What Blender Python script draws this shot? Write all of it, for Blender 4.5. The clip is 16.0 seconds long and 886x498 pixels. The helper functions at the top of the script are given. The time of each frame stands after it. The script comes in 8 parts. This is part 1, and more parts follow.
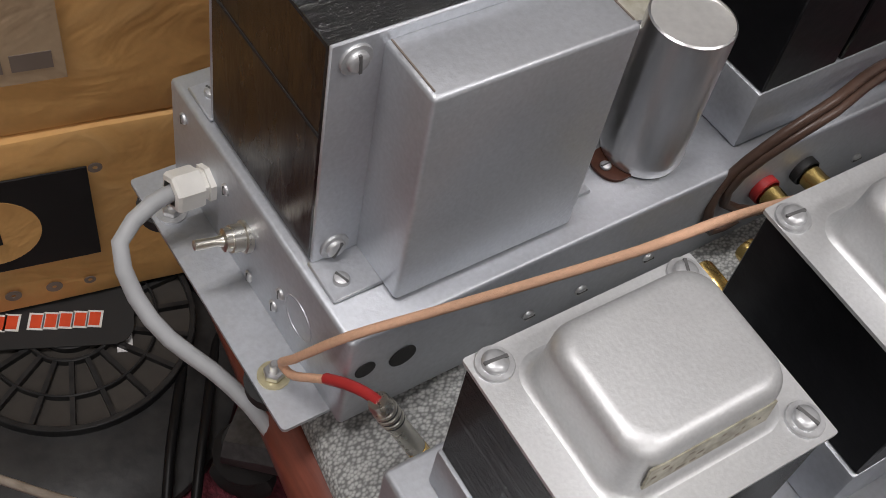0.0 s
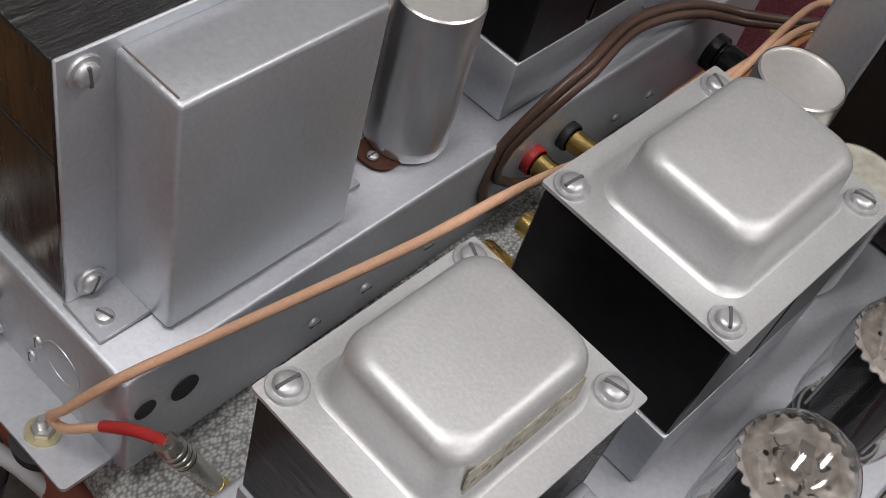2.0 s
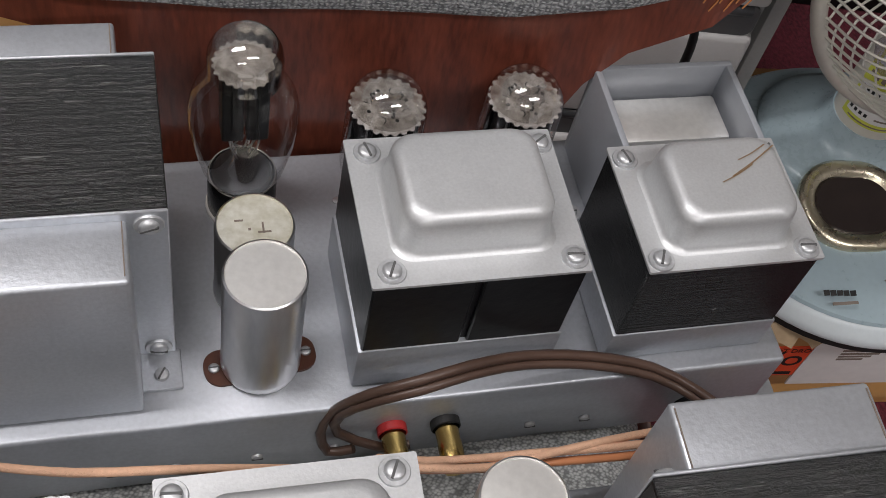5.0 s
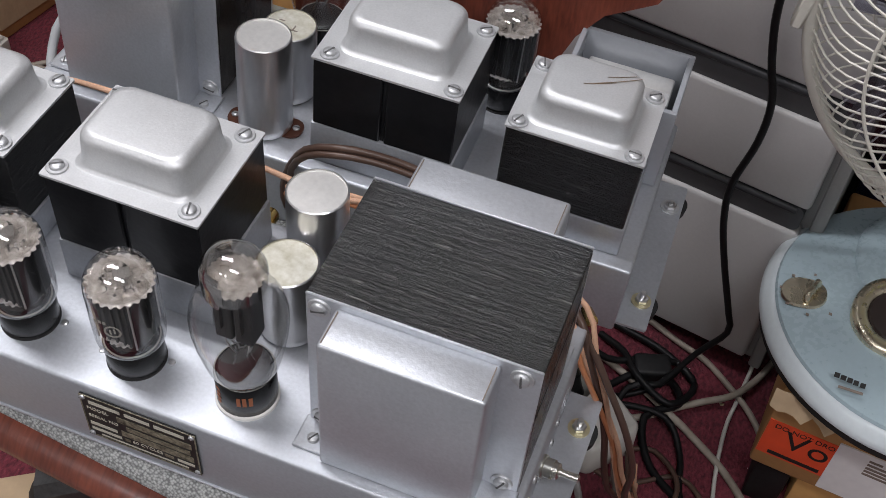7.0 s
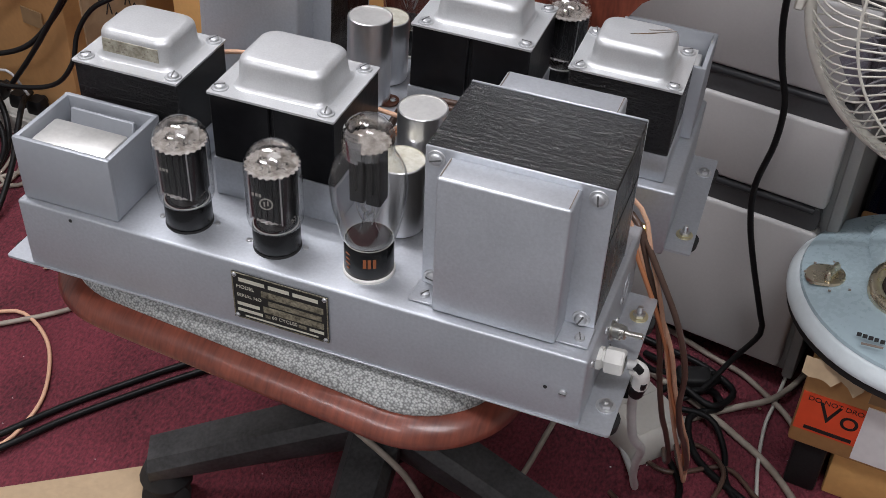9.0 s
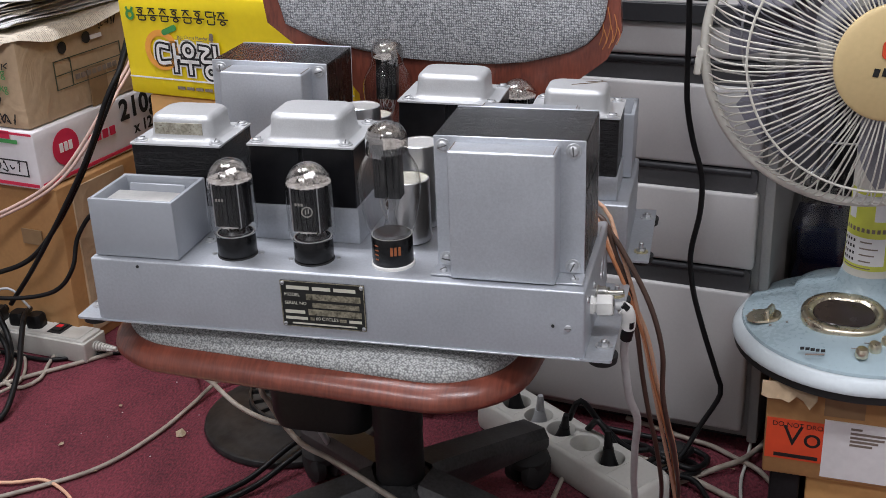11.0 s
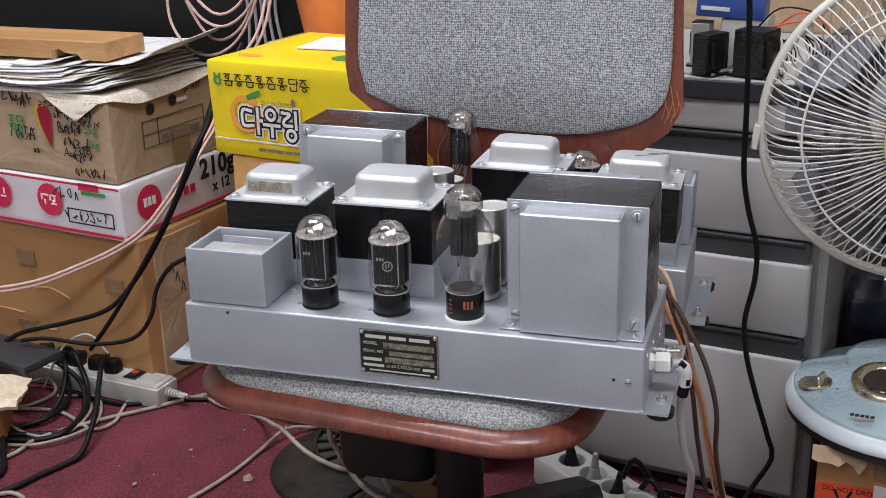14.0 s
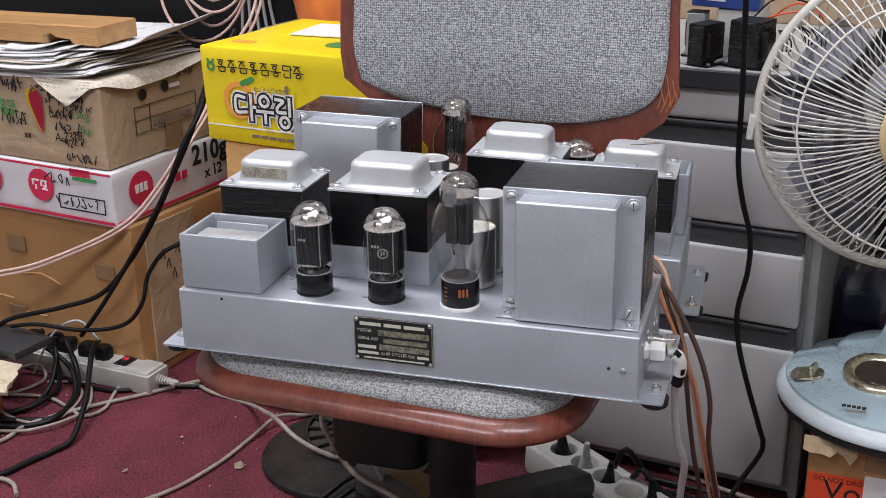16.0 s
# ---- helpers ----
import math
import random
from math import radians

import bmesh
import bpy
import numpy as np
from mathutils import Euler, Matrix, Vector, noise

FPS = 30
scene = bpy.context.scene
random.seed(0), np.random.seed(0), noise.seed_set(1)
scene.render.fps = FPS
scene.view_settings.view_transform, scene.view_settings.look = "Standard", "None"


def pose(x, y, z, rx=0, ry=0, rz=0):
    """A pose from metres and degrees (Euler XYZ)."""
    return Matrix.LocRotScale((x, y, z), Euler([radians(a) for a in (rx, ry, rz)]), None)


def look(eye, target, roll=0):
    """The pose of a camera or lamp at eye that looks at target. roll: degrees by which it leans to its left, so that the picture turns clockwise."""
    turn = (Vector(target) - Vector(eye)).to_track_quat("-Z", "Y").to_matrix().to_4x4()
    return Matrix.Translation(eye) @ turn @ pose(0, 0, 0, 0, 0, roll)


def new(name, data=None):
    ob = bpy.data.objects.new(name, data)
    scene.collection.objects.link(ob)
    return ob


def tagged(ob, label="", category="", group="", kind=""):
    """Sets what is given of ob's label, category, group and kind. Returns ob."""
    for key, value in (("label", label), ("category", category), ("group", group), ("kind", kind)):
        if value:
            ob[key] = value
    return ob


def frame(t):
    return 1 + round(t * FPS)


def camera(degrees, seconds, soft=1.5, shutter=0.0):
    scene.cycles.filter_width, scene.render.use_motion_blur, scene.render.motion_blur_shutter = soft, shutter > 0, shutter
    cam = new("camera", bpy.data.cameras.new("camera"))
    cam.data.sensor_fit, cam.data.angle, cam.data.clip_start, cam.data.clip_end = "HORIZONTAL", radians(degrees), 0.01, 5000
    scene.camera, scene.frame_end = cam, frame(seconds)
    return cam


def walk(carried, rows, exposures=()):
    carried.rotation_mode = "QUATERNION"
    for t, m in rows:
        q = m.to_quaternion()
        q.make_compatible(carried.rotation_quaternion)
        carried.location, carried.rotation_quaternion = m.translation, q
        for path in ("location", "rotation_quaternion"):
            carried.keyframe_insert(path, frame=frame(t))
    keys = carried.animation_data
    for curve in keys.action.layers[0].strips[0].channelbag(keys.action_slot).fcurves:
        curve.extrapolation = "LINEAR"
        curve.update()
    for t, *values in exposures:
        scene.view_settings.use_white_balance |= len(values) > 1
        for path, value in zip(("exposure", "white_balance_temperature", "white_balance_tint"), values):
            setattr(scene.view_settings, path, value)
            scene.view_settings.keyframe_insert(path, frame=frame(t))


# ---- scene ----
cam = camera(41.967, 16.0, soft=0.8)
PATH = [
    (0, (-0.11470, 0.02182, 0.82853), (0.26478, 0.44107, 0.06517), 13.305),
    (0.5, (-0.12972, 0.02416, 0.81697), (0.31736, 0.40219, 0.06882), 15.600),
    (1, (-0.11771, 0.03808, 0.81111), (0.37464, 0.37810, 0.07322), 17.936),
    (1.5, (-0.10456, 0.04041, 0.80846), (0.41453, 0.35372, 0.07710), 19.395),
    (2, (-0.10306, 0.03474, 0.80977), (0.41881, 0.33781, 0.07608), 19.331),
    (2.5, (-0.09935, 0.02928, 0.82038), (0.39854, 0.34361, 0.07486), 17.075),
    (3, (-0.06834, 0.01511, 0.85774), (0.38645, 0.35277, 0.09507), 13.934),
    (3.5, (-0.02237, -0.00100, 0.90444), (0.38056, 0.37379, 0.13005), 12.989),
    (4, (0.06488, -0.00523, 0.93267), (0.41851, 0.39457, 0.14679), 14.648),
    (4.2, (0.08441, -0.00773, 0.93999), (0.41593, 0.40330, 0.15027), 15.529),
    (6.3, (0.39021, -0.18266, 0.97804), (0.29653, 0.40341, 0.23626), 7.426),
    (6.5, (0.44211, -0.23439, 0.98984), (0.31435, 0.35802, 0.25825), 6.760),
    (7, (0.46332, -0.27812, 1.01078), (0.28585, 0.31525, 0.29042), 5.582),
    (7.5, (0.42084, -0.30104, 0.99909), (0.20530, 0.30911, 0.30357), 4.494),
    (8, (0.49015, -0.37947, 1.01690), (0.23911, 0.25765, 0.35845), 3.592),
    (8.5, (0.52991, -0.46823, 1.02004), (0.27432, 0.20211, 0.39729), 3.619),
    (8.7, (0.51157, -0.49590, 1.00667), (0.26415, 0.18257, 0.38945), 3.501),
    (10.8, (0.52437, -0.74435, 0.83997), (0.29577, 0.09104, 0.44961), -2.433),
    (11, (0.53419, -0.81171, 0.84687), (0.30820, 0.03274, 0.47493), -2.303),
    (11.5, (0.55611, -0.87627, 0.84065), (0.32293, -0.02000, 0.50165), -2.052),
    (12, (0.55275, -0.87543, 0.83275), (0.31035, -0.01512, 0.51087), -1.642),
    (12.5, (0.54338, -0.87141, 0.83053), (0.29047, -0.01129, 0.51631), -1.342),
    (13, (0.53737, -0.87299, 0.83843), (0.27565, -0.01518, 0.52511), -1.406),
    (13.5, (0.53675, -0.87843, 0.85807), (0.26784, -0.02430, 0.54082), -1.591),
    (14, (0.53558, -0.88428, 0.86553), (0.26574, -0.03126, 0.54606), -1.472),
    (14.5, (0.53740, -0.88331, 0.86484), (0.26817, -0.03135, 0.54206), -1.339),
    (15, (0.53399, -0.88338, 0.86453), (0.26750, -0.03144, 0.53943), -1.181),
    (15.5, (0.53029, -0.88475, 0.86393), (0.26759, -0.03203, 0.53782), -0.932),
    (16, (0.52957, -0.88420, 0.86313), (0.26904, -0.03140, 0.53547), -0.848),
]
walk(cam, [(t, look(eye, target, roll)) for t, eye, target, roll in PATH],
     exposures=[(0, -0.32, 7000, 16), (1.5, -0.38, 7000, 16), (4.2, -0.32, 7000, 16), (6.3, -0.22, 6700, 16), (8.7, 0.05, 6600, 16), (10.8, 0.28, 6450, 16), (16, 0.36, 6400, 17)])

# ---- world and lights ----
world = bpy.data.worlds.new("room_world")
scene.world = world
world.use_nodes = True
world.node_tree.nodes["Background"].inputs[0].default_value = (0.9, 0.95, 1.0, 1)
world.node_tree.nodes["Background"].inputs[1].default_value = 0.03

LAMPS = ((-0.50, 0.32, 27), (0.95, -0.75, 21), (-0.5, -1.8, 22))
Z0 = 0.46  # top plate of the amplifier on the chair, above the carpet


def ceiling_lamp(x, y, w, h, power, turn=0):
    lamp = bpy.data.lights.new("ceiling_lamp", "AREA")
    lamp.shape, lamp.size, lamp.size_y, lamp.energy = "RECTANGLE", w, h, power
    lamp.color = (0.92, 0.96, 1.0)
    ob = new("ceiling_lamp", lamp)
    ob.matrix_world = pose(x, y, 2.33, 0, 0, turn)


for lx, ly, watts in LAMPS:
    for dy in (-0.08, 0.08):
        ceiling_lamp(lx, ly + dy, 1.18, 0.05, watts / 2)

# ---- materials ----
def material(name, base, rough=0.5, metal=0.0, vary=0.12, grain=60.0, bump=0.0, patch=6.0, second=None, ior=1.45, stretch=(1, 1, 1), coat=0.0, fine_share=0.45):
    """Colour varied by a coarse and a fine noise, roughness by the fine one, with a little relief."""
    m = bpy.data.materials.new(name)
    m.use_nodes = True
    nt = m.node_tree
    bsdf = nt.nodes["Principled BSDF"]
    co = nt.nodes.new("ShaderNodeTexCoord")
    mp = nt.nodes.new("ShaderNodeMapping")
    mp.inputs["Scale"].default_value = stretch
    nt.links.new(co.outputs["Object"], mp.inputs["Vector"])
    coarse = nt.nodes.new("ShaderNodeTexNoise")
    coarse.inputs["Scale"].default_value = patch
    coarse.inputs["Detail"].default_value = 5
    fine = nt.nodes.new("ShaderNodeTexNoise")
    fine.inputs["Scale"].default_value = grain
    fine.inputs["Detail"].default_value = 4
    for n in (coarse, fine):
        nt.links.new(mp.outputs[0], n.inputs["Vector"])
    mix = nt.nodes.new("ShaderNodeMix")
    mix.data_type = "FLOAT"
    mix.inputs[0].default_value = fine_share
    nt.links.new(coarse.outputs["Fac"], mix.inputs[2])
    nt.links.new(fine.outputs["Fac"], mix.inputs[3])
    ramp = nt.nodes.new("ShaderNodeValToRGB")
    dark = tuple(c * (1 - vary) for c in base)
    light = tuple(min(1, c * (1 + vary)) for c in base)
    ramp.color_ramp.elements[0].position, ramp.color_ramp.elements[1].position = 0.34, 0.66
    ramp.color_ramp.elements[0].color = (*(second or dark), 1)
    ramp.color_ramp.elements[1].color = (*light, 1)
    nt.links.new(mix.outputs[0], ramp.inputs[0])
    nt.links.new(ramp.outputs[0], bsdf.inputs["Base Color"])
    rr = nt.nodes.new("ShaderNodeMapRange")
    rr.inputs[3].default_value, rr.inputs[4].default_value = max(0.03, rough * 0.8), min(1, rough * 1.2)
    nt.links.new(mix.outputs[0], rr.inputs[0])
    nt.links.new(rr.outputs[0], bsdf.inputs["Roughness"])
    bsdf.inputs["Metallic"].default_value = metal
    bsdf.inputs["IOR"].default_value = ior
    bsdf.inputs["Coat Weight"].default_value = coat
    bsdf.inputs["Coat Roughness"].default_value = 0.12
    if bump:
        b = nt.nodes.new("ShaderNodeBump")
        b.inputs["Strength"].default_value = 0.6
        b.inputs["Distance"].default_value = bump
        nt.links.new(fine.outputs["Fac"], b.inputs["Height"])
        nt.links.new(b.outputs[0], bsdf.inputs["Normal"])
    return m


def banded(m, scale, axis, depth, jitter=1.5):
    """Adds the relief of thin sheets or threads, running across the axis."""
    nt = m.node_tree
    bsdf = nt.nodes["Principled BSDF"]
    co = nt.nodes["Texture Coordinate"]
    w = nt.nodes.new("ShaderNodeTexWave")
    w.bands_direction = axis
    w.inputs["Scale"].default_value = scale
    w.inputs["Distortion"].default_value = jitter
    w.inputs["Detail"].default_value = 3
    w.inputs["Detail Scale"].default_value = 0.6
    nt.links.new(co.outputs["Object"], w.inputs["Vector"])
    b = nt.nodes.new("ShaderNodeBump")
    b.inputs["Strength"].default_value = 0.8
    b.inputs["Distance"].default_value = depth
    nt.links.new(w.outputs["Fac"], b.inputs["Height"])
    if bsdf.inputs["Normal"].links:
        nt.links.new(bsdf.inputs["Normal"].links[0].from_socket, b.inputs["Normal"])
    nt.links.new(b.outputs[0], bsdf.inputs["Normal"])
    return m


def thin_glass(name, tint, ior=1.5, rough=0.0):
    """A thin pane or bulb: clear through, with the mirror shine of its two skins."""
    m = bpy.data.materials.new(name)
    m.use_nodes = True
    nt = m.node_tree
    nt.nodes.remove(nt.nodes["Principled BSDF"])
    clear = nt.nodes.new("ShaderNodeBsdfTransparent")
    clear.inputs[0].default_value = (*tint, 1)
    shine = nt.nodes.new("ShaderNodeBsdfGlossy")
    shine.inputs["Roughness"].default_value = rough
    edge = nt.nodes.new("ShaderNodeLayerWeight")
    edge.inputs[0].default_value = 0.5
    bend = nt.nodes.new("ShaderNodeMath")
    bend.operation = "POWER"
    bend.inputs[1].default_value = 3.0
    nt.links.new(edge.outputs["Facing"], bend.inputs[0])
    gloss = nt.nodes.new("ShaderNodeMapRange")
    gloss.name = "gloss"
    gloss.inputs[3].default_value, gloss.inputs[4].default_value = (ior - 1) ** 2 / (ior + 1) ** 2, 0.92
    nt.links.new(bend.outputs[0], gloss.inputs[0])
    mix = nt.nodes.new("ShaderNodeMixShader")
    nt.links.new(gloss.outputs[0], mix.inputs[0])
    nt.links.new(clear.outputs[0], mix.inputs[1])
    nt.links.new(shine.outputs[0], mix.inputs[2])
    nt.links.new(mix.outputs[0], nt.nodes["Material Output"].inputs[0])
    return m


def streaked(m, stretch, depth, worn_sheen=0.0):
    """Irregular long streaks, as on the edges of stacked lacquered sheets: relief, gloss, a little dust and wear, and
    painted sheen.
    """
    nt = m.node_tree
    bsdf = nt.nodes["Principled BSDF"]
    co = nt.nodes["Texture Coordinate"]
    mp = nt.nodes.new("ShaderNodeMapping")
    mp.inputs["Scale"].default_value = stretch
    nt.links.new(co.outputs["Object"], mp.inputs["Vector"])
    n = nt.nodes.new("ShaderNodeTexNoise")
    n.inputs["Scale"].default_value = 1.0
    n.inputs["Detail"].default_value = 6
    n.inputs["Roughness"].default_value = 0.65
    nt.links.new(mp.outputs[0], n.inputs["Vector"])
    b = nt.nodes.new("ShaderNodeBump")
    b.inputs["Strength"].default_value = 1.0
    b.inputs["Distance"].default_value = depth
    nt.links.new(n.outputs["Fac"], b.inputs["Height"])
    nt.links.new(b.outputs[0], bsdf.inputs["Normal"])
    if worn_sheen:
        # Pale streaks paint lamp sheen into the base colour, mixed with worn, dusty edges.
        ramp = nt.nodes.new("ShaderNodeValToRGB")
        ramp.color_ramp.elements[0].position, ramp.color_ramp.elements[1].position = 0.60, 0.73
        ramp.color_ramp.elements[0].color = (0.005, 0.005, 0.0055, 1)
        ramp.color_ramp.elements[1].color = (worn_sheen, worn_sheen, worn_sheen * 0.97, 1)
        nt.links.new(n.outputs["Fac"], ramp.inputs[0])
        nt.links.new(ramp.outputs[0], bsdf.inputs["Base Color"])
    return m


def fabric(name, a, b, pitch, depth, across, wander=3.0, fluff=0.9, weave=1.0):
    """A coarse weave: two crossing sets of yarn, uneven, with fluff between."""
    m = material(name, a, 0.95, 0, 0.3, 900, depth * 0.4, 40)
    nt = m.node_tree
    bsdf = nt.nodes["Principled BSDF"]
    co = nt.nodes["Texture Coordinate"]
    waves = []
    for way, k in (("X", 1.0), (across, 0.9)):
        w = nt.nodes.new("ShaderNodeTexWave")
        w.bands_direction = way
        w.inputs["Scale"].default_value = 0.314 / pitch * k
        w.inputs["Distortion"].default_value = wander
        w.inputs["Detail"].default_value = 2
        w.inputs["Detail Scale"].default_value = 2.0
        nt.links.new(co.outputs["Object"], w.inputs["Vector"])
        waves.append(w)
    n = nt.nodes.new("ShaderNodeTexNoise")
    n.inputs["Scale"].default_value = fluff / pitch
    n.inputs["Detail"].default_value = 3
    nt.links.new(co.outputs["Object"], n.inputs["Vector"])
    mul = nt.nodes.new("ShaderNodeMath")
    mul.operation = "MULTIPLY"
    nt.links.new(waves[0].outputs["Fac"], mul.inputs[0])
    nt.links.new(waves[1].outputs["Fac"], mul.inputs[1])
    ad = nt.nodes.new("ShaderNodeMath")
    ad.operation = "MULTIPLY_ADD"
    ad.inputs[1].default_value = weave
    nt.links.new(mul.outputs[0], ad.inputs[0])
    nt.links.new(n.outputs["Fac"], ad.inputs[2])
    ramp = nt.nodes.new("ShaderNodeValToRGB")
    ramp.color_ramp.elements[0].position, ramp.color_ramp.elements[1].position = (0.45, 1.0) if weave > 0.9 else (0.43, 0.80)
    ramp.color_ramp.elements[0].color, ramp.color_ramp.elements[1].color = (*b, 1), (*a, 1)
    nt.links.new(ad.outputs[0], ramp.inputs[0])
    nt.links.new(ramp.outputs[0], bsdf.inputs["Base Color"])
    bp = nt.nodes.new("ShaderNodeBump")
    bp.inputs["Distance"].default_value = depth
    nt.links.new(ad.outputs[0], bp.inputs["Height"])
    nt.links.new(bp.outputs[0], bsdf.inputs["Normal"])
    return m


def pebbled(name, light, dark, size, depth):
    """A looped cloth: small uneven knots of yarn with dark gaps between them."""
    m = material(name, light, 0.95, 0, 0.2, 700, 0, 40)
    nt = m.node_tree
    bsdf = nt.nodes["Principled BSDF"]
    co = nt.nodes["Texture Coordinate"]
    mp = nt.nodes.new("ShaderNodeMapping")
    mp.inputs["Scale"].default_value = (0.75, 1.0, 0.75)
    mp.inputs["Rotation"].default_value = (0, 0, 0.6)
    nt.links.new(co.outputs["Object"], mp.inputs["Vector"])
    v = nt.nodes.new("ShaderNodeTexVoronoi")
    v.inputs["Scale"].default_value = 1 / size
    v.inputs["Randomness"].default_value = 0.75
    nt.links.new(mp.outputs[0], v.inputs["Vector"])
    n = nt.nodes.new("ShaderNodeTexNoise")
    n.inputs["Scale"].default_value = 0.5 / size
    n.inputs["Detail"].default_value = 4
    nt.links.new(co.outputs["Object"], n.inputs["Vector"])
    add = nt.nodes.new("ShaderNodeMath")
    add.operation = "MULTIPLY_ADD"
    add.inputs[1].default_value = 0.55
    nt.links.new(n.outputs["Fac"], add.inputs[0])
    nt.links.new(v.outputs["Distance"], add.inputs[2])
    ramp = nt.nodes.new("ShaderNodeValToRGB")
    ramp.color_ramp.elements[0].position, ramp.color_ramp.elements[1].position = 0.52, 1.02
    ramp.color_ramp.elements[0].color, ramp.color_ramp.elements[1].color = (*light, 1), (*dark, 1)
    nt.links.new(add.outputs[0], ramp.inputs[0])
    nt.links.new(ramp.outputs[0], bsdf.inputs["Base Color"])
    bp = nt.nodes.new("ShaderNodeBump")
    bp.invert = True
    bp.inputs["Distance"].default_value = depth
    nt.links.new(add.outputs[0], bp.inputs["Height"])
    nt.links.new(bp.outputs[0], bsdf.inputs["Normal"])
    return m


def half_mirror(name, tint, low, high):
    """A thin metal film on glass: patches that mirror and patches that let the view through."""
    m = thin_glass(name, tint, 1.5)
    nt = m.node_tree
    mix = nt.nodes["Mix Shader"]
    nt.nodes.remove(nt.nodes["gloss"])
    nt.nodes["Glossy BSDF"].inputs[0].default_value = (0.84, 0.83, 0.82, 1)
    nt.nodes["Glossy BSDF"].inputs["Roughness"].default_value = 0.06
    n = nt.nodes.new("ShaderNodeTexNoise")
    n.inputs["Scale"].default_value = 70
    co = nt.nodes.new("ShaderNodeTexCoord")
    nt.links.new(co.outputs["Object"], n.inputs["Vector"])
    mr = nt.nodes.new("ShaderNodeMapRange")
    mr.inputs[1].default_value, mr.inputs[2].default_value = 0.35, 0.65
    mr.inputs[3].default_value, mr.inputs[4].default_value = low, high
    nt.links.new(n.outputs["Fac"], mr.inputs[0])
    nt.links.new(mr.outputs[0], mix.inputs[0])
    return m


def newsprint(name, base, ink, pitch):
    """Paper with rows of small grey print broken into words and columns."""
    m = material(name, base, 0.85, 0, 0.10, 170, 0.0002, 9)
    nt = m.node_tree
    bsdf = nt.nodes["Principled BSDF"]
    co = nt.nodes["Texture Coordinate"]
    rows = nt.nodes.new("ShaderNodeTexWave")
    rows.bands_direction = "Y"
    rows.inputs["Scale"].default_value = 0.314 / pitch
    words = nt.nodes.new("ShaderNodeTexNoise")
    words.inputs["Scale"].default_value = 1.0
    columns = nt.nodes.new("ShaderNodeTexNoise")
    columns.inputs["Scale"].default_value = 13
    columns.inputs["Detail"].default_value = 1
    mp = nt.nodes.new("ShaderNodeMapping")
    mp.inputs["Scale"].default_value = (330, 0.5 / pitch, 60)
    nt.links.new(co.outputs["Object"], rows.inputs["Vector"])
    nt.links.new(co.outputs["Object"], mp.inputs["Vector"])
    nt.links.new(mp.outputs[0], words.inputs["Vector"])
    nt.links.new(co.outputs["Object"], columns.inputs["Vector"])
    fac = None
    for src, low, high in ((rows, 0.45, 0.75), (words, 0.42, 0.52), (columns, 0.44, 0.50)):
        step = nt.nodes.new("ShaderNodeMapRange")
        step.inputs[1].default_value, step.inputs[2].default_value = low, high
        nt.links.new(src.outputs["Fac"], step.inputs[0])
        if fac is None:
            fac = step.outputs[0]
        else:
            mul = nt.nodes.new("ShaderNodeMath")
            mul.operation = "MULTIPLY"
            nt.links.new(fac, mul.inputs[0])
            nt.links.new(step.outputs[0], mul.inputs[1])
            fac = mul.outputs[0]
    mix = nt.nodes.new("ShaderNodeMix")
    mix.data_type = "RGBA"
    nt.links.new(fac, mix.inputs[0])
    nt.links.new(bsdf.inputs["Base Color"].links[0].from_socket, mix.inputs[6])
    mix.inputs[7].default_value = (*ink, 1)
    nt.links.new(mix.outputs[2], bsdf.inputs["Base Color"])
    return m


def creased(m, depth, scale=16.0, scuff=None):
    """Soft dents and folds over the grain of a card box, and scuffed paler patches."""
    nt = m.node_tree
    bsdf = nt.nodes["Principled BSDF"]
    co = nt.nodes["Texture Coordinate"]
    n = nt.nodes.new("ShaderNodeTexNoise")
    n.inputs["Scale"].default_value = scale
    n.inputs["Detail"].default_value = 3
    n.inputs["Distortion"].default_value = 1.2
    nt.links.new(co.outputs["Object"], n.inputs["Vector"])
    b = nt.nodes.new("ShaderNodeBump")
    b.inputs["Strength"].default_value = 0.7
    b.inputs["Distance"].default_value = depth
    nt.links.new(n.outputs["Fac"], b.inputs["Height"])
    if bsdf.inputs["Normal"].links:
        nt.links.new(bsdf.inputs["Normal"].links[0].from_socket, b.inputs["Normal"])
    nt.links.new(b.outputs[0], bsdf.inputs["Normal"])
    if scuff:
        step = nt.nodes.new("ShaderNodeMapRange")
        step.inputs[1].default_value, step.inputs[2].default_value = 0.56, 0.72
        step.inputs[4].default_value = 0.55
        nt.links.new(n.outputs["Fac"], step.inputs[0])
        mix = nt.nodes.new("ShaderNodeMix")
        mix.data_type = "RGBA"
        nt.links.new(step.outputs[0], mix.inputs[0])
        nt.links.new(bsdf.inputs["Base Color"].links[0].from_socket, mix.inputs[6])
        mix.inputs[7].default_value = (*scuff, 1)
        nt.links.new(mix.outputs[2], bsdf.inputs["Base Color"])
    return m


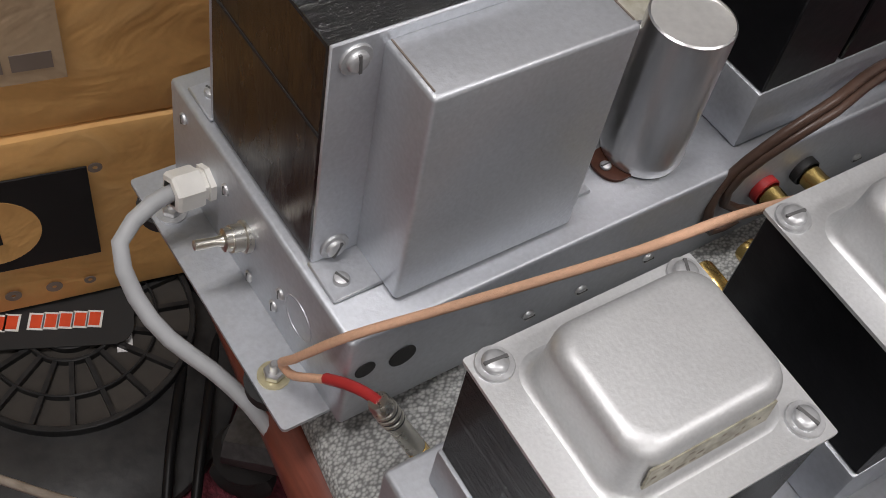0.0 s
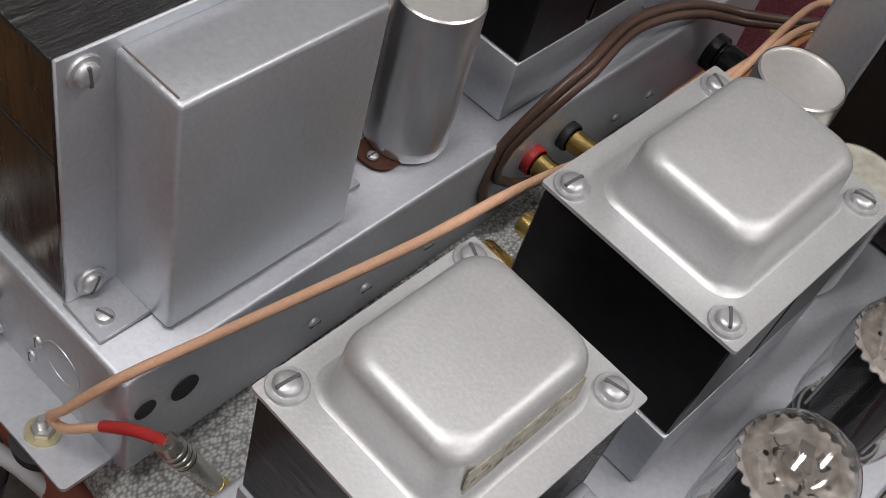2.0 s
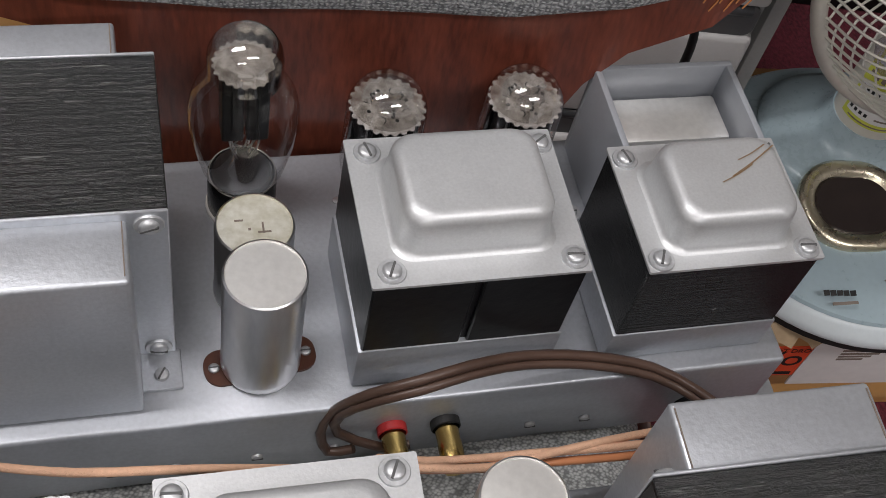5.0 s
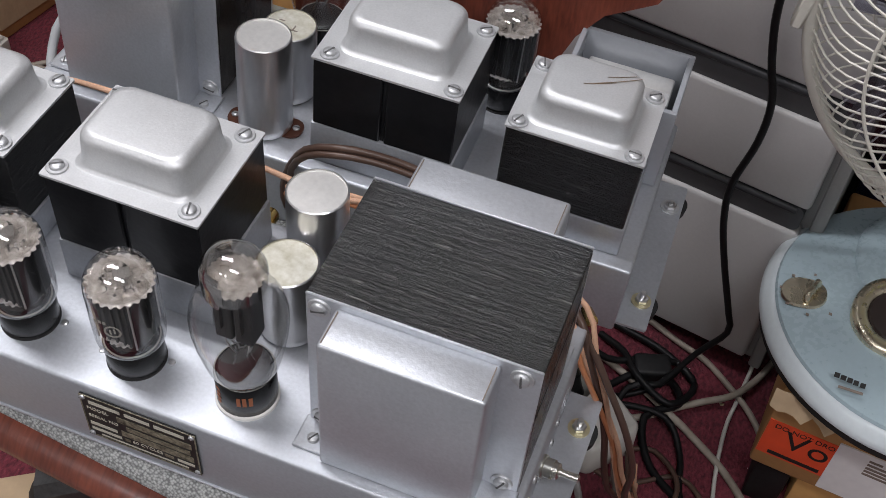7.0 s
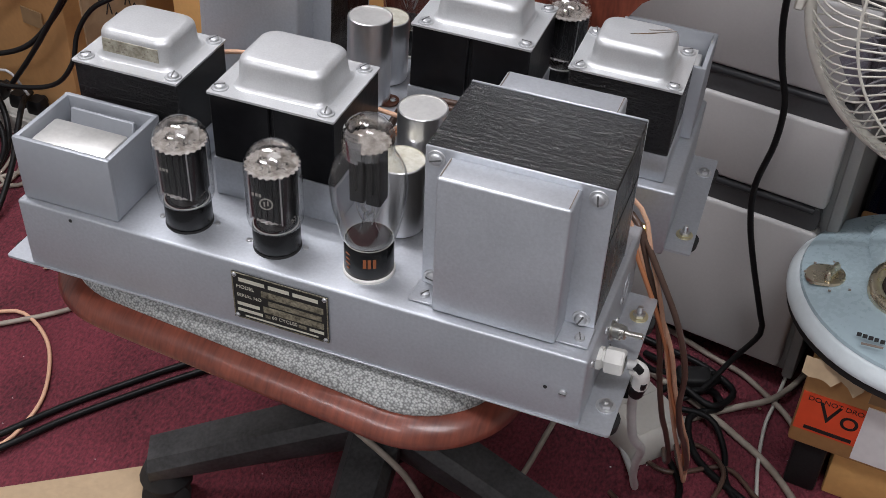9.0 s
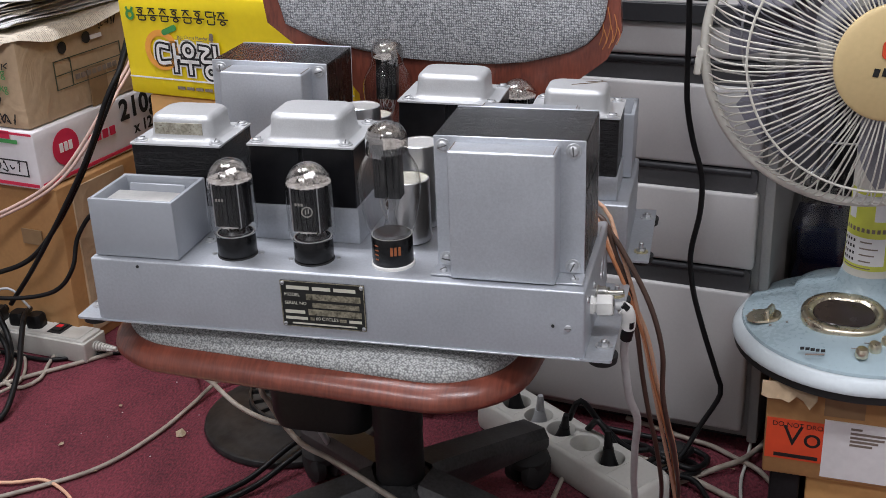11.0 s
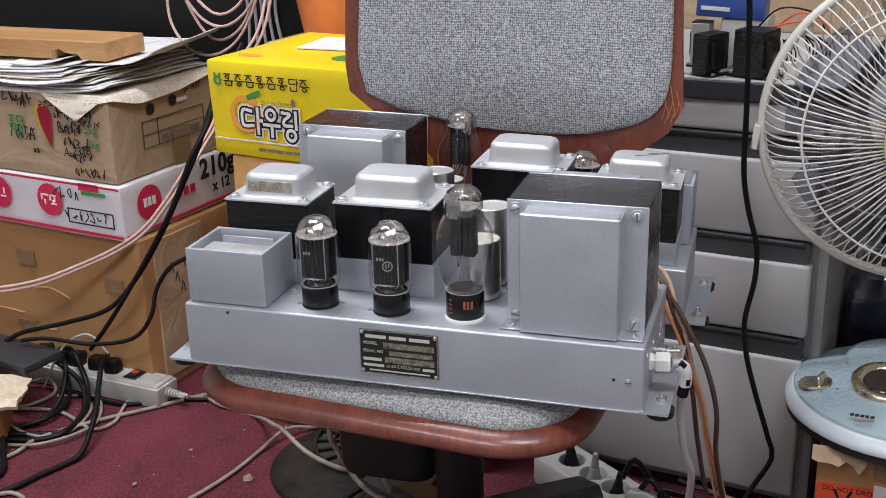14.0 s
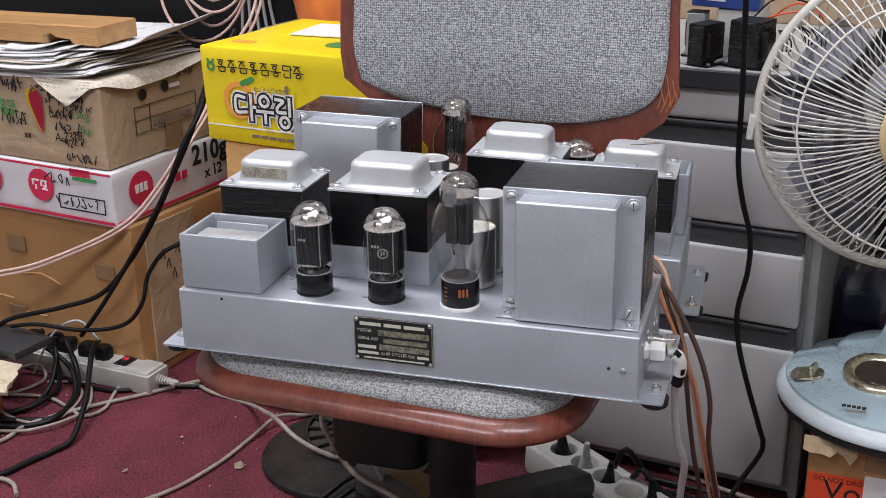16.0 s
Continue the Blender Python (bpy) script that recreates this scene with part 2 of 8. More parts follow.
M = {}
M["silver"] = material("silver_paint", (0.555, 0.577, 0.61), 0.41, 0.70, 0.10, 520, 0.00022, 16)
M["bell"] = material("silver_bell_paint", (0.62, 0.63, 0.635), 0.47, 0.62, 0.09, 760, 0.00011, 22)
M["chassis"] = material("silver_chassis_paint", (0.485, 0.508, 0.542), 0.46, 0.66, 0.11, 420, 0.00016, 13)
M["greypaint"] = material("grey_box_paint", (0.38, 0.40, 0.43), 0.45, 0.3, 0.05, 300, 0.00005, 10)
M["black"] = material("black_lacquer", (0.007, 0.007, 0.008), 0.30, 0, 0.4, 160, 0.0003, 12, ior=1.31)
M["lam_y"] = streaked(material("black_lacquered_sheets_y", (0.008, 0.008, 0.009), 0.20, 0, 0.4, 220, 0, 14, ior=1.66), (38, 430, 38), 0.0017, 0.17)
M["varnish"] = material("black_varnish_runs", (0.006, 0.006, 0.0065), 0.27, 0, 0.5, 70, 0.0012, 26, second=(0.022, 0.014, 0.009), stretch=(1, 1, 0.35), ior=1.42)
M["lam_z"] = streaked(material("black_lacquered_sheets_z", (0.008, 0.008, 0.009), 0.26, 0, 0.4, 220, 0, 14, ior=1.34), (30, 30, 620), 0.0020, 0.07)
M["steel"] = material("zinc_screw", (0.62, 0.62, 0.62), 0.30, 0.95, 0.1, 700, 0.00004, 60)
M["painted"] = material("overpainted_screw", (0.56, 0.57, 0.58), 0.42, 0.7, 0.14, 600, 0.0001, 90)
M["slotgrey"] = material("screw_slot_shadow", (0.10, 0.10, 0.10), 0.6)
M["zincyellow"] = material("yellow_zinc_washer", (0.62, 0.56, 0.36), 0.35, 0.8, 0.12, 300)
M["darkgap"] = material("dark_slot", (0.02, 0.02, 0.02), 0.7)
M["alu"] = material("bright_aluminium_can", (0.78, 0.78, 0.79), 0.30, 0.95, 0.10, 240, 0.00005, 18, stretch=(1, 1, 0.25))
M["alutop"] = material("worn_aluminium_top", (0.82, 0.81, 0.78), 0.38, 0.75, 0.08, 300, 0.00008, 30)
M["canold"] = material("stained_aluminium_top", (0.62, 0.61, 0.55), 0.5, 0.45, 0.25, 260, 0.00015, 45, second=(0.50, 0.47, 0.36))
M["brownwafer"] = material("brown_phenolic", (0.09, 0.03, 0.016), 0.5, 0, 0.2, 300)
M["bakelite"] = material("black_tube_base", (0.006, 0.006, 0.0065), 0.25, 0, 0.2, 200, ior=1.42)
M["glass"] = thin_glass("tube_glass", (0.95, 0.95, 0.95), 1.60)
M["getter"] = half_mirror("getter_mirror", (0.93, 0.91, 0.88), 0.08, 0.46)
M["amberfilm"] = half_mirror("amber_getter_film", (0.13, 0.09, 0.06), 0.40, 0.75)
M["mica"] = material("silvery_mica", (0.74, 0.71, 0.68), 0.22, 0.40, 0.15, 300, 0.0012, 150, second=(0.40, 0.36, 0.33))
M["basebrown"] = material("dark_stem", (0.014, 0.010, 0.009), 0.35)
M["baseprint"] = material("orange_brown_print", (0.30, 0.09, 0.03), 0.5)
M["fanrim"] = material("cool_white_plastic", (0.60, 0.66, 0.68), 0.32, 0, 0.05, 200, 0, 6)
M["palemark"] = material("faded_white_mark", (0.30, 0.29, 0.26), 0.6)
M["cordwhite"] = material("dirty_white_cord", (0.46, 0.46, 0.45), 0.5, 0, 0.12, 120, 0, 30)
M["olive"] = material("faded_olive_ink", (0.055, 0.065, 0.040), 0.6)
M["anode"] = material("grey_black_anode", (0.010, 0.010, 0.0105), 0.38, 0.0, 0.2, 300)
M["nickel"] = material("dull_nickel_plug", (0.66, 0.64, 0.58), 0.28, 1.0, 0.08, 400, 0.00005, 60)
M["brass"] = material("gold_plated_brass", (0.80, 0.56, 0.20), 0.25, 1.0, 0.1, 300, 0.0001)
M["red"] = material("red_plastic", (0.42, 0.03, 0.03), 0.4)
M["ceramic"] = material("white_ceramic", (0.75, 0.74, 0.70), 0.35)
M["plate"] = material("etched_black_plate", (0.02, 0.02, 0.018), 0.4, 0.3, 0.3, 90, 0.00005, 60)
M["platewear"] = material("worn_gold_plate", (0.36, 0.33, 0.24), 0.5, 0.5, 0.25, 500, 0.00005, 160, second=(0.05, 0.045, 0.03))
M["wornlabel"] = material("rubbed_tin_label", (0.42, 0.40, 0.33), 0.5, 0.5, 0.3, 400, 0.0001, 120, second=(0.20, 0.18, 0.13))
M["platetext"] = material("pale_engraving", (0.62, 0.60, 0.50), 0.5, 0.2)
M["copperwire"] = banded(material("peach_braided_sleeve", (0.74, 0.44, 0.29), 0.55, 0, 0.1, 500), 1400, "DIAGONAL", 0.0001)
M["pinkwire"] = material("pink_white_cable", (0.60, 0.42, 0.36), 0.5)
M["brownwire"] = material("translucent_brown_cable", (0.085, 0.050, 0.037), 0.34, 0, 0.2, 60, 0, 20)
M["orangewire"] = material("orange_wire", (0.55, 0.22, 0.10), 0.4)
M["greycable"] = material("grey_mains_cable", (0.38, 0.39, 0.40), 0.5)
M["beigecable"] = material("beige_cable", (0.36, 0.32, 0.27), 0.55, 0, 0.15, 60, 0, 9, second=(0.21, 0.175, 0.14))
M["blackcable"] = material("black_cable", (0.006, 0.006, 0.0065), 0.45, ior=1.33)
M["tweed"] = fabric("grey_tweed", (0.54, 0.55, 0.56), (0.16, 0.165, 0.172), 0.0025, 0.0014, "Z", 5.0, 0.9, 0.42)
M["tweedseat"] = pebbled("grey_seat_tweed", (0.53, 0.54, 0.525), (0.20, 0.205, 0.20), 0.0015, 0.0005)
M["bouncefloor"] = material("grey_bounce_floor", (0.22, 0.225, 0.23), 0.5, 0, 0.08, 60, 0, 3)
M["mahogany"] = banded(material("red_brown_moulded_wood", (0.190, 0.049, 0.028), 0.36, 0, 0.18, 85, 0.0002, 11, second=(0.106, 0.027, 0.017), stretch=(5, 0.30, 1.0), coat=0.45, fine_share=0.55), 70, "X", 0.00005, 12.0)
M["mahogany"].node_tree.nodes["Principled BSDF"].inputs["Coat Roughness"].default_value = 0.22
M["rawwood"] = material("scraped_wood", (0.45, 0.18, 0.06), 0.6)
M["chairblack"] = material("black_chair_plastic", (0.012, 0.012, 0.0125), 0.52, 0, 0.35, 240, 0.0003, 24, second=(0.005, 0.005, 0.0052), ior=1.36)
M["legblack"] = material("dusty_black_chair_base", (0.046, 0.046, 0.0465), 0.42, 0, 0.35, 240, 0.0003, 24, second=(0.014, 0.014, 0.0142), ior=1.46)
M["rubber"] = material("black_rubber", (0.015, 0.015, 0.015), 0.7)
M["carpet"] = material("dark_red_carpet", (0.158, 0.027, 0.040), 1.0, 0, 0.35, 300, 0.006, 11, second=(0.046, 0.008, 0.013), stretch=(1, 0.6, 1), fine_share=0.60)
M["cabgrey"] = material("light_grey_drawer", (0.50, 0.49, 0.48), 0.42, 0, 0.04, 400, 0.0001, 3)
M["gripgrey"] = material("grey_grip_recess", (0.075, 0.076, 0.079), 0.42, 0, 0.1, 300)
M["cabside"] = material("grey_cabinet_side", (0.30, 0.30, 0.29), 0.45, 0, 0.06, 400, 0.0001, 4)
M["cabdark"] = material("dark_grey_grip", (0.034, 0.035, 0.038), 0.4, 0, 0.1, 300)
M["fanwhite"] = material("yellowed_white_fan", (0.66, 0.64, 0.57), 0.35, 0, 0.06, 200)
M["fanblue"] = material("pale_blue_plastic", (0.36, 0.46, 0.50), 0.28, 0, 0.05, 200, 0, 5)
M["fanhub"] = material("cream_yellow_badge", (0.66, 0.50, 0.25), 0.4, 0, 0.05, 200)
M["fanblade"] = thin_glass("smoky_fan_blade", (0.42, 0.43, 0.52), 1.6, 0.15)
M["chrome"] = material("gold_chrome", (0.75, 0.68, 0.52), 0.28, 1.0, 0.1, 100)
M["carton"] = creased(material("brown_cardboard", (0.41, 0.215, 0.082), 0.75, 0, 0.10, 130, 0.0003, 5), 0.004, 9.0, (0.43, 0.245, 0.105))
M["cartonlight"] = creased(material("pale_cardboard", (0.44, 0.32, 0.20), 0.75, 0, 0.10, 130, 0.0003, 5), 0.006, 16.0, (0.50, 0.38, 0.25))
M["cartontan"] = creased(material("tan_cardboard", (0.68, 0.38, 0.135), 0.7, 0, 0.08, 130, 0.0003, 5), 0.006, 16.0, (0.70, 0.43, 0.18))
M["yellowbox"] = material("yellow_printed_card", (0.86, 0.66, 0.012), 0.38, 0, 0.04, 120, 0.0002, 4)
M["whitebox"] = material("white_printed_card", (0.70, 0.68, 0.69), 0.5, 0, 0.05, 120, 0.0002, 5)
M["pinkink"] = material("red_pink_ink", (0.58, 0.025, 0.07), 0.5)
M["blackink"] = material("black_ink", (0.014, 0.014, 0.014), 0.6)
M["greenink"] = material("green_ink", (0.05, 0.26, 0.07), 0.5)
M["orangeink"] = material("orange_ink", (0.82, 0.35, 0.06), 0.5)
M["whiteink"] = material("white_ink", (0.78, 0.77, 0.74), 0.5)
M["greyink"] = material("grey_ink", (0.20, 0.16, 0.13), 0.6)
M["redsticker"] = material("orange_red_sticker", (0.75, 0.085, 0.03), 0.4)
M["paper"] = material("white_paper", (0.74, 0.73, 0.72), 0.7, 0, 0.06, 100, 0, 8)
M["newspaper"] = newsprint("yellowed_newspaper", (0.62, 0.55, 0.44), (0.36, 0.32, 0.26), 0.0036)
M["newswhite"] = newsprint("grey_white_newspaper", (0.76, 0.75, 0.74), (0.46, 0.46, 0.47), 0.0034)
M["oldboard"] = material("torn_pale_card", (0.62, 0.54, 0.40), 0.85, 0, 0.22, 120, 0.0012, 14, second=(0.46, 0.37, 0.24))
M["plank"] = material("pine_plank", (0.48, 0.27, 0.11), 0.6, 0, 0.2, 60, 0.0003, 5, second=(0.33, 0.17, 0.06), stretch=(0.6, 8, 8))
M["tape"] = material("brown_tape", (0.26, 0.165, 0.085), 0.3)
M["stripwhite"] = material("white_plastic_strip", (0.50, 0.49, 0.45), 0.4, 0, 0.06, 200, 0, 8)
M["switchred"] = material("red_rocker_switch", (0.75, 0.03, 0.04), 0.25)
M["spool"] = material("black_spool_plastic", (0.006, 0.006, 0.0065), 0.40, 0, 0.4, 90, 0.0004, 34, second=(0.030, 0.030, 0.0298), ior=1.36)
M["spoolcard"] = material("grey_dusty_card", (0.048, 0.042, 0.036), 0.9, 0, 0.2, 100)
M["bluebox"] = material("blue_printed_card", (0.05, 0.10, 0.36), 0.35, 0, 0.1, 120)
M["bucket"] = material("orange_plastic", (0.72, 0.22, 0.07), 0.35)
M["countertop"] = material("grey_laminate_top", (0.42, 0.41, 0.40), 0.4, 0, 0.06, 200)
M["bluebag"] = material("dark_blue_plastic_bag", (0.012, 0.016, 0.07), 0.25, 0, 0.3, 60, 0.002, 20)
M["clearbag"] = thin_glass("clear_plastic_bag", (0.72, 0.71, 0.69), 1.9, 0.14)
M["darkwall"] = material("black_loudspeaker_cabinet", (0.007, 0.007, 0.007), 0.65, 0, 0.2, 100, ior=1.35)
M["wall"] = material("white_wall_paint", (0.46, 0.45, 0.44), 0.8, 0, 0.05, 100, 0.0003, 2)
M["ceiling"] = material("ceiling_panel", (0.78, 0.77, 0.75), 0.85, 0, 0.05, 80, 0.0005, 2)
M["lampglow"] = bpy.data.materials.new("lamp_diffuser")
M["lampglow"].use_nodes = True
M["lampglow"].node_tree.nodes["Principled BSDF"].inputs["Emission Color"].default_value = (1, 0.98, 0.95, 1)
M["lampglow"].node_tree.nodes["Principled BSDF"].inputs["Emission Strength"].default_value = 7.0


# ---- building blocks ----
def thing(name, m, label, category, group="", kind=""):
    ob = new(name)
    ob.empty_display_size = 0.05
    ob.matrix_world = m
    return tagged(ob, label, category, group, kind)


def mesh_of(name, bm, mat, angle=38):
    me = bpy.data.meshes.new(name)
    bm.normal_update()
    bm.to_mesh(me)
    bm.free()
    me.materials.append(mat)
    for p in me.polygons:
        p.use_smooth = True
    me.set_sharp_from_angle(angle=radians(angle))
    return me


def part(name, bm, mat, parent=None, label="", m=None, angle=38):
    """One mesh object under a thing or part, built in the parent's own axes."""
    ob = new(name, mesh_of(name, bm, mat, angle))
    ob.parent = parent
    if m is not None:
        ob.matrix_local = m
    return tagged(ob, label)


def box(x0, x1, y0, y1, z0, z1, bevel=0.0, seg=2, bm=None, m=None):
    tmp = bmesh.new()
    bmesh.ops.create_cube(tmp, size=1)
    for v in tmp.verts:
        v.co = Vector(((x0 + x1) / 2 + v.co.x * (x1 - x0), (y0 + y1) / 2 + v.co.y * (y1 - y0), (z0 + z1) / 2 + v.co.z * (z1 - z0)))
    if bevel:
        bmesh.ops.bevel(tmp, geom=tmp.edges[:], offset=bevel, segments=seg, profile=0.5, affect="EDGES", clamp_overlap=True)
    return joined(bm, tmp, m)


def joined(bm, tmp, m=None):
    if m is not None:
        bmesh.ops.transform(tmp, matrix=m, verts=tmp.verts[:])
    if bm is None:
        return tmp
    me = bpy.data.meshes.new("joint")
    tmp.to_mesh(me)
    tmp.free()
    bm.from_mesh(me)
    bpy.data.meshes.remove(me)
    return bm


def lathe(profile, seg=32, bm=None, m=None, close=False):
    """Turns (radius, height) pairs round z; a radius of 0 ends in a point."""
    tmp = bmesh.new()
    rings = []
    for r, z in profile:
        if r <= 1e-7:
            rings.append([tmp.verts.new((0, 0, z))])
        else:
            rings.append([tmp.verts.new((r * math.cos(2 * math.pi * i / seg), r * math.sin(2 * math.pi * i / seg), z)) for i in range(seg)])
    pairs = list(zip(rings, rings[1:])) + ([(rings[-1], rings[0])] if close else [])
    for a, b in pairs:
        for i in range(seg):
            j = (i + 1) % seg
            if len(a) == 1 and len(b) > 1:
                tmp.faces.new((a[0], b[j], b[i]))
            elif len(b) == 1 and len(a) > 1:
                tmp.faces.new((a[i], a[j], b[0]))
            elif len(a) > 1:
                tmp.faces.new((a[i], a[j], b[j], b[i]))
    bmesh.ops.recalc_face_normals(tmp, faces=tmp.faces[:])
    return joined(bm, tmp, m)


def rounded(hx, hy, r, n=6):
    """The outline of a rounded rectangle, counter-clockwise."""
    r = min(r, hx * 0.999, hy * 0.999)
    out = []
    for k, (sx, sy) in enumerate(((1, 1), (-1, 1), (-1, -1), (1, -1))):
        for i in range(n + 1):
            a = math.pi / 2 * (k + i / n)
            out.append((sx * (hx - r) + r * math.cos(a), sy * (hy - r) + r * math.sin(a)))
    return out


def stacked(levels, n=6, bm=None, m=None, cap_low=True):
    """A body of rounded-rectangle rings: each level is (half x, half y, corner, z, offset x, offset y)."""
    tmp = bmesh.new()
    rings = []
    for lv in levels:
        hx, hy, r, z = lv[:4]
        ox, oy = lv[4:6] if len(lv) > 4 else (0, 0)
        rings.append([tmp.verts.new((x + ox, y + oy, z)) for x, y in rounded(hx, hy, r, n)])
    for a, b in zip(rings, rings[1:]):
        for i in range(len(a)):
            j = (i + 1) % len(a)
            tmp.faces.new((a[i], a[j], b[j], b[i]))
    tmp.faces.new(rings[-1])
    if cap_low:
        tmp.faces.new(rings[0][::-1])
    return joined(bm, tmp, m)


def spline(points, step=0.006, closed=False):
    """A smooth curve through the points (Catmull-Rom), as even samples."""
    p = [Vector(q) for q in points]
    p = [p[0] * 2 - p[1]] + p + [p[-1] * 2 - p[-2]]
    out = []
    for i in range(1, len(p) - 2):
        a, b, c, d = p[i - 1:i + 3]
        n = max(2, int((c - b).length / step))
        for k in range(n):
            t = k / n
            out.append(0.5 * (2 * b + (c - a) * t + (2 * a - 5 * b + 4 * c - d) * t * t + (3 * b - a - 3 * c + d) * t ** 3))
    out.append(p[-2])
    return out


def sweep(points, r, seg=8, step=0.008, bm=None, flat=1.0, taper=None, face=None):
    """A round cord along a smooth curve."""
    path = spline(points, step) if len(points) > 2 else [Vector(q) for q in points]
    tmp = bmesh.new()
    rings, side = [], None
    for i, q in enumerate(path):
        t = (path[min(i + 1, len(path) - 1)] - path[max(i - 1, 0)]).normalized()
        if side is None:
            side = t.orthogonal().normalized()
        side = (side - t * side.dot(t)).normalized()
        up = t.cross(side)
        if face is not None:
            up = Vector(face)
            side = up.cross(t).normalized()
        rr = r if taper is None else r * taper(i / (len(path) - 1))
        rings.append([tmp.verts.new(q + side * rr * math.cos(2 * math.pi * k / seg) + up * rr * flat * math.sin(2 * math.pi * k / seg)) for k in range(seg)])
    for a, b in zip(rings, rings[1:]):
        for k in range(seg):
            j = (k + 1) % seg
            tmp.faces.new((a[k], a[j], b[j], b[k]))
    tmp.faces.new(rings[0][::-1])
    tmp.faces.new(rings[-1])
    return joined(bm, tmp)


def ribbon(points, r, face, h=0.0004, step=0.002):
    """A flat stroke of ink along a curve that lies in a face."""
    path = spline(points, step) if len(points) > 2 else [Vector(q) for q in points]
    up = Vector(face)
    bm = bmesh.new()
    rows = []
    for i, q in enumerate(path):
        t = (path[min(i + 1, len(path) - 1)] - path[max(i - 1, 0)]).normalized()
        w = up.cross(t).normalized() * r
        if i in (0, len(path) - 1):
            q = q + t * (r * 0.8 if i else -r * 0.8)
        rows.append([bm.verts.new(p) for p in (q - w, q + w, q + w + up * h, q - w + up * h)])
    for a, b in zip(rows, rows[1:]):
        for k in range(4):
            bm.faces.new((a[k], a[(k + 1) % 4], b[(k + 1) % 4], b[k]))
    bm.faces.new(rows[0][::-1])
    bm.faces.new(rows[-1])
    bmesh.ops.recalc_face_normals(bm, faces=bm.faces[:])
    return bm


def cable(name, points, r, mat, label, category="cable", group="", flat=1.0):
    ob = new(name, mesh_of(name, sweep(points, r, 8, 0.01, flat=flat), mat, 60))
    return tagged(ob, label, category, group)


def lettering(name, text, size, m, mat, parent, label="", shear=0.0, spacing=1.0, bold=0.0):
    cu = bpy.data.curves.new(name, "FONT")
    cu.body, cu.size, cu.extrude, cu.shear, cu.space_character = text, size, 0.0001, shear, spacing
    cu.offset = bold
    cu.align_x, cu.align_y = "LEFT", "BOTTOM"
    tmp = bpy.data.objects.new(name, cu)
    scene.collection.objects.link(tmp)
    me = bpy.data.meshes.new_from_object(tmp.evaluated_get(bpy.context.evaluated_depsgraph_get()))
    bpy.data.objects.remove(tmp)
    me.materials.clear()
    me.materials.append(mat)
    ob = new(name, me)
    ob.parent = parent
    ob.matrix_local = m
    return tagged(ob, label)


def screw(parent, m, r=0.0042, head=0.0022, washer=0.0066, turn=0.0, mats=("painted", "slotgrey")):
    """A slotted pan-head screw on its washer, along +z of m."""
    bm = bmesh.new()
    if washer:
        lathe([(0, 0), (washer * 0.94, 0), (washer * 0.94, 0.0007), (washer * 0.90, 0.0011), (0, 0.0011)], 20, bm)
    z = 0.0011 if washer else 0
    lathe([(r, z), (r, z + head * 0.45), (r * 0.86, z + head * 0.8), (r * 0.5, z + head), (0, z + head)], 18, bm)
    s = part("screw", bm, M[mats[0]], parent, "", m)
    part("slot", box(-r * 0.92, r * 0.92, -r * 0.13, r * 0.13, z + head * 0.62, z + head * 1.06, m=pose(0, 0, 0, 0, 0, turn)), M[mats[1]], s)
    return s


# ---- the room ----
def slab(name, x0, x1, y0, y1, z0, z1, mat, label, kind="structure", category=""):
    ob = new(name, mesh_of(name, box(x0, x1, y0, y1, z0, z1), mat))
    return tagged(ob, label, category or name.split("_")[0], kind=kind)


ROOM = (-1.9, 2.3, -2.6, 1.45)
floor_bm = bmesh.new()
bmesh.ops.create_grid(floor_bm, x_segments=60, y_segments=60, size=1)
for v in floor_bm.verts:
    v.co = Vector((0.1 + v.co.x * 1.5, 0.575 + v.co.y * 0.86, 0.0015 * noise.noise(v.co * 5)))
tagged(new("carpet", mesh_of("carpet", floor_bm, M["carpet"])), "worn dark red carpet with lint and scraps", "carpet", kind="structure")
# Unseen grey floor added past the carpet, for neutral bounce on the silver fronts.
slab("floor", ROOM[0], ROOM[1], ROOM[2], ROOM[3], -0.06, -0.004, M["bouncefloor"], "unseen plain grey floor added round the carpet for bounce light")
slab("wall_north", ROOM[0], ROOM[1], ROOM[3], ROOM[3] + 0.12, 0, 2.4, M["wall"], "plain off-white wall behind the stacked boxes")
slab("wall_south", ROOM[0], ROOM[1], ROOM[2] - 0.12, ROOM[2], 0, 2.4, M["wall"], "plain off-white wall of the workshop")
slab("wall_west", ROOM[0] - 0.12, ROOM[0], ROOM[2], ROOM[3], 0, 2.4, M["wall"], "plain off-white wall of the workshop")
slab("wall_east", ROOM[1], ROOM[1] + 0.12, ROOM[2], ROOM[3], 0, 2.4, M["wall"], "plain off-white wall of the workshop")
slab("ceiling", ROOM[0], ROOM[1], ROOM[2], ROOM[3], 2.4, 2.5, M["ceiling"], "white panelled workshop ceiling")


def ceiling_light(x, y, turn):
    f = thing("ceiling_light", pose(x, y, 2.4, 0, 0, turn), "long white fluorescent ceiling light fixture", "ceiling light", "fluorescent lights")
    part("frame", box(-0.62, 0.62, -0.16, 0.16, -0.045, 0, 0.006), M["ceiling"], f)
    for dy in (-0.07, 0.07):
        part("tube", sweep([(-0.59, dy, -0.055), (0.59, dy, -0.055)], 0.013, 12), M["lampglow"], f)


for x, y, watts in LAMPS:
    ceiling_light(x, y, 0)


# ---- the two amplifiers ----
L, D, CH = 0.43, 0.153, 0.060


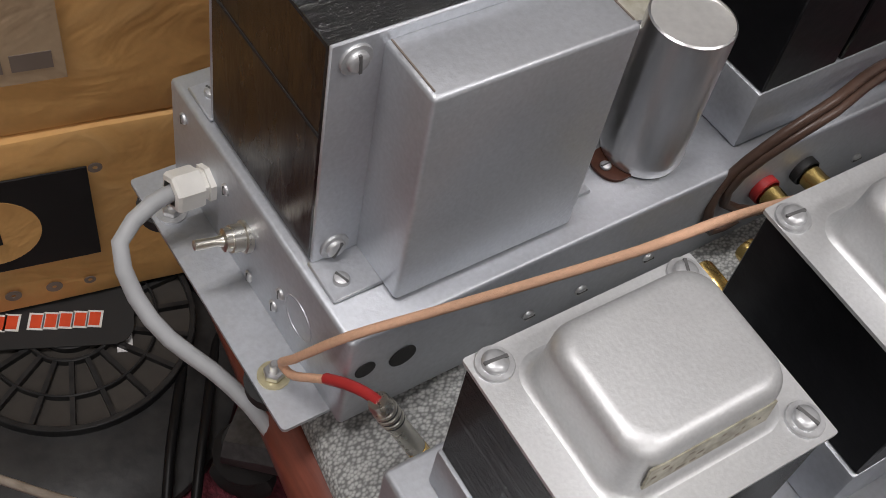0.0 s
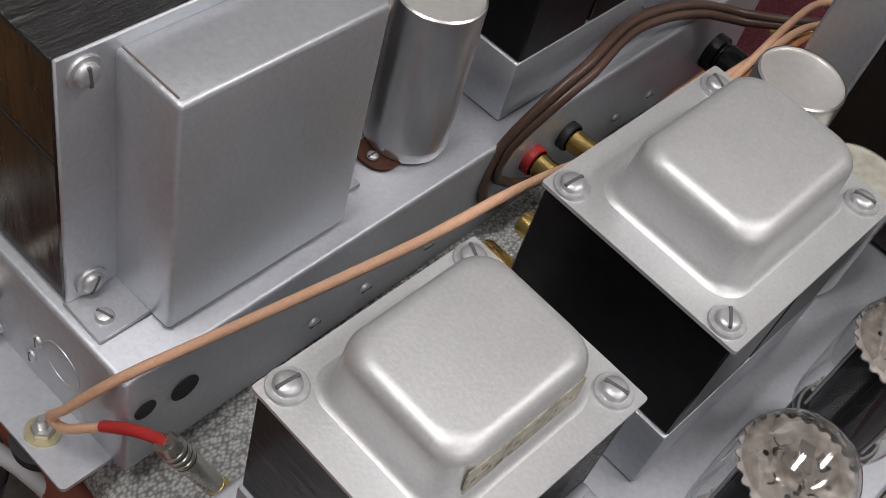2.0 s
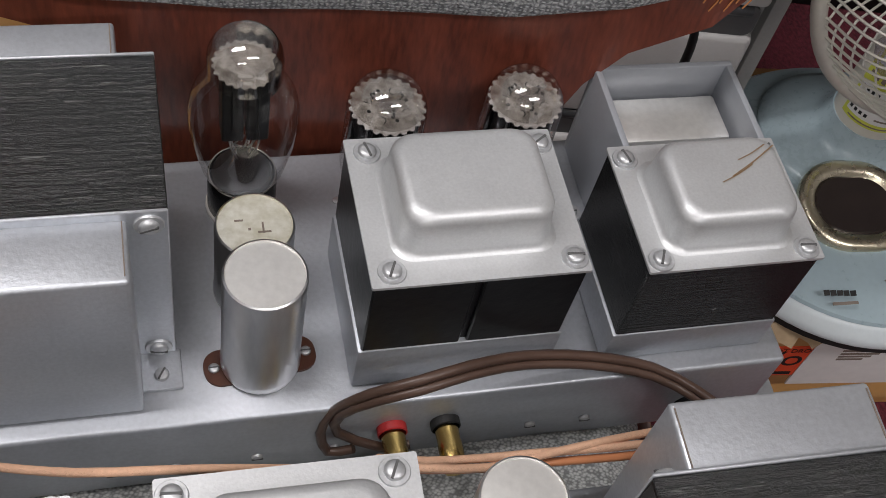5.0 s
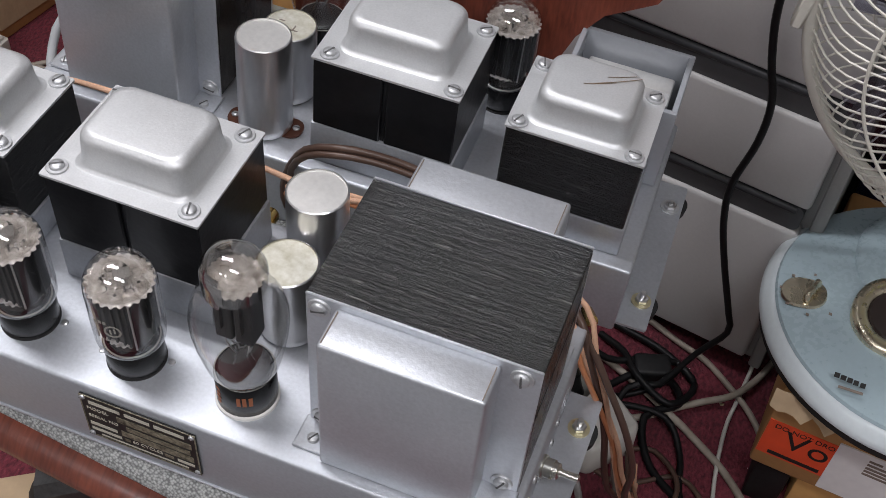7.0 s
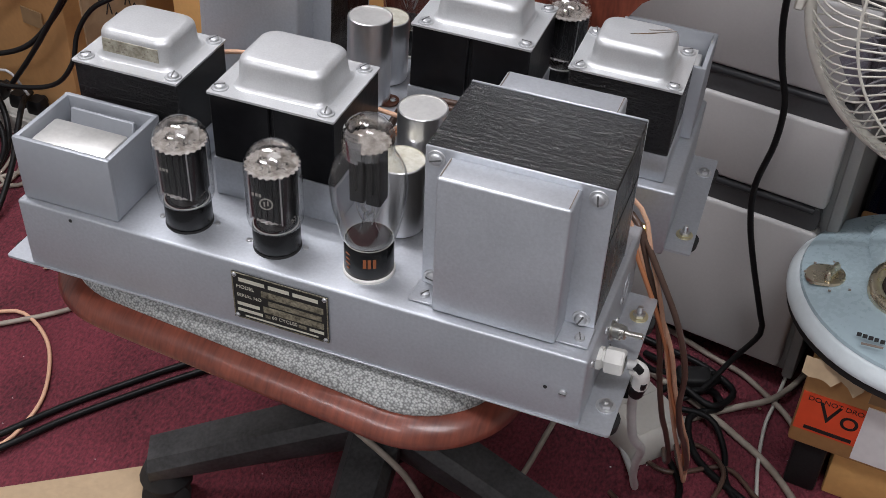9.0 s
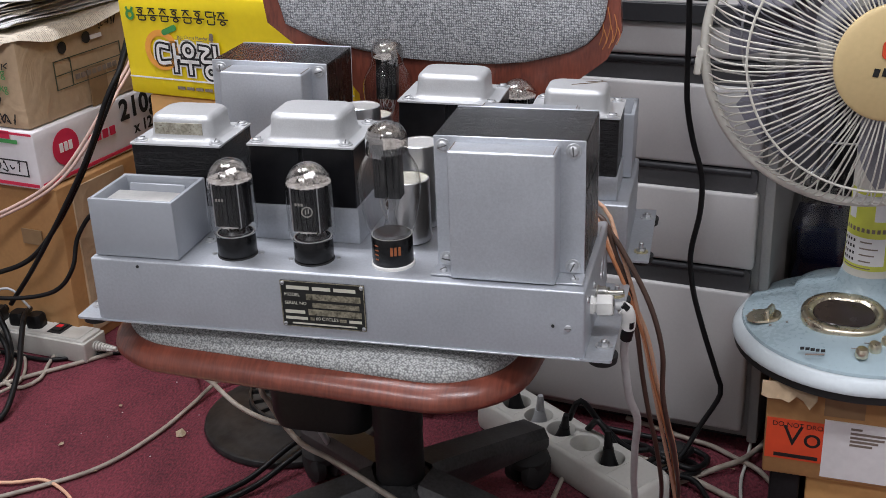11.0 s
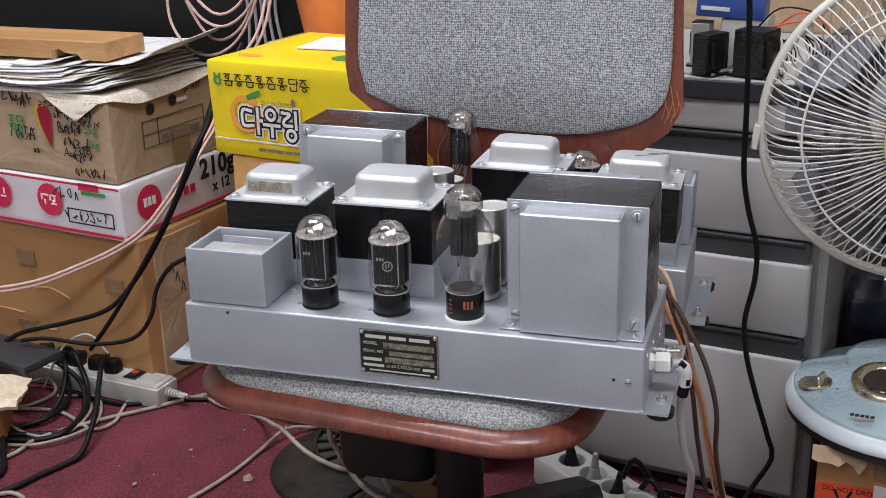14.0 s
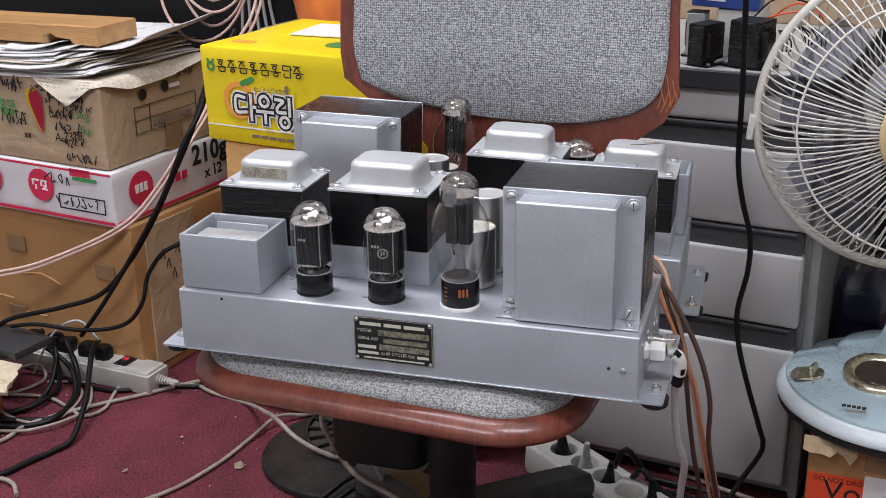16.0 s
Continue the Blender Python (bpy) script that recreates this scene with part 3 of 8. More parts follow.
def bell_cover(parent, cx, cy, z, hx, hy, top_hx, top_hy, h):
    """A pressed cover with a flared foot and a softly rounded crown."""
    lv = [(hx + 0.0034, hy + 0.0034, 0.010, z - 0.0002), (hx + 0.0022, hy + 0.0022, 0.0098, z + 0.0003), (hx + 0.0009, hy + 0.0009, 0.0096, z + 0.0012), (hx + 0.0002, hy + 0.0002, 0.0095, z + 0.0026), (hx, hy, 0.0095, z + 0.0040)]
    for k in range(1, 4):
        f = k / 3
        lv.append((hx + (top_hx - hx) * (f * 0.8), hy + (top_hy - hy) * (f * 0.8), 0.0105, z + 0.0040 + (h - 0.0098) * f))
    for k in range(1, 7):
        a = math.pi / 2 * k / 6
        s = 0.8 + 0.2 * math.sin(a)
        inset = 0.0052 * (1 - math.cos(a))
        lv.append((hx + (top_hx - hx) * s - inset, hy + (top_hy - hy) * s - inset, 0.0105, z + h - 0.0058 + 0.0058 * math.sin(a)))
    return part("bell_cover", stacked(lv, 8, m=pose(cx, cy, 0)), M["bell"], parent, "", angle=60)


def bell_transformer(amp, x0, x1, y0, y1, z, foot, gap, sheets, screws, bell):
    t = new("bell_transformer")
    t.parent = amp
    t["label"] = "black laminated transformer under a silver bell cover"
    part("pedestal", box(x0 - 0.0005, x1 + 0.0005, y0 + 0.001, y1 - 0.001, 0, foot, 0.0015), M["chassis"], t)
    bm = bmesh.new()
    zt = z - 0.0016
    if gap:
        xm = (x0 + x1) / 2
        for a, b in ((x0 + 0.001, xm - 0.0016), (xm + 0.0016, x1 - 0.001)):
            box(a, b, y0 + 0.0015, y1 - 0.0015, foot, zt, 0.0008, 1, bm)
        box(xm - 0.002, xm + 0.002, y0 + 0.004, y1 - 0.004, foot, zt, bm=bm)
    else:
        box(x0 + 0.001, x1 - 0.001, y0 + 0.0015, y1 - 0.0015, foot, zt, 0.0008, 1, bm)
    part("core", bm, M[sheets], t)
    part("top_plate", stacked([((x1 - x0) / 2, (y1 - y0) / 2, 0.001, zt), ((x1 - x0) / 2, (y1 - y0) / 2, 0.001, z)], 2, m=pose((x0 + x1) / 2, (y0 + y1) / 2, 0)), M["bell"], t)
    bell_cover(t, *bell)
    for i, (x, y) in enumerate(screws):
        screw(t, pose(x, y, z), turn=35 + 70 * i)
    return t


def cover_side(pt, y, out):
    """The bent cover on one face of the power transformer: a box with rounded edges, side flanges and feet."""
    s = 1 if out > 0 else -1
    yf = y + out
    y0, y1 = min(y, yf), max(y, yf)
    part("end_cover", box(0.3205, 0.4055, y0, y1, 0.001, 0.1086, 0.0020, 3), M["silver"], pt)
    for xa in (0.3222, 0.4031):
        part("top_slit", box(xa, xa + 0.0005, y0 + 0.002, y1 - 0.003, 0.1080, 0.1091), M["greyink"], pt)
    pl = box(0.3045, 0.4255, min(y, y + s * 0.0016), max(y, y + s * 0.0016), 0.002, 0.1135, 0.0006, 1)
    br = part("bracket", pl, M["silver"], pt)
    for a, b in ((0.3025, 0.3215), (0.4045, 0.4265)):
        part("foot", box(a, b, min(y, y + s * 0.021), max(y, y + s * 0.021), 0.0005, 0.0022, 0.0005, 1), M["silver"], pt)
    turn = 90 if s < 0 else -90
    for i, (x, z) in enumerate(((0.3122, 0.1052), (0.4160, 0.1052), (0.3122, 0.0085), (0.4160, 0.0085))):
        screw(pt, pose(x, y + s * 0.0016, z, turn, 0, 0), turn=20 + 75 * i)
    for i, x in enumerate((0.3118, 0.4190)):
        screw(pt, pose(x, y + s * 0.0135, 0.0022), 0.0034, 0.0024, 0.0, turn=60 + 50 * i)
    return br


def power_transformer(amp):
    t = new("power_transformer")
    t.parent = amp
    t["label"] = "black laminated power transformer between two silver end covers"
    part("core", box(0.3045, 0.4255, 0.0315, 0.1135, 0.002, 0.1120, 0.0012, 1), M["varnish"], t)
    part("lamination", box(0.3047, 0.4253, 0.0317, 0.1133, 0.1119, 0.1127, 0.0003, 1), M["lam_y"], t, "black lacquered sheet edges")
    part("case_seam", box(0.4254, 0.4258, 0.0325, 0.1125, 0.0700, 0.0716), M["darkgap"], t)
    cover_side(t, 0.0315, -0.0250)
    cover_side(t, 0.1135, 0.0305)
    return t


def filter_can(amp, x, y, h, top, wafer):
    c = new("filter_capacitor")
    c.parent = amp
    c["label"] = "aluminium can filter capacitor"
    c.location = (x, y, 0)
    r = 0.0183
    part("can", lathe([(0, 0.001), (r * 0.97, 0.001), (r * 1.02, 0.004), (r * 1.02, 0.0075), (r, 0.0085), (r, h - 0.002), (r * 0.985, h - 0.0006), (r * 0.94, h)], 40), M["alu"], c)
    part("top_disc", lathe([(r * 0.945, h - 0.0004), (r * 0.93, h - 0.0012), (r * 0.5, h - 0.0010), (0, h - 0.0008)], 40), M[top], c)
    if wafer:
        part("mounting_wafer", stacked([(0.0265, 0.0095, 0.008, 0.0004), (0.0265, 0.0095, 0.008, 0.0018)], 6, m=pose(0, 0, 0, 0, 0, wafer)), M["brownwafer"], c)
        for s in (-1, 1):
            a = radians(wafer)
            screw(c, pose(s * 0.0218 * math.cos(a), s * 0.0218 * math.sin(a), 0.0022), 0.0026, 0.0014, 0)
    return c


def mica_disc(r, z, teeth, bm=None):
    tmp = bmesh.new()
    low, high = [], []
    for i in range(teeth * 4):
        a = 2 * math.pi * i / (teeth * 4)
        rr = r * (1.0 if i % 4 in (0, 1) else 0.93)
        low.append(tmp.verts.new((rr * math.cos(a), rr * math.sin(a), z)))
        high.append(tmp.verts.new((rr * math.cos(a), rr * math.sin(a), z + 0.0007)))
    tmp.faces.new(low[::-1])
    tmp.faces.new(high)
    for i in range(len(low)):
        j = (i + 1) % len(low)
        tmp.faces.new((low[i], low[j], high[j], high[i]))
    return joined(bm, tmp)


def beam_tube(amp, x, y, print_side):
    """A straight-sided power tube: base, envelope, silvered dome, mica, anode."""
    t = new("power_tube")
    t.parent = amp
    t.location = (x, y, 0)
    t["label"] = "clear glass power tube with silvered dome and black base"
    part("base", lathe([(0, 0.001), (0.0158, 0.001), (0.0168, 0.003), (0.0168, 0.019), (0.0158, 0.0208), (0, 0.0208)], 36), M["bakelite"], t)
    part("socket_ring", lathe([(0, 0), (0.0172, 0), (0.0172, 0.001), (0, 0.0015)], 30), M["darkgap"], t)
    for sx in (-1, 1):
        part("socket_screw", lathe([(0.0022, 0), (0.0020, 0.0010), (0, 0.0015)], 12, m=pose(sx * 0.0200, sx * 0.004, 0)), M["steel"], t, "small bright socket screw")
    prof = [(0.0148, 0.0190), (0.0178, 0.0203), (0.0192, 0.0232), (0.0198, 0.028), (0.0199, 0.036), (0.0198, 0.066)]
    for k in range(1, 9):
        a = math.pi / 2 * k / 8
        prof.append((0.0198 * math.cos(a) if k < 8 else 0.0, 0.066 + 0.0205 * math.sin(a)))
    g = part("envelope", lathe(prof, 40), M["glass"], t, angle=80)
    g.visible_shadow = False
    cap = [(0.0182, 0.0715)]
    for k in range(1, 8):
        a = math.pi / 2 * (0.28 + 0.72 * k / 7)
        cap.append((0.0188 * math.cos(a) if k < 7 else 0.0, 0.0658 + 0.0194 * math.sin(a)))
    part("silvered_dome", lathe(cap, 36), M["getter"], t, angle=80)
    mc = part("mica_spacer", mica_disc(0.0190, 0.0685, 24), M["mica"], t)
    part("mica_spacer", mica_disc(0.0150, 0.0285, 24), M["mica"], t)
    for k in range(8):
        a = 2 * math.pi * k / 8 + 0.3
        cx, cy = 0.0102 * math.cos(a), 0.0102 * math.sin(a)
        if k % 2:
            bend = [(cx + 0.0024 * math.cos(a + w), cy + 0.0024 * math.sin(a + w), 0.0693) for w in (1.0, 1.8, 2.6, 3.4)]
            part("mica_slot", sweep(bend, 0.00035, 5, 0.001, flat=0.6), M["darkgap"], mc)
        else:
            part("mica_hole", lathe([(0, 0), (0.0010, 0), (0.0010, 0.0003), (0, 0.0003)], 10, m=pose(cx, cy, 0.0691)), M["darkgap"], mc)
    # Bright steel bits added above the mica to give the dome its glints.
    for k in range(6):
        a = 2 * math.pi * k / 6 + 0.8
        q = 0.0042 + 0.0022 * (k % 3)
        part("sparkle_stub", sweep([(q * math.cos(a), q * math.sin(a), 0.0690), (q * 1.1 * math.cos(a), q * 1.1 * math.sin(a), 0.0715 + 0.0010 * (k % 2))], 0.0006, 6), M["steel"], t)
    part("sparkle_flag", box(-0.0046, 0.0046, -0.0030, 0.0030, 0, 0.0006, 0.0002, 1, m=pose(0.0015, 0.0010, 0.0745, 24, -16, 30)), M["steel"], t, "bright steel flag added for sparkle in the dome")
    for k, (gx, gy, gz, ga) in enumerate(((-0.0065, -0.0035, 0.0738, 30), (0.0060, -0.0050, 0.0728, 100), (-0.0010, 0.0070, 0.0745, 160))):
        part("sparkle_ring", lathe([(0.0011, 0), (0.0016, 0.0003), (0.0011, 0.0006)], 12, m=pose(gx, gy, gz, 50, 10, ga), close=True), M["steel"], t)
        part("spring_clip", sweep([(gx, gy, 0.0690), (gx * 1.25, gy * 1.25, 0.0712), (gx, gy, gz)], 0.0006, 5), M["darkgap"], t)
    part("sparkle_stalk", sweep([(0.004, 0, 0.0690), (0.001, 0, 0.0736)], 0.0005, 6), M["steel"], t)
    part("base_seam", lathe([(0.0152, 0.0206), (0.0161, 0.0206), (0.0161, 0.0211), (0.0152, 0.0211)], 36, close=True), M["palemark"], t)
    if print_side:
        part("glass_mark", lathe([(0.0037, 0), (0.0048, 0), (0.0048, 0.0002), (0.0037, 0.0002)], 24, close=True, m=pose(0.0045, -0.0194, 0.050, 90, 0, 14)), M["palemark"], t, "round pale printed mark on the glass")
        for dx, dz in ((-0.0012, 0.0), (0.0012, 0.0008)):
            part("mark_bar", box(dx - 0.0005, dx + 0.0005, -0.0002, 0.0, dz - 0.0020, dz + 0.0018, m=pose(0.0045, -0.0195, 0.050, 0, 0, 14)), M["palemark"], t)
    for dx in (-0.0050, -0.0024, 0.0002):
        part("glass_mark", box(dx, dx + 0.0018, -0.0002, 0.0, 0.0, 0.0024, m=pose(-0.0005, -0.01995, 0.055)), M["palemark"], t)
    an = bmesh.new()
    stacked([(0.0146, 0.0115, 0.0050, 0.0290), (0.0146, 0.0115, 0.0050, 0.0683)], 4, an)
    for s in (-1, 1):
        box(s * 0.0155 - 0.0022, s * 0.0155 + 0.0022, -0.0006, 0.0006, 0.0305, 0.0665, bm=an)
        for q in (-0.0085, -0.0048, 0.0, 0.0048, 0.0085):
            box(q - 0.0006, q + 0.0006, s * 0.0119 - 0.0013, s * 0.0119 + 0.0013, 0.0300, 0.0675, bm=an)
    part("anode", an, M["anode"], t)
    for sx in (-1, 1):
        for sy in (-1, 1):
            part("support_rod", sweep([(sx * 0.0118, sy * 0.0124, 0.0290), (sx * 0.0118, sy * 0.0124, 0.0688)], 0.00055, 6), M["steel"], t)
    ld = bmesh.new()
    for k in range(7):
        a = 2 * math.pi * k / 7
        sweep([(0.006 * math.cos(a), 0.006 * math.sin(a), 0.0205), (0.0140 * math.cos(a + 0.2), 0.0140 * math.sin(a + 0.2), 0.0290)], 0.0005, 5, bm=ld)
    part("lead_wires", ld, M["steel"], t)
    part("stem", lathe([(0.0120, 0.0209), (0.0105, 0.0235), (0.0075, 0.0262), (0.0060, 0.0300), (0, 0.0305)], 24), M["basebrown"], t, "dark glass stem with its wires")
    return t


def rectifier_tube(amp, x, y):
    """A shouldered tube with a tall grey anode."""
    t = new("rectifier_tube")
    t.parent = amp
    t.location = (x, y, 0)
    t["label"] = "shouldered clear glass rectifier tube on a black base"
    part("base", lathe([(0, 0.001), (0.0160, 0.001), (0.0172, 0.003), (0.0172, 0.0255), (0.0162, 0.0272), (0, 0.0272)], 36), M["bakelite"], t)
    part("socket_ring", lathe([(0, 0), (0.0182, 0), (0.0182, 0.0022), (0.0172, 0.0030), (0, 0.0030)], 30), M["ceramic"], t)
    prof = [(0.0155, 0.026), (0.0185, 0.030), (0.0205, 0.036), (0.0225, 0.045), (0.0248, 0.057), (0.0260, 0.068), (0.0258, 0.076), (0.0240, 0.084), (0.0205, 0.091), (0.0178, 0.0955), (0.0170, 0.100), (0.0172, 0.108)]
    for k in range(1, 8):
        a = math.pi / 2 * k / 7
        prof.append((0.0172 * math.cos(a) if k < 7 else 0.0, 0.108 + 0.0155 * math.sin(a)))
    g = part("envelope", lathe(prof, 40), M["glass"], t, angle=80)
    g.visible_shadow = False
    part("mica_spacer", mica_disc(0.0150, 0.1035, 22), M["mica"], t)
    an = bmesh.new()
    for s in (-1, 1):
        stacked([(0.0052, 0.0072, 0.0015, 0.0600), (0.0052, 0.0072, 0.0015, 0.1032)], 3, an, pose(s * 0.0058, 0, 0))
        box(s * 0.0058 - 0.0006, s * 0.0058 + 0.0006, -0.0100, 0.0100, 0.070, 0.101, bm=an)
    part("anode", an, M["anode"], t)
    part("base_inside", lathe([(0.0150, 0.0272), (0.0140, 0.0290), (0, 0.0296)], 28), M["basebrown"], t, "dark red-brown inside of the base")
    part("stem", lathe([(0.0085, 0.0297), (0.0050, 0.037), (0.0035, 0.047), (0.0015, 0.0485), (0, 0.0485)], 20), M["glass"], t)
    part("base_seam", lathe([(0.0160, 0.0268), (0.0168, 0.0268), (0.0168, 0.0272), (0.0160, 0.0272)], 36, close=True), M["palemark"], t)
    for dx, w, z, h in ((0.0030, 0.0022, 0.0135, 0.0075), (0.0060, 0.0022, 0.0135, 0.0075), (0.0090, 0.0022, 0.0135, 0.0075), (-0.0110, 0.0040, 0.0205, 0.0010), (-0.0105, 0.0034, 0.0165, 0.0010), (-0.0112, 0.0044, 0.0125, 0.0010), (-0.0104, 0.0030, 0.0085, 0.0010)):
        a = math.asin((dx + w / 2) / 0.0172)
        part("base_print", box(-w / 2, w / 2, -0.0003, 0.0, 0, h, m=pose(0.0172 * math.sin(a), -0.0172 * math.cos(a), z, 0, 0, math.degrees(a))), M["baseprint"], t)
    ld = bmesh.new()
    for s in (-1, 1):
        for q in (-1, 1):
            sweep([(s * 0.003, q * 0.0015, 0.040), (s * 0.006, q * 0.004, 0.0500), (s * 0.0075, q * 0.005, 0.0610)], 0.0005, 5, bm=ld)
    part("lead_wires", ld, M["steel"], t)
    wires = bmesh.new()
    cap = []
    for k in range(0, 5):
        a = math.pi / 2 * (0.35 + 0.65 * k / 4)
        cap.append((0.0160 * math.cos(a) if k < 4 else 0.0, 0.108 + 0.0143 * math.sin(a)))
    bm = lathe([(0.0166, 0.0965), (0.0167, 0.1000), (0.0168, 0.1080), (0.0162, 0.1130), (0.0144, 0.1170)], 48)
    bmesh.ops.delete(bm, geom=[v for v in bm.verts if v.co.x + 0.35 * v.co.y > -0.0035 + 0.0015 * math.sin(900 * v.co.z)], context="VERTS")
    part("getter_patch", bm, M["amberfilm"], t, "dark amber silvered patch inside the dome", angle=80)
    for k in range(5):
        a = 2.4 * k
        sweep([(0.0025 * math.cos(a), 0.0025 * math.sin(a), 0.0480), (0.0060 * math.cos(a + 0.7), 0.0045 * math.sin(a + 0.7), 0.0530), (0.0030 * math.cos(a + 1.6), 0.0040 * math.sin(a + 1.6), 0.0600)], 0.00045, 5, bm=wires)
    part("filament_wires", wires, M["steel"], t, "bright wires under the anode")
    part("silvered_dome", lathe([(0.0162, 0.0985), (0.0164, 0.108)] + cap, 30), M["getter"], t, angle=80)
    return t


def open_choke_box(amp, block_z, zt):
    """An open-topped grey box with a pale block inside."""
    t = new("open_choke_box")
    t.parent = amp
    t["label"] = "open-topped grey steel box with a pale block inside"
    x0, x1, y0, y1, w = 0.0035, 0.0825, 0.005, 0.071, 0.0042
    for bx in ((x0, x1, y0, y0 + w), (x0, x1, y1 - w, y1)):
        part("long_wall", box(*bx, 0.0005, zt, 0.0014, 2), M["greypaint"], t)
    for bx in ((x0 + 0.0002, x0 + w, y0 + 0.003, y1 - 0.003), (x1 - w, x1 - 0.0002, y0 + 0.003, y1 - 0.003)):
        part("end_wall", box(*bx, 0.0005, zt - 0.0003, 0.0012, 2), M["greypaint"], t)
    part("floor_plate", box(x0 + 0.002, x1 - 0.002, y0 + 0.002, y1 - 0.002, 0.0005, 0.012), M["greypaint"], t)
    part("block", box(x0 + 0.008, x1 - 0.010, y0 + 0.010, y1 - 0.026, 0.012, block_z, 0.002, 2, m=pose(0, 0, 0, 0, 0, 0)), M["alutop"], t, "pale painted inner block")
    part("loose_plate", box(x0 + 0.012, x1 - 0.014, -0.0016, 0.0016, 0.0, 0.026, 0.0006, 1, m=pose(0, y1 - 0.018, block_z - 0.024, -14, 0, 0)), M["greypaint"], t, "grey plate leaning inside the box")
    screw(t, pose(x1 + 0.008, 0.052, 0.0), 0.003, 0.0018, 0.0060)
    return t


def end_fittings(amp):
    """The plate with the mains gland, the toggle switch, and the foot with its bolts."""
    for sx, x in ((-1, 0.0), (1, L)):
        xs = sorted((x, x + sx * 0.0215))
        f = part("end_flange", stacked([((xs[1] - xs[0]) / 2 + 0.002, 0.0735, 0.0022, -CH), ((xs[1] - xs[0]) / 2 + 0.002, 0.0735, 0.0022, -CH + 0.0020)], 3, m=pose((xs[0] + xs[1]) / 2 - sx * 0.002, 0.0720, 0)), M["chassis"], amp)
        for i, y in enumerate((0.024, 0.121)):
            xm = x + sx * 0.0125
            b = part("foot_bolt", lathe([(0, 0), (0.0070, 0), (0.0070, 0.0009), (0, 0.0009)], 22, m=pose(xm, y, -CH + 0.002)), M["zincyellow" if i else "painted"], f)
            part("hex_nut", lathe([(0, 0.0009), (0.0043, 0.0009), (0.0046, 0.0014), (0.0046, 0.0036), (0.0043, 0.0041), (0, 0.0041)], 6, m=pose(xm, y, -CH + 0.002, 0, 0, 17)), M["steel"], b, angle=25)
            part("stud", lathe([(0.0021, 0.0041), (0.0021, 0.0092 if i else 0.0052), (0.0016, 0.0098 if i else 0.0058), (0, 0.0098 if i else 0.0058)], 12, m=pose(xm, y, -CH + 0.002)), M["steel"], b)
            part("rubber_foot", lathe([(0, -0.0088), (0.0098, -0.0088), (0.0118, -0.0072), (0.0125, -0.0005), (0, -0.0002)], 24, m=pose(xm, y - (0.008 if i == 0 else 0), -CH)), M["rubber"], f, "black rubber foot")
    g = part("cable_gland", lathe([(0, 0), (0.0085, 0), (0.0085, 0.003), (0.0070, 0.003), (0.0070, 0.005), (0.0092, 0.0055), (0.0095, 0.0065), (0.0095, 0.0165), (0.0086, 0.0180), (0.0062, 0.0185)], 6, m=pose(L, 0.0375, -0.0285, 0, 86, 0)), M["ceramic"], amp, "white plastic hexagonal mains cable gland", angle=25)
    tz = -0.0345 if amp.location.y < 0.2 else -0.0262
    tg = part("toggle_switch", lathe([(0, 0), (0.0072, 0), (0.0072, 0.0025), (0.0060, 0.003), (0.0060, 0.008), (0.0052, 0.008), (0.0050, 0.0110), (0.0028, 0.0115), (0.0020, 0.014), (0.0024, 0.0215), (0.0022, 0.0235), (0, 0.0243)], 14, m=pose(L, 0.073, tz, 0, 80, -6)), M["nickel"], amp, "nickel toggle switch")
    for y, z in ((0.0135, -0.0125), (0.053, -0.0175), (0.075, -0.052), (0.102, -0.031), (0.097, -0.046)):
        screw(amp, pose(L, y, z, 0, 90, 0), 0.0028, 0.0016, 0)
    part("knockout_ring", lathe([(0.0098, 0), (0.0108, 0), (0.0106, 0.0006), (0.0100, 0.0006)], 28, close=True, m=pose(L - 0.0002, 0.1165, -0.030, 0, 90, 0)), M["chassis"], amp)


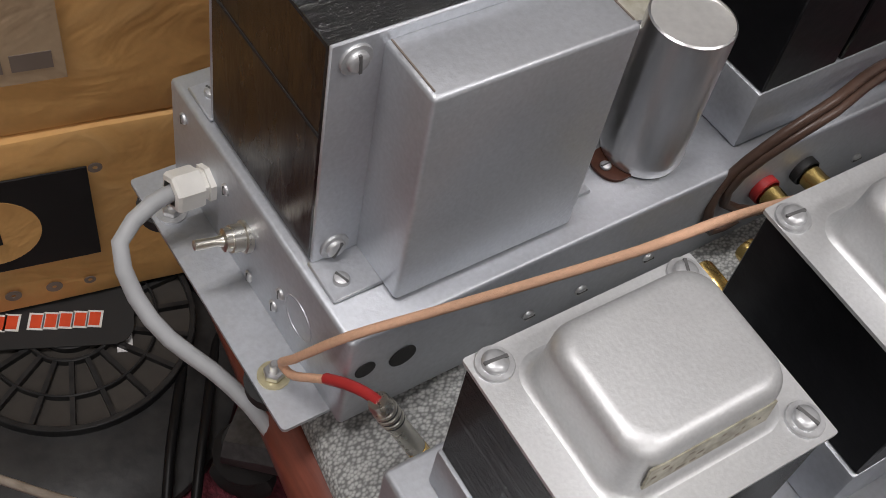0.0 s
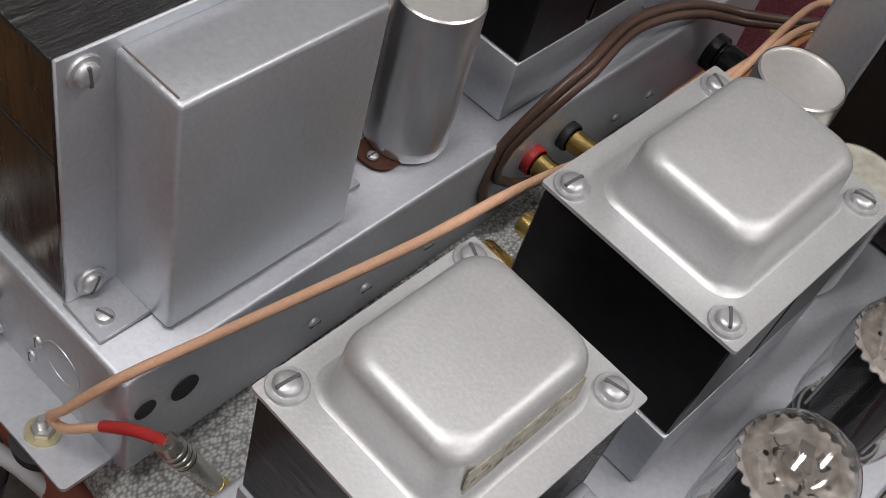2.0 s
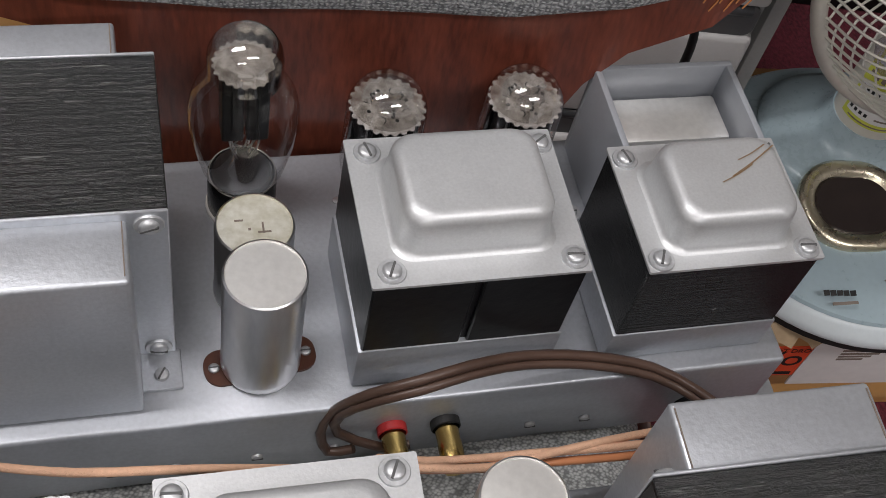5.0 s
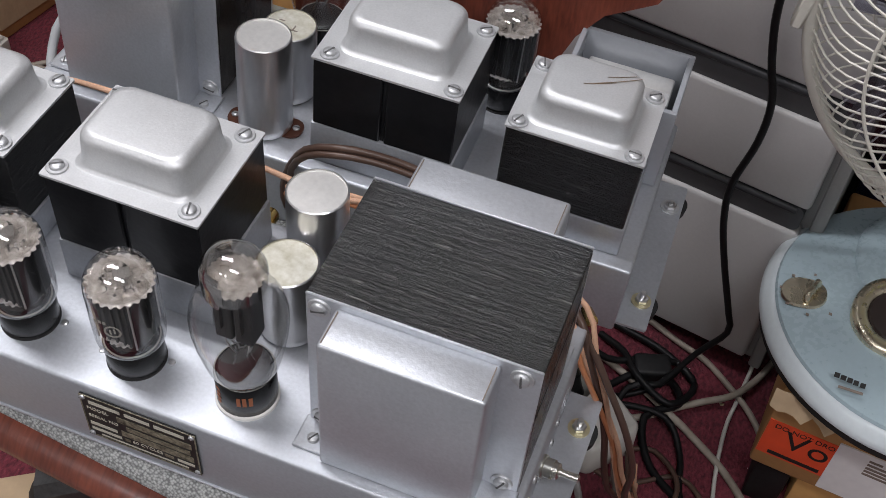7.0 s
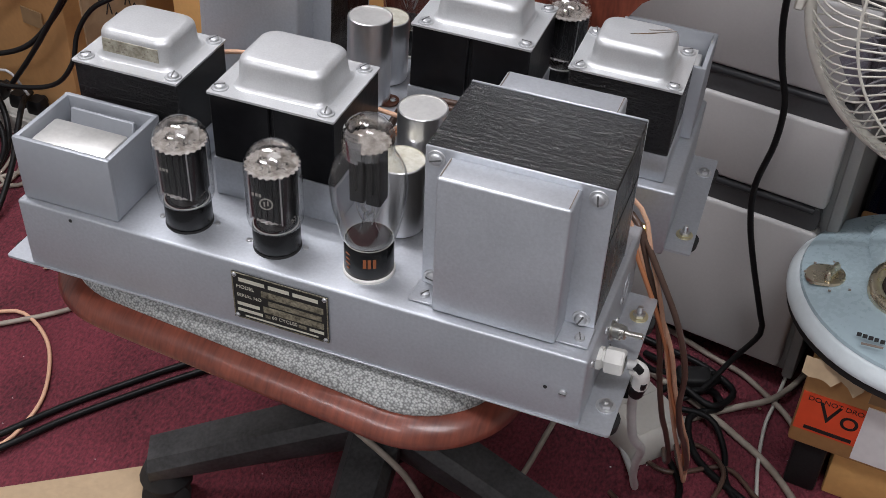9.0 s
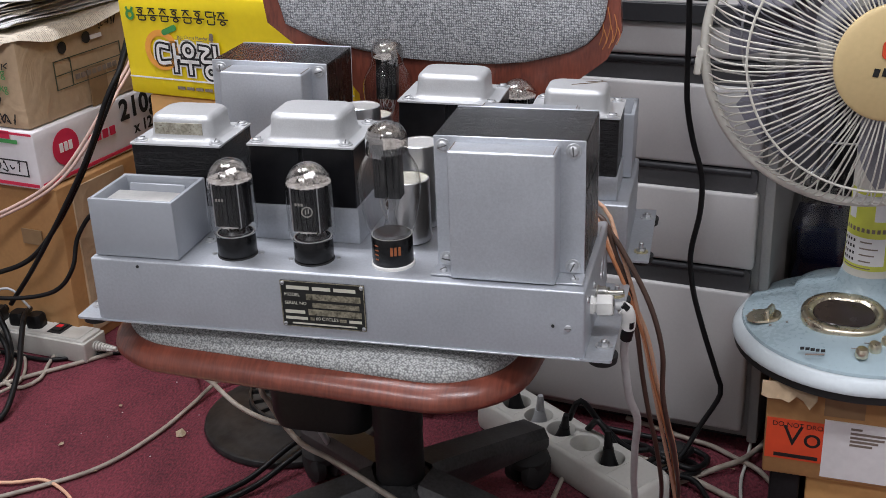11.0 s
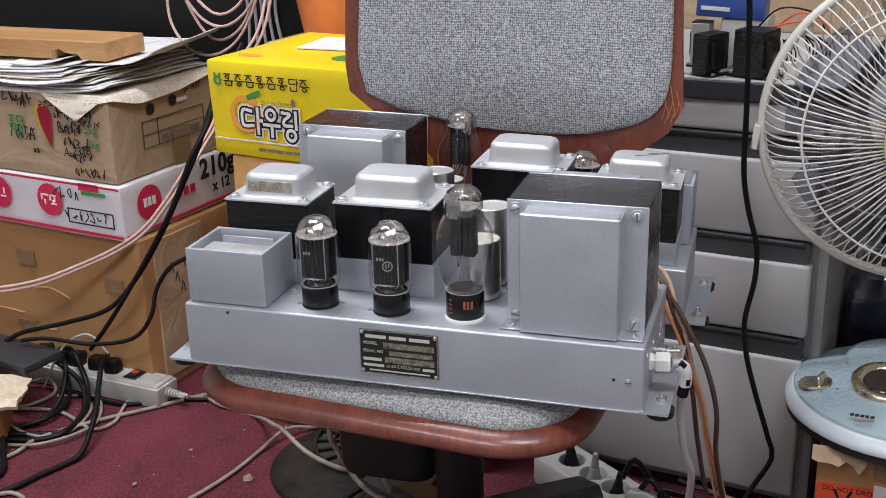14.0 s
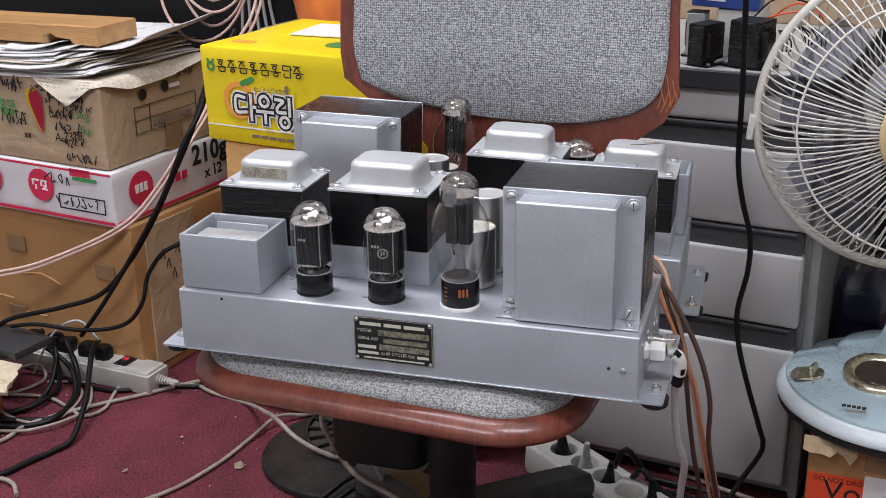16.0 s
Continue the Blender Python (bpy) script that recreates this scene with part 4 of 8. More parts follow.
def amplifier(name, m, label, front, block_z):
    amp = thing(name, m, label, "amplifier", "pair of tube amplifiers")
    bm = box(0, L, 0, D, -CH, 0, 0.0022, 3)
    part("chassis", bm, M["chassis"], amp, "silver painted steel chassis")
    end_fittings(amp)
    power_transformer(amp)
    bell_transformer(amp, 0.0125, 0.0995, 0.0718, 0.1435, 0.0815, 0.024, False, "lam_z", ((0.0200, 0.0798), (0.0925, 0.0798), (0.0200, 0.1375), (0.0925, 0.1375)), (0.0565, 0.1090, 0.0815, 0.0302, 0.0245, 0.0292, 0.0236, 0.0222))
    bell_transformer(amp, 0.1285, 0.2255, 0.0638, 0.1435, 0.0880, 0.033, True, "black", ((0.1350, 0.0722), (0.2160, 0.0722), (0.1350, 0.1362), (0.2160, 0.1362)), (0.1772, 0.1032, 0.0880, 0.0342, 0.0258, 0.0330, 0.0246, 0.0232))
    open_choke_box(amp, block_z, 0.0530 if front else 0.0660)
    beam_tube(amp, 0.1265, 0.0290, 0)
    beam_tube(amp, 0.1965, 0.0290, 1)
    rectifier_tube(amp, 0.2655, 0.0310)
    filter_can(amp, 0.2665, 0.1240, 0.0765, "alutop", 6)
    filter_can(amp, 0.2660, 0.0845, 0.0570, "canold", 0)
    # holes and screws of the front and back skirts
    for x, z in ((0.045, -0.0055), (0.4045, -0.031)):
        part("drilled_hole", lathe([(0, 0), (0.0014, 0), (0.0014, 0.0004), (0, 0.0004)], 14, m=pose(x, -0.0002, z, 90, 0, 0)), M["darkgap"], amp)
    screw(amp, pose(0.4167, 0, -0.032, 90, 0, 0), 0.0028, 0.0020, 0)
    part("bottom_lip", box(0.001, L - 0.001, -0.0012, 0.004, -CH - 0.0004, -CH + 0.0012, 0.0004, 1), M["silver"], amp, "bare folded bottom edge")
    for x, z, r in ((0.4215, -0.0225, 0.0046), (0.4040, -0.0255, 0.0062)):
        part("drilled_hole", lathe([(0, 0), (r, 0), (r, 0.0004), (0, 0.0004)], 18, m=pose(x, D + 0.0002, z, -90, 0, 0)), M["darkgap"], amp)
    for x in (0.338, 0.309, 0.270, 0.232, 0.13, 0.10):
        screw(amp, pose(x, D, -0.042, -90, 0, 0), 0.0030, 0.0018, 0)
    return amp


def nameplate(amp):
    p = part("nameplate", box(0.1755, 0.2490, -0.0014, 0, -0.0495, -0.0075, 0.0004, 1), M["plate"], amp, "black and worn gold etched nameplate")
    y = -0.00150
    bars = [(0.198, 0.2455, -0.0185, -0.0240), (0.203, 0.244, -0.0265, -0.0308), (0.199, 0.2455, -0.0325, -0.0380)]
    for i, (a, b, z1, z0) in enumerate(bars):
        part("stamped_field", box(a, b, y - 0.0002, y + 0.0001, z0, z1), M["platewear"], p)
    for a, b, z1, z0 in ((0.1755, 0.249, -0.0075, -0.0083), (0.1755, 0.249, -0.0487, -0.0495), (0.1755, 0.1763, -0.0083, -0.0487), (0.2482, 0.249, -0.0083, -0.0487)):
        part("rim", box(a, b, y - 0.0002, y + 0.0001, z0, z1), M["platewear"], p)
    x = 0.181
    for w in (0.020, 0.016, 0.019):
        part("maker_name_bar", box(x, x + w, y - 0.0002, y, -0.0150, -0.0118, m=None), M["platetext"], p)
        x += w + 0.0028
    flat = lambda px, pz: pose(px, y, pz, 90, 0, 0)
    lettering("engraving", "MODEL", 0.0042, flat(0.1785, -0.0222), M["platetext"], p)
    lettering("engraving", "SERIAL NO", 0.0040, flat(0.1785, -0.0298), M["platetext"], p)
    part("number_bar", box(0.1785, 0.196, y - 0.0002, y, -0.0372, -0.0342), M["platetext"], p)
    part("number_bar", box(0.1785, 0.198, y - 0.0002, y, -0.0428, -0.0402), M["platetext"], p)
    lettering("engraving", "60 CYCLES", 0.0042, flat(0.205, -0.0432), M["platetext"], p)
    part("number_bar", box(0.2000, 0.2040, y - 0.0002, y, -0.0428, -0.0400), M["platewear"], p)
    part("number_bar", box(0.226, 0.232, y - 0.0002, y, -0.0428, -0.0400), M["platewear"], p)
    part("number_bar", box(0.2345, 0.2455, y - 0.0002, y, -0.0428, -0.0402), M["platetext"], p)
    part("small_print_bar", box(0.184, 0.241, y - 0.0002, y, -0.0470, -0.0456), M["platetext"], p)
    for px, pz in ((0.1778, -0.0098), (0.2468, -0.0098), (0.1778, -0.0472), (0.2468, -0.0472)):
        screw(p, pose(px, -0.0014, pz, 90, 0, 0), 0.0018, 0.0014, 0)


amp_a = amplifier("tube_amplifier", pose(0, 0, Z0), "silver vacuum tube amplifier with a nameplate on the office chair", True, 0.0475)
nameplate(amp_a)
amp_b = amplifier("tube_amplifier", Matrix.Translation((0.4388, 0.3635, Z0 - 0.0108)) @ pose(0, 0, 0, -1.375, 1.379, 0) @ pose(0, 0, 0, 0, 0, 181.436), "silver vacuum tube amplifier turned round against the chair's backrest", False, 0.050)
# worn label on the smaller bell cover
for a in (amp_a, amp_b):
    w = part("worn_label", box(0.0305, 0.0765, -0.0003, 0.0006, 0.0, 0.0105, 0.0002, 1), M["wornlabel"], a, "worn tin label with rubbed-off print", pose(0.002, 0.08435, 0.0868, -3.5, 0, 0))
    rnd = random.Random(4)
    for k in range(16):
        x, z = rnd.uniform(0.032, 0.073), rnd.choice((0.0018, 0.0045, 0.0072))
        part("rubbed_print", box(x, x + rnd.uniform(0.0005, 0.0024), -0.0004, -0.0002, z, z + 0.0008), M["greyink"], w)
for k, (xa, ya, xb, yb) in enumerate(((0.030, 0.094, 0.056, 0.110), (0.034, 0.093, 0.050, 0.101), (0.044, 0.104, 0.062, 0.113))):
    part("scratch", sweep([(xa, ya, 0.10402), ((xa + xb) / 2, (ya + yb) / 2 + 0.0006, 0.10405), (xb, yb, 0.10402)], 0.0005, 5, 0.004, flat=0.3), M["tape"], amp_b, "brown scratch on the bell cover")
for k, (x, y, w, h) in enumerate(((0.259, 0.088, 0.006, 0.0009), (0.262, 0.083, 0.0009, 0.006), (0.268, 0.086, 0.0012, 0.0012), (0.271, 0.081, 0.004, 0.0009))):
    part("pen_mark", box(x, x + w, y, y + h, 0.0560, 0.0563), M["greyink"], amp_b)


# ---- the office chair ----
chair = thing("office_chair", pose(0.1975, 0.193, 0.001), "swivel office chair, grey tweed pads on red-brown moulded wood", "office chair")


SEAT = pose(-0.005, -0.005, 0, 0, 0, -5.5)
part("seat_shell", stacked([(0.165, 0.165, 0.07, 0.348), (0.194, 0.196, 0.078, 0.349), (0.200, 0.202, 0.081, 0.351), (0.2030, 0.2055, 0.082, 0.356), (0.2020, 0.2045, 0.082, 0.362), (0.197, 0.199, 0.078, 0.3685), (0.187, 0.189, 0.072, 0.3730)], 12, m=SEAT), M["mahogany"], chair, "red-brown moulded wood seat shell", angle=70)
part("seat_pad", stacked([(0.186, 0.188, 0.070, 0.368), (0.189, 0.191, 0.072, 0.375), (0.186, 0.188, 0.070, 0.382), (0.177, 0.179, 0.066, 0.3885), (0.160, 0.162, 0.06, 0.3945), (0.130, 0.130, 0.05, 0.3985), (0.08, 0.08, 0.03, 0.3995)], 12, m=SEAT), M["tweedseat"], chair, "grey tweed seat pad", angle=70)


def back_panel(name, outline, y0, thick, mat, label, crown=0.0):
    """A panel bent round the sitter, leaning a little; outline is (x, z) counter-clockwise."""
    bm = bmesh.new()
    cols, rows = 36, 26
    z0, z1 = min(p[1] for p in outline), max(p[1] for p in outline)

    def width(z):
        lo, hi = 9.0, -9.0
        n = len(outline)
        for i in range(n):
            (xa, za), (xb, zb) = outline[i], outline[(i + 1) % n]
            if min(za, zb) - 1e-9 <= z <= max(za, zb) + 1e-9:
                f = 0.5 if abs(zb - za) < 1e-9 else (z - za) / (zb - za)
                for x in ((xa, xb) if abs(zb - za) < 1e-9 else (xa + (xb - xa) * f,)):
                    lo, hi = min(lo, x), max(hi, x)
        return lo, hi

    grids = []
    for side in (0, 1):
        g = []
        for j in range(rows + 1):
            z = z0 + (z1 - z0) * (0.5 - 0.5 * math.cos(math.pi * j / rows))
            lo, hi = width(min(max(z, z0 + 1e-4), z1 - 1e-4))
            line = []
            for i in range(cols + 1):
                f = i / cols
                f = 0.5 - 0.5 * math.cos(math.pi * f)
                x = lo + (hi - lo) * f
                edge = min(1.0, 4 * min(f, 1 - f) * (hi - lo) / 0.35, 3.0 * (z - z0) / 0.2 + 0.02)
                y = y0 - 0.9 * x * x + 0.10 * (z - 0.62)
                y += thick * (1 if side else 0) - (crown * math.sqrt(max(edge, 0)) if side == 0 else 0)
                line.append(bm.verts.new((x, y, z)))
            g.append(line)
        grids.append(g)
    for j in range(rows):
        for i in range(cols):
            a, b = grids[0], grids[1]
            bm.faces.new((a[j][i], a[j][i + 1], a[j + 1][i + 1], a[j + 1][i]))
            bm.faces.new((b[j][i], b[j + 1][i], b[j + 1][i + 1], b[j][i + 1]))
    a, b = grids
    for j in range(rows):
        bm.faces.new((a[j][0], a[j + 1][0], b[j + 1][0], b[j][0]))
        bm.faces.new((a[j][-1], b[j][-1], b[j + 1][-1], a[j + 1][-1]))
    for i in range(cols):
        bm.faces.new((a[0][i], b[0][i], b[0][i + 1], a[0][i + 1]))
        bm.faces.new((a[-1][i], a[-1][i + 1], b[-1][i + 1], b[-1][i]))
    bmesh.ops.remove_doubles(bm, verts=bm.verts[:], dist=0.0003)
    bmesh.ops.recalc_face_normals(bm, faces=bm.faces[:])
    return part(name, bm, mat, chair, label, angle=55)


shell_outline = [(-0.06, 0.40), (0.10, 0.40), (0.152, 0.490), (0.159, 0.513), (0.177, 0.535), (0.196, 0.553), (0.216, 0.562), (0.2225, 0.570), (0.2225, 0.580), (0.217, 0.655), (0.208, 0.86), (0.15, 0.89), (-0.12, 0.89), (-0.165, 0.86), (-0.170, 0.62), (-0.165, 0.585), (-0.13, 0.555), (-0.07, 0.52)]
pad_outline = [(-0.02, 0.545), (0.06, 0.543), (0.11, 0.545), (0.165, 0.560), (0.190, 0.574), (0.203, 0.591), (0.208, 0.625), (0.202, 0.85), (0.155, 0.875), (-0.11, 0.875), (-0.148, 0.85), (-0.155, 0.62), (-0.145, 0.582), (-0.10, 0.562)]
back_panel("back_shell", shell_outline, 0.195, 0.013, M["mahogany"], "red-brown moulded wood back shell, scuffed at the corner")
back_panel("back_pad", pad_outline, 0.1935, 0.002, M["tweed"], "grey tweed back pad", 0.016)
for k, (dx, dz, ln) in enumerate(((0.199, 0.572, 0.030), (0.206, 0.574, 0.036), (0.213, 0.576, 0.028), (0.2025, 0.568, 0.020), (0.209, 0.570, 0.024), (0.2165, 0.574, 0.018))):
    part("scuff", sweep([(dx, 0.1935 - 0.9 * dx * dx + 0.10 * (dz - 0.62), dz), (dx + 0.004, 0.1933 - 0.9 * dx * dx + 0.10 * (dz + ln / 2 - 0.62), dz + ln * 0.5), (dx + 0.001, 0.1935 - 0.9 * dx * dx + 0.10 * (dz + ln - 0.62), dz + ln)], 0.0007, 6, 0.004, flat=0.6), M["rawwood"], chair)
part("mechanism", box(-0.09, 0.09, -0.08, 0.10, 0.325, 0.346, 0.006), M["chairblack"], chair)
part("tilt_housing", stacked([(0.046, 0.036, 0.020, 0.166), (0.055, 0.045, 0.024, 0.170), (0.058, 0.048, 0.024, 0.185), (0.062, 0.052, 0.024, 0.346)], 6, m=pose(-0.085, 0.056, 0)), M["chairblack"], chair, "black tilt mechanism housing under the seat")
part("column_cover", lathe([(0, 0.07), (0.0275, 0.07), (0.0265, 0.160), (0.0262, 0.190), (0.0272, 0.192), (0.0262, 0.250), (0.0262, 0.268), (0.0235, 0.268), (0.0230, 0.240), (0, 0.240)], 32, m=pose(0.008, 0.008, 0)), M["chairblack"], chair, "black plastic column cover")
part("gas_column", lathe([(0, 0.20), (0.0140, 0.20), (0.0140, 0.345), (0, 0.345)], 24, m=pose(0.008, 0.008, 0)), M["steel"], chair, "bare steel gas column")
part("hub", lathe([(0, 0.075), (0.034, 0.075), (0.040, 0.085), (0.040, 0.118), (0.032, 0.130), (0, 0.130)], 28, m=pose(0.008, 0.008, 0)), M["chairblack"], chair)
for k in range(5):
    a = radians(62 + 72 * k)
    r0, r1 = 0.03, 0.235
    bm = bmesh.new()
    rings = []
    for j in range(9):
        f = j / 8
        r = r0 + (r1 - r0) * f
        w = 0.026 - 0.003 * f
        top = 0.134 - 0.050 * f - 0.004 * f * f
        low = top - 0.044 + 0.014 * f
        rings.append([bm.verts.new((r, s * w * q, z)) for s, q, z in ((-1, 0.85, low), (-1, 1, low + 0.008), (-1, 1, top - 0.012), (-1, 0.7, top), (1, 0.7, top), (1, 1, top - 0.012), (1, 1, low + 0.008), (1, 0.85, low))])
    for ra, rb in zip(rings, rings[1:]):
        for i in range(8):
            bm.faces.new((ra[i], ra[(i + 1) % 8], rb[(i + 1) % 8], rb[i]))
    bm.faces.new(rings[0][::-1])
    bm.faces.new(rings[-1])
    bmesh.ops.recalc_face_normals(bm, faces=bm.faces[:])
    leg = part("leg", bm, M["legblack"], chair, "dusty black plastic leg", pose(0.008, 0.008, 0, 0, 0, math.degrees(a)), angle=30)
    bm = bmesh.new()
    for s in (-1, 1):
        lathe([(0, -0.009), (0.019, -0.009), (0.0245, -0.005), (0.0245, 0.005), (0.019, 0.009), (0, 0.009)], 24, bm, pose(0.222, s * 0.013, 0.0245, 90, 0, 0))
    sweep([(0.222, -0.02, 0.0245), (0.222, 0.02, 0.0245)], 0.005, 8, bm=bm)
    sweep([(0.222, 0, 0.030), (0.222, 0, 0.075)], 0.006, 8, bm=bm)
    lathe([(0.024, 0.030), (0.027, 0.040), (0.020, 0.056), (0, 0.058)], 20, bm, pose(0.222, 0, 0))
    part("caster", bm, M["rubber"], leg, "twin-wheel black caster")


# ---- drawer cabinet and what stands on it ----
cab = thing("drawer_cabinet", pose(0.5755, 0.5215, 0, 0, 0, -9.6), "light grey office drawer cabinet with dark grip strips", "cabinet")
CW, CDEP = 0.44, 0.50
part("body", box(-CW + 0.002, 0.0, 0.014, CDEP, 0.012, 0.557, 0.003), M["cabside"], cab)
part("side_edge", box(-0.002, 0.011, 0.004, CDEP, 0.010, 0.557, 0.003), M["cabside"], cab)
part("plinth", box(-CW + 0.02, -0.01, 0.03, CDEP - 0.02, 0.0, 0.014), M["cabdark"], cab)
part("plinth_foot", box(-0.012, 0.010, 0.05, 0.09, 0.0, 0.013), M["cabdark"], cab)
for z0, z1 in ((0.029, 0.2265), (0.2580, 0.3555), (0.3868, 0.4855), (0.5165, 0.5560)):
    d = part("drawer_front", box(-CW + 0.006, -0.008, -0.006, 0.014, z0, z1, 0.005, 3), M["cabgrey"], cab, "light grey drawer front")
    if z1 < 0.54:
        g = stacked([((CW - 0.022) / 2, 0.0150, 0.008, 0.0), ((CW - 0.022) / 2, 0.0150, 0.008, 0.011)], 4, m=pose(-CW / 2, 0.009, z1 + 0.0150, 90, 0, 0))
        grip = part("grip_strip", g, M["gripgrey"], d, "dark plastic grip strip")
        part("grip_lip", sweep([(-CW + 0.016, -0.001, z1 + 0.0255), (-0.018, -0.001, z1 + 0.0255)], 0.0050, 10), M["cabdark"], d)
top = part("worktop", box(-CW - 0.06, 0.016, -0.012, CDEP + 0.05, 0.5570, 0.5798, 0.0015, 1), M["cabdark"], cab, "dark-edged grey laminate top")
part("worktop_skin", box(-CW - 0.055, 0.012, -0.009, CDEP + 0.045, 0.5798, 0.5810), M["countertop"], cab)
CT = 0.5810
CABM = pose(0.5755, 0.5215, 0, 0, 0, -9.6)


def bench_transformer(x, y, w, d, h, label, turn=0, shell_mat="black"):
    """A stack of core sheets between two straps, a taped winding at each side, and a foot plate with bolts."""
    t = thing("bench_transformer", CABM @ pose(x, y, CT, 0, 0, turn), label, "transformer", "loose transformers")
    part("core", box(-w / 2, w / 2, -d / 2, d / 2, 0.003, h, 0.0008, 1), M["lam_z" if shell_mat == "black" else shell_mat], t)
    for sx in (-1, 1):
        part("winding", stacked([(w * 0.16, d * 0.30, 0.004, h * 0.22), (w * 0.20, d * 0.34, 0.006, h * 0.30), (w * 0.20, d * 0.34, 0.006, h * 0.74), (w * 0.16, d * 0.30, 0.004, h * 0.82)], 5, m=pose(sx * w * 0.46, 0, 0)), M["varnish"], t, "dark taped winding")
    part("strap", box(-w * 0.53, w * 0.53, -d * 0.44, d * 0.44, h - 0.0004, h + 0.0014, 0.0004, 1), M["chairblack"], t)
    part("foot_plate", box(-w * 0.78, w * 0.78, -d * 0.4, d * 0.4, 0, 0.003, 0.0008, 1), M["black"], t)
    for sx in (-1, 1):
        for sy in (-1, 1):
            part("bolt", lathe([(0, 0.003), (0.0026, 0.003), (0.0026, 0.0052), (0, 0.0056)], 6, m=pose(sx * w * 0.66, sy * d * 0.30, 0)), M["steel"], t, angle=25)


bench_transformer(-0.152, 0.016, 0.022, 0.044, 0.050, "small black laminated transformer lying on the cabinet top", -22)
bench_transformer(-0.098, 0.024, 0.038, 0.046, 0.056, "black laminated transformer with a foot plate on the cabinet top", -14)
bench_transformer(-0.176, 0.066, 0.022, 0.026, 0.056, "grey steel cased transformer on the cabinet top", 0, "cabside")
bb = thing("small_blue_carton", CABM @ pose(-0.146, 0.092, CT + 0.0610, 0, 3, 4), "small blue printed carton lying on the transformers", "box")
part("carton", box(-0.042, 0.042, -0.022, 0.03, 0, 0.036, 0.002), M["bluebox"], bb)
for a, b, c, d in ((-0.036, 0.000, 0.0085, 0.0135), (0.000, 0.016, 0.0320, 0.0345), (-0.034, -0.004, 0.0285, 0.0297)):
    part("print_bar", box(a, b, -0.0226, -0.0220, c, d), M["whiteink"], bb)
tray = thing("small_white_tray", CABM @ pose(-0.128, 0.098, CT, 0, 0, 4), "pale plastic tray under the blue carton", "tray")
part("tray", box(-0.028, 0.030, -0.025, 0.035, 0, 0.0605, 0.003), M["stripwhite"], tray)
cb = thing("printed_carton", CABM @ pose(-0.09, 0.36, CT, 0, 0, 3), "brown cardboard carton with a black printed table", "box")
part("carton", box(-0.24, 0.16, 0, 0.12, 0, 0.25, 0.003), M["cartonlight"], cb)
for x0, x1, z0, z1 in ((0.02, 0.12, 0.060, 0.0615), (0.02, 0.12, 0.085, 0.0865), (0.02, 0.12, 0.11, 0.1115), (0.02, 0.0215, 0.06, 0.1115), (0.118, 0.12, 0.06, 0.1115), (0.05, 0.0515, 0.06, 0.1115)):
    part("print_line", box(x0, x1, -0.0006, 0.0, z0, z1), M["blackink"], cb)
for x0, x1, z0, z1 in ((0.065, 0.075, 0.095, 0.101), (0.085, 0.095, 0.095, 0.101), (0.03, 0.042, 0.07, 0.076), (0.06, 0.10, 0.07, 0.075)):
    part("print_bar", box(x0, x1, -0.0006, 0.0, z0, z1), M["blackink"], cb)
for k, (x, y, lean) in enumerate(((-0.056, 0.020, 6), (-0.022, 0.060, -8), (-0.040, 0.070, 3))):
    c = thing("cable_connector", CABM @ pose(x, y, CT, lean, 0, 20 * k), "cream nylon wire connector standing on the cabinet top", "connector", "wire connectors")
    bm = box(-0.007, 0.007, -0.004, 0.004, 0, 0.022, 0.001, 1)
    part("housing", bm, M["fanwhite"], c)
    for s in (-1, 0, 1):
        part("lead", sweep([(s * 0.0045, 0, 0.021), (s * 0.005, 0.002, 0.034), (s * 0.002 - 0.01, 0.01, 0.045)], 0.001, 6, 0.005), M["blackcable"], c)
for k, (pts, mt, lb) in enumerate((
    ([(-0.10, 0.05, 0.050), (-0.07, 0.045, 0.062), (-0.03, 0.05, 0.066), (-0.02, 0.07, 0.045)], "redsticker", "thin red hook-up wire looped over a transformer"),
    ([(-0.09, 0.07, 0.050), (-0.055, 0.06, 0.074), (-0.025, 0.075, 0.060)], "redsticker", "thin red hook-up wire looped over a transformer"),
    ([(-0.11, 0.07, 0.050), (-0.08, 0.06, 0.078), (-0.04, 0.07, 0.072), (-0.03, 0.085, 0.05)], "blackcable", "thin black hook-up wire looped over a transformer"),
    ([(-0.135, 0.06, 0.040), (-0.120, 0.045, 0.030), (-0.130, 0.025, 0.008), (-0.165, 0.010, 0.002), (-0.185, 0.012, 0.0015)], "greycable", "thin grey twisted lead hanging from a transformer"),
    ([(-0.132, 0.06, 0.042), (-0.112, 0.042, 0.034), (-0.122, 0.022, 0.010), (-0.150, 0.016, 0.002), (-0.175, 0.004, 0.0015)], "greycable", "thin grey twisted lead hanging from a transformer"),
)):
    w = cable("hook_up_wire", [CABM @ Vector((x, y, CT + z)) for x, y, z in pts], 0.0011, M[mt], lb, "wire", "loose wires on the cabinet")

# ---- the desk fan on its box ----
fan = thing("desk_fan", pose(0.692, 0.4455, 0.1955), "desk fan with white wire guard and pale blue base", "fan")
RB = 0.1435
BASE = pose(-0.002, 0.021, -0.0015)
part("base_foot", lathe([(0, 0), (RB * 0.95, 0), (RB * 0.98, 0.003), (RB * 0.98, 0.011), (0, 0.011)], 56, m=BASE), M["rubber"], fan, "black rubber edge under the base")
part("base_rim", lathe([(RB * 0.965, 0.010), (RB * 0.995, 0.0125), (RB, 0.016), (RB * 0.985, 0.021), (RB * 0.955, 0.0270), (RB * 0.93, 0.0300), (RB * 0.5, 0.0340), (0, 0.034)], 64, m=BASE), M["fanrim"], fan, "cool white base rim")
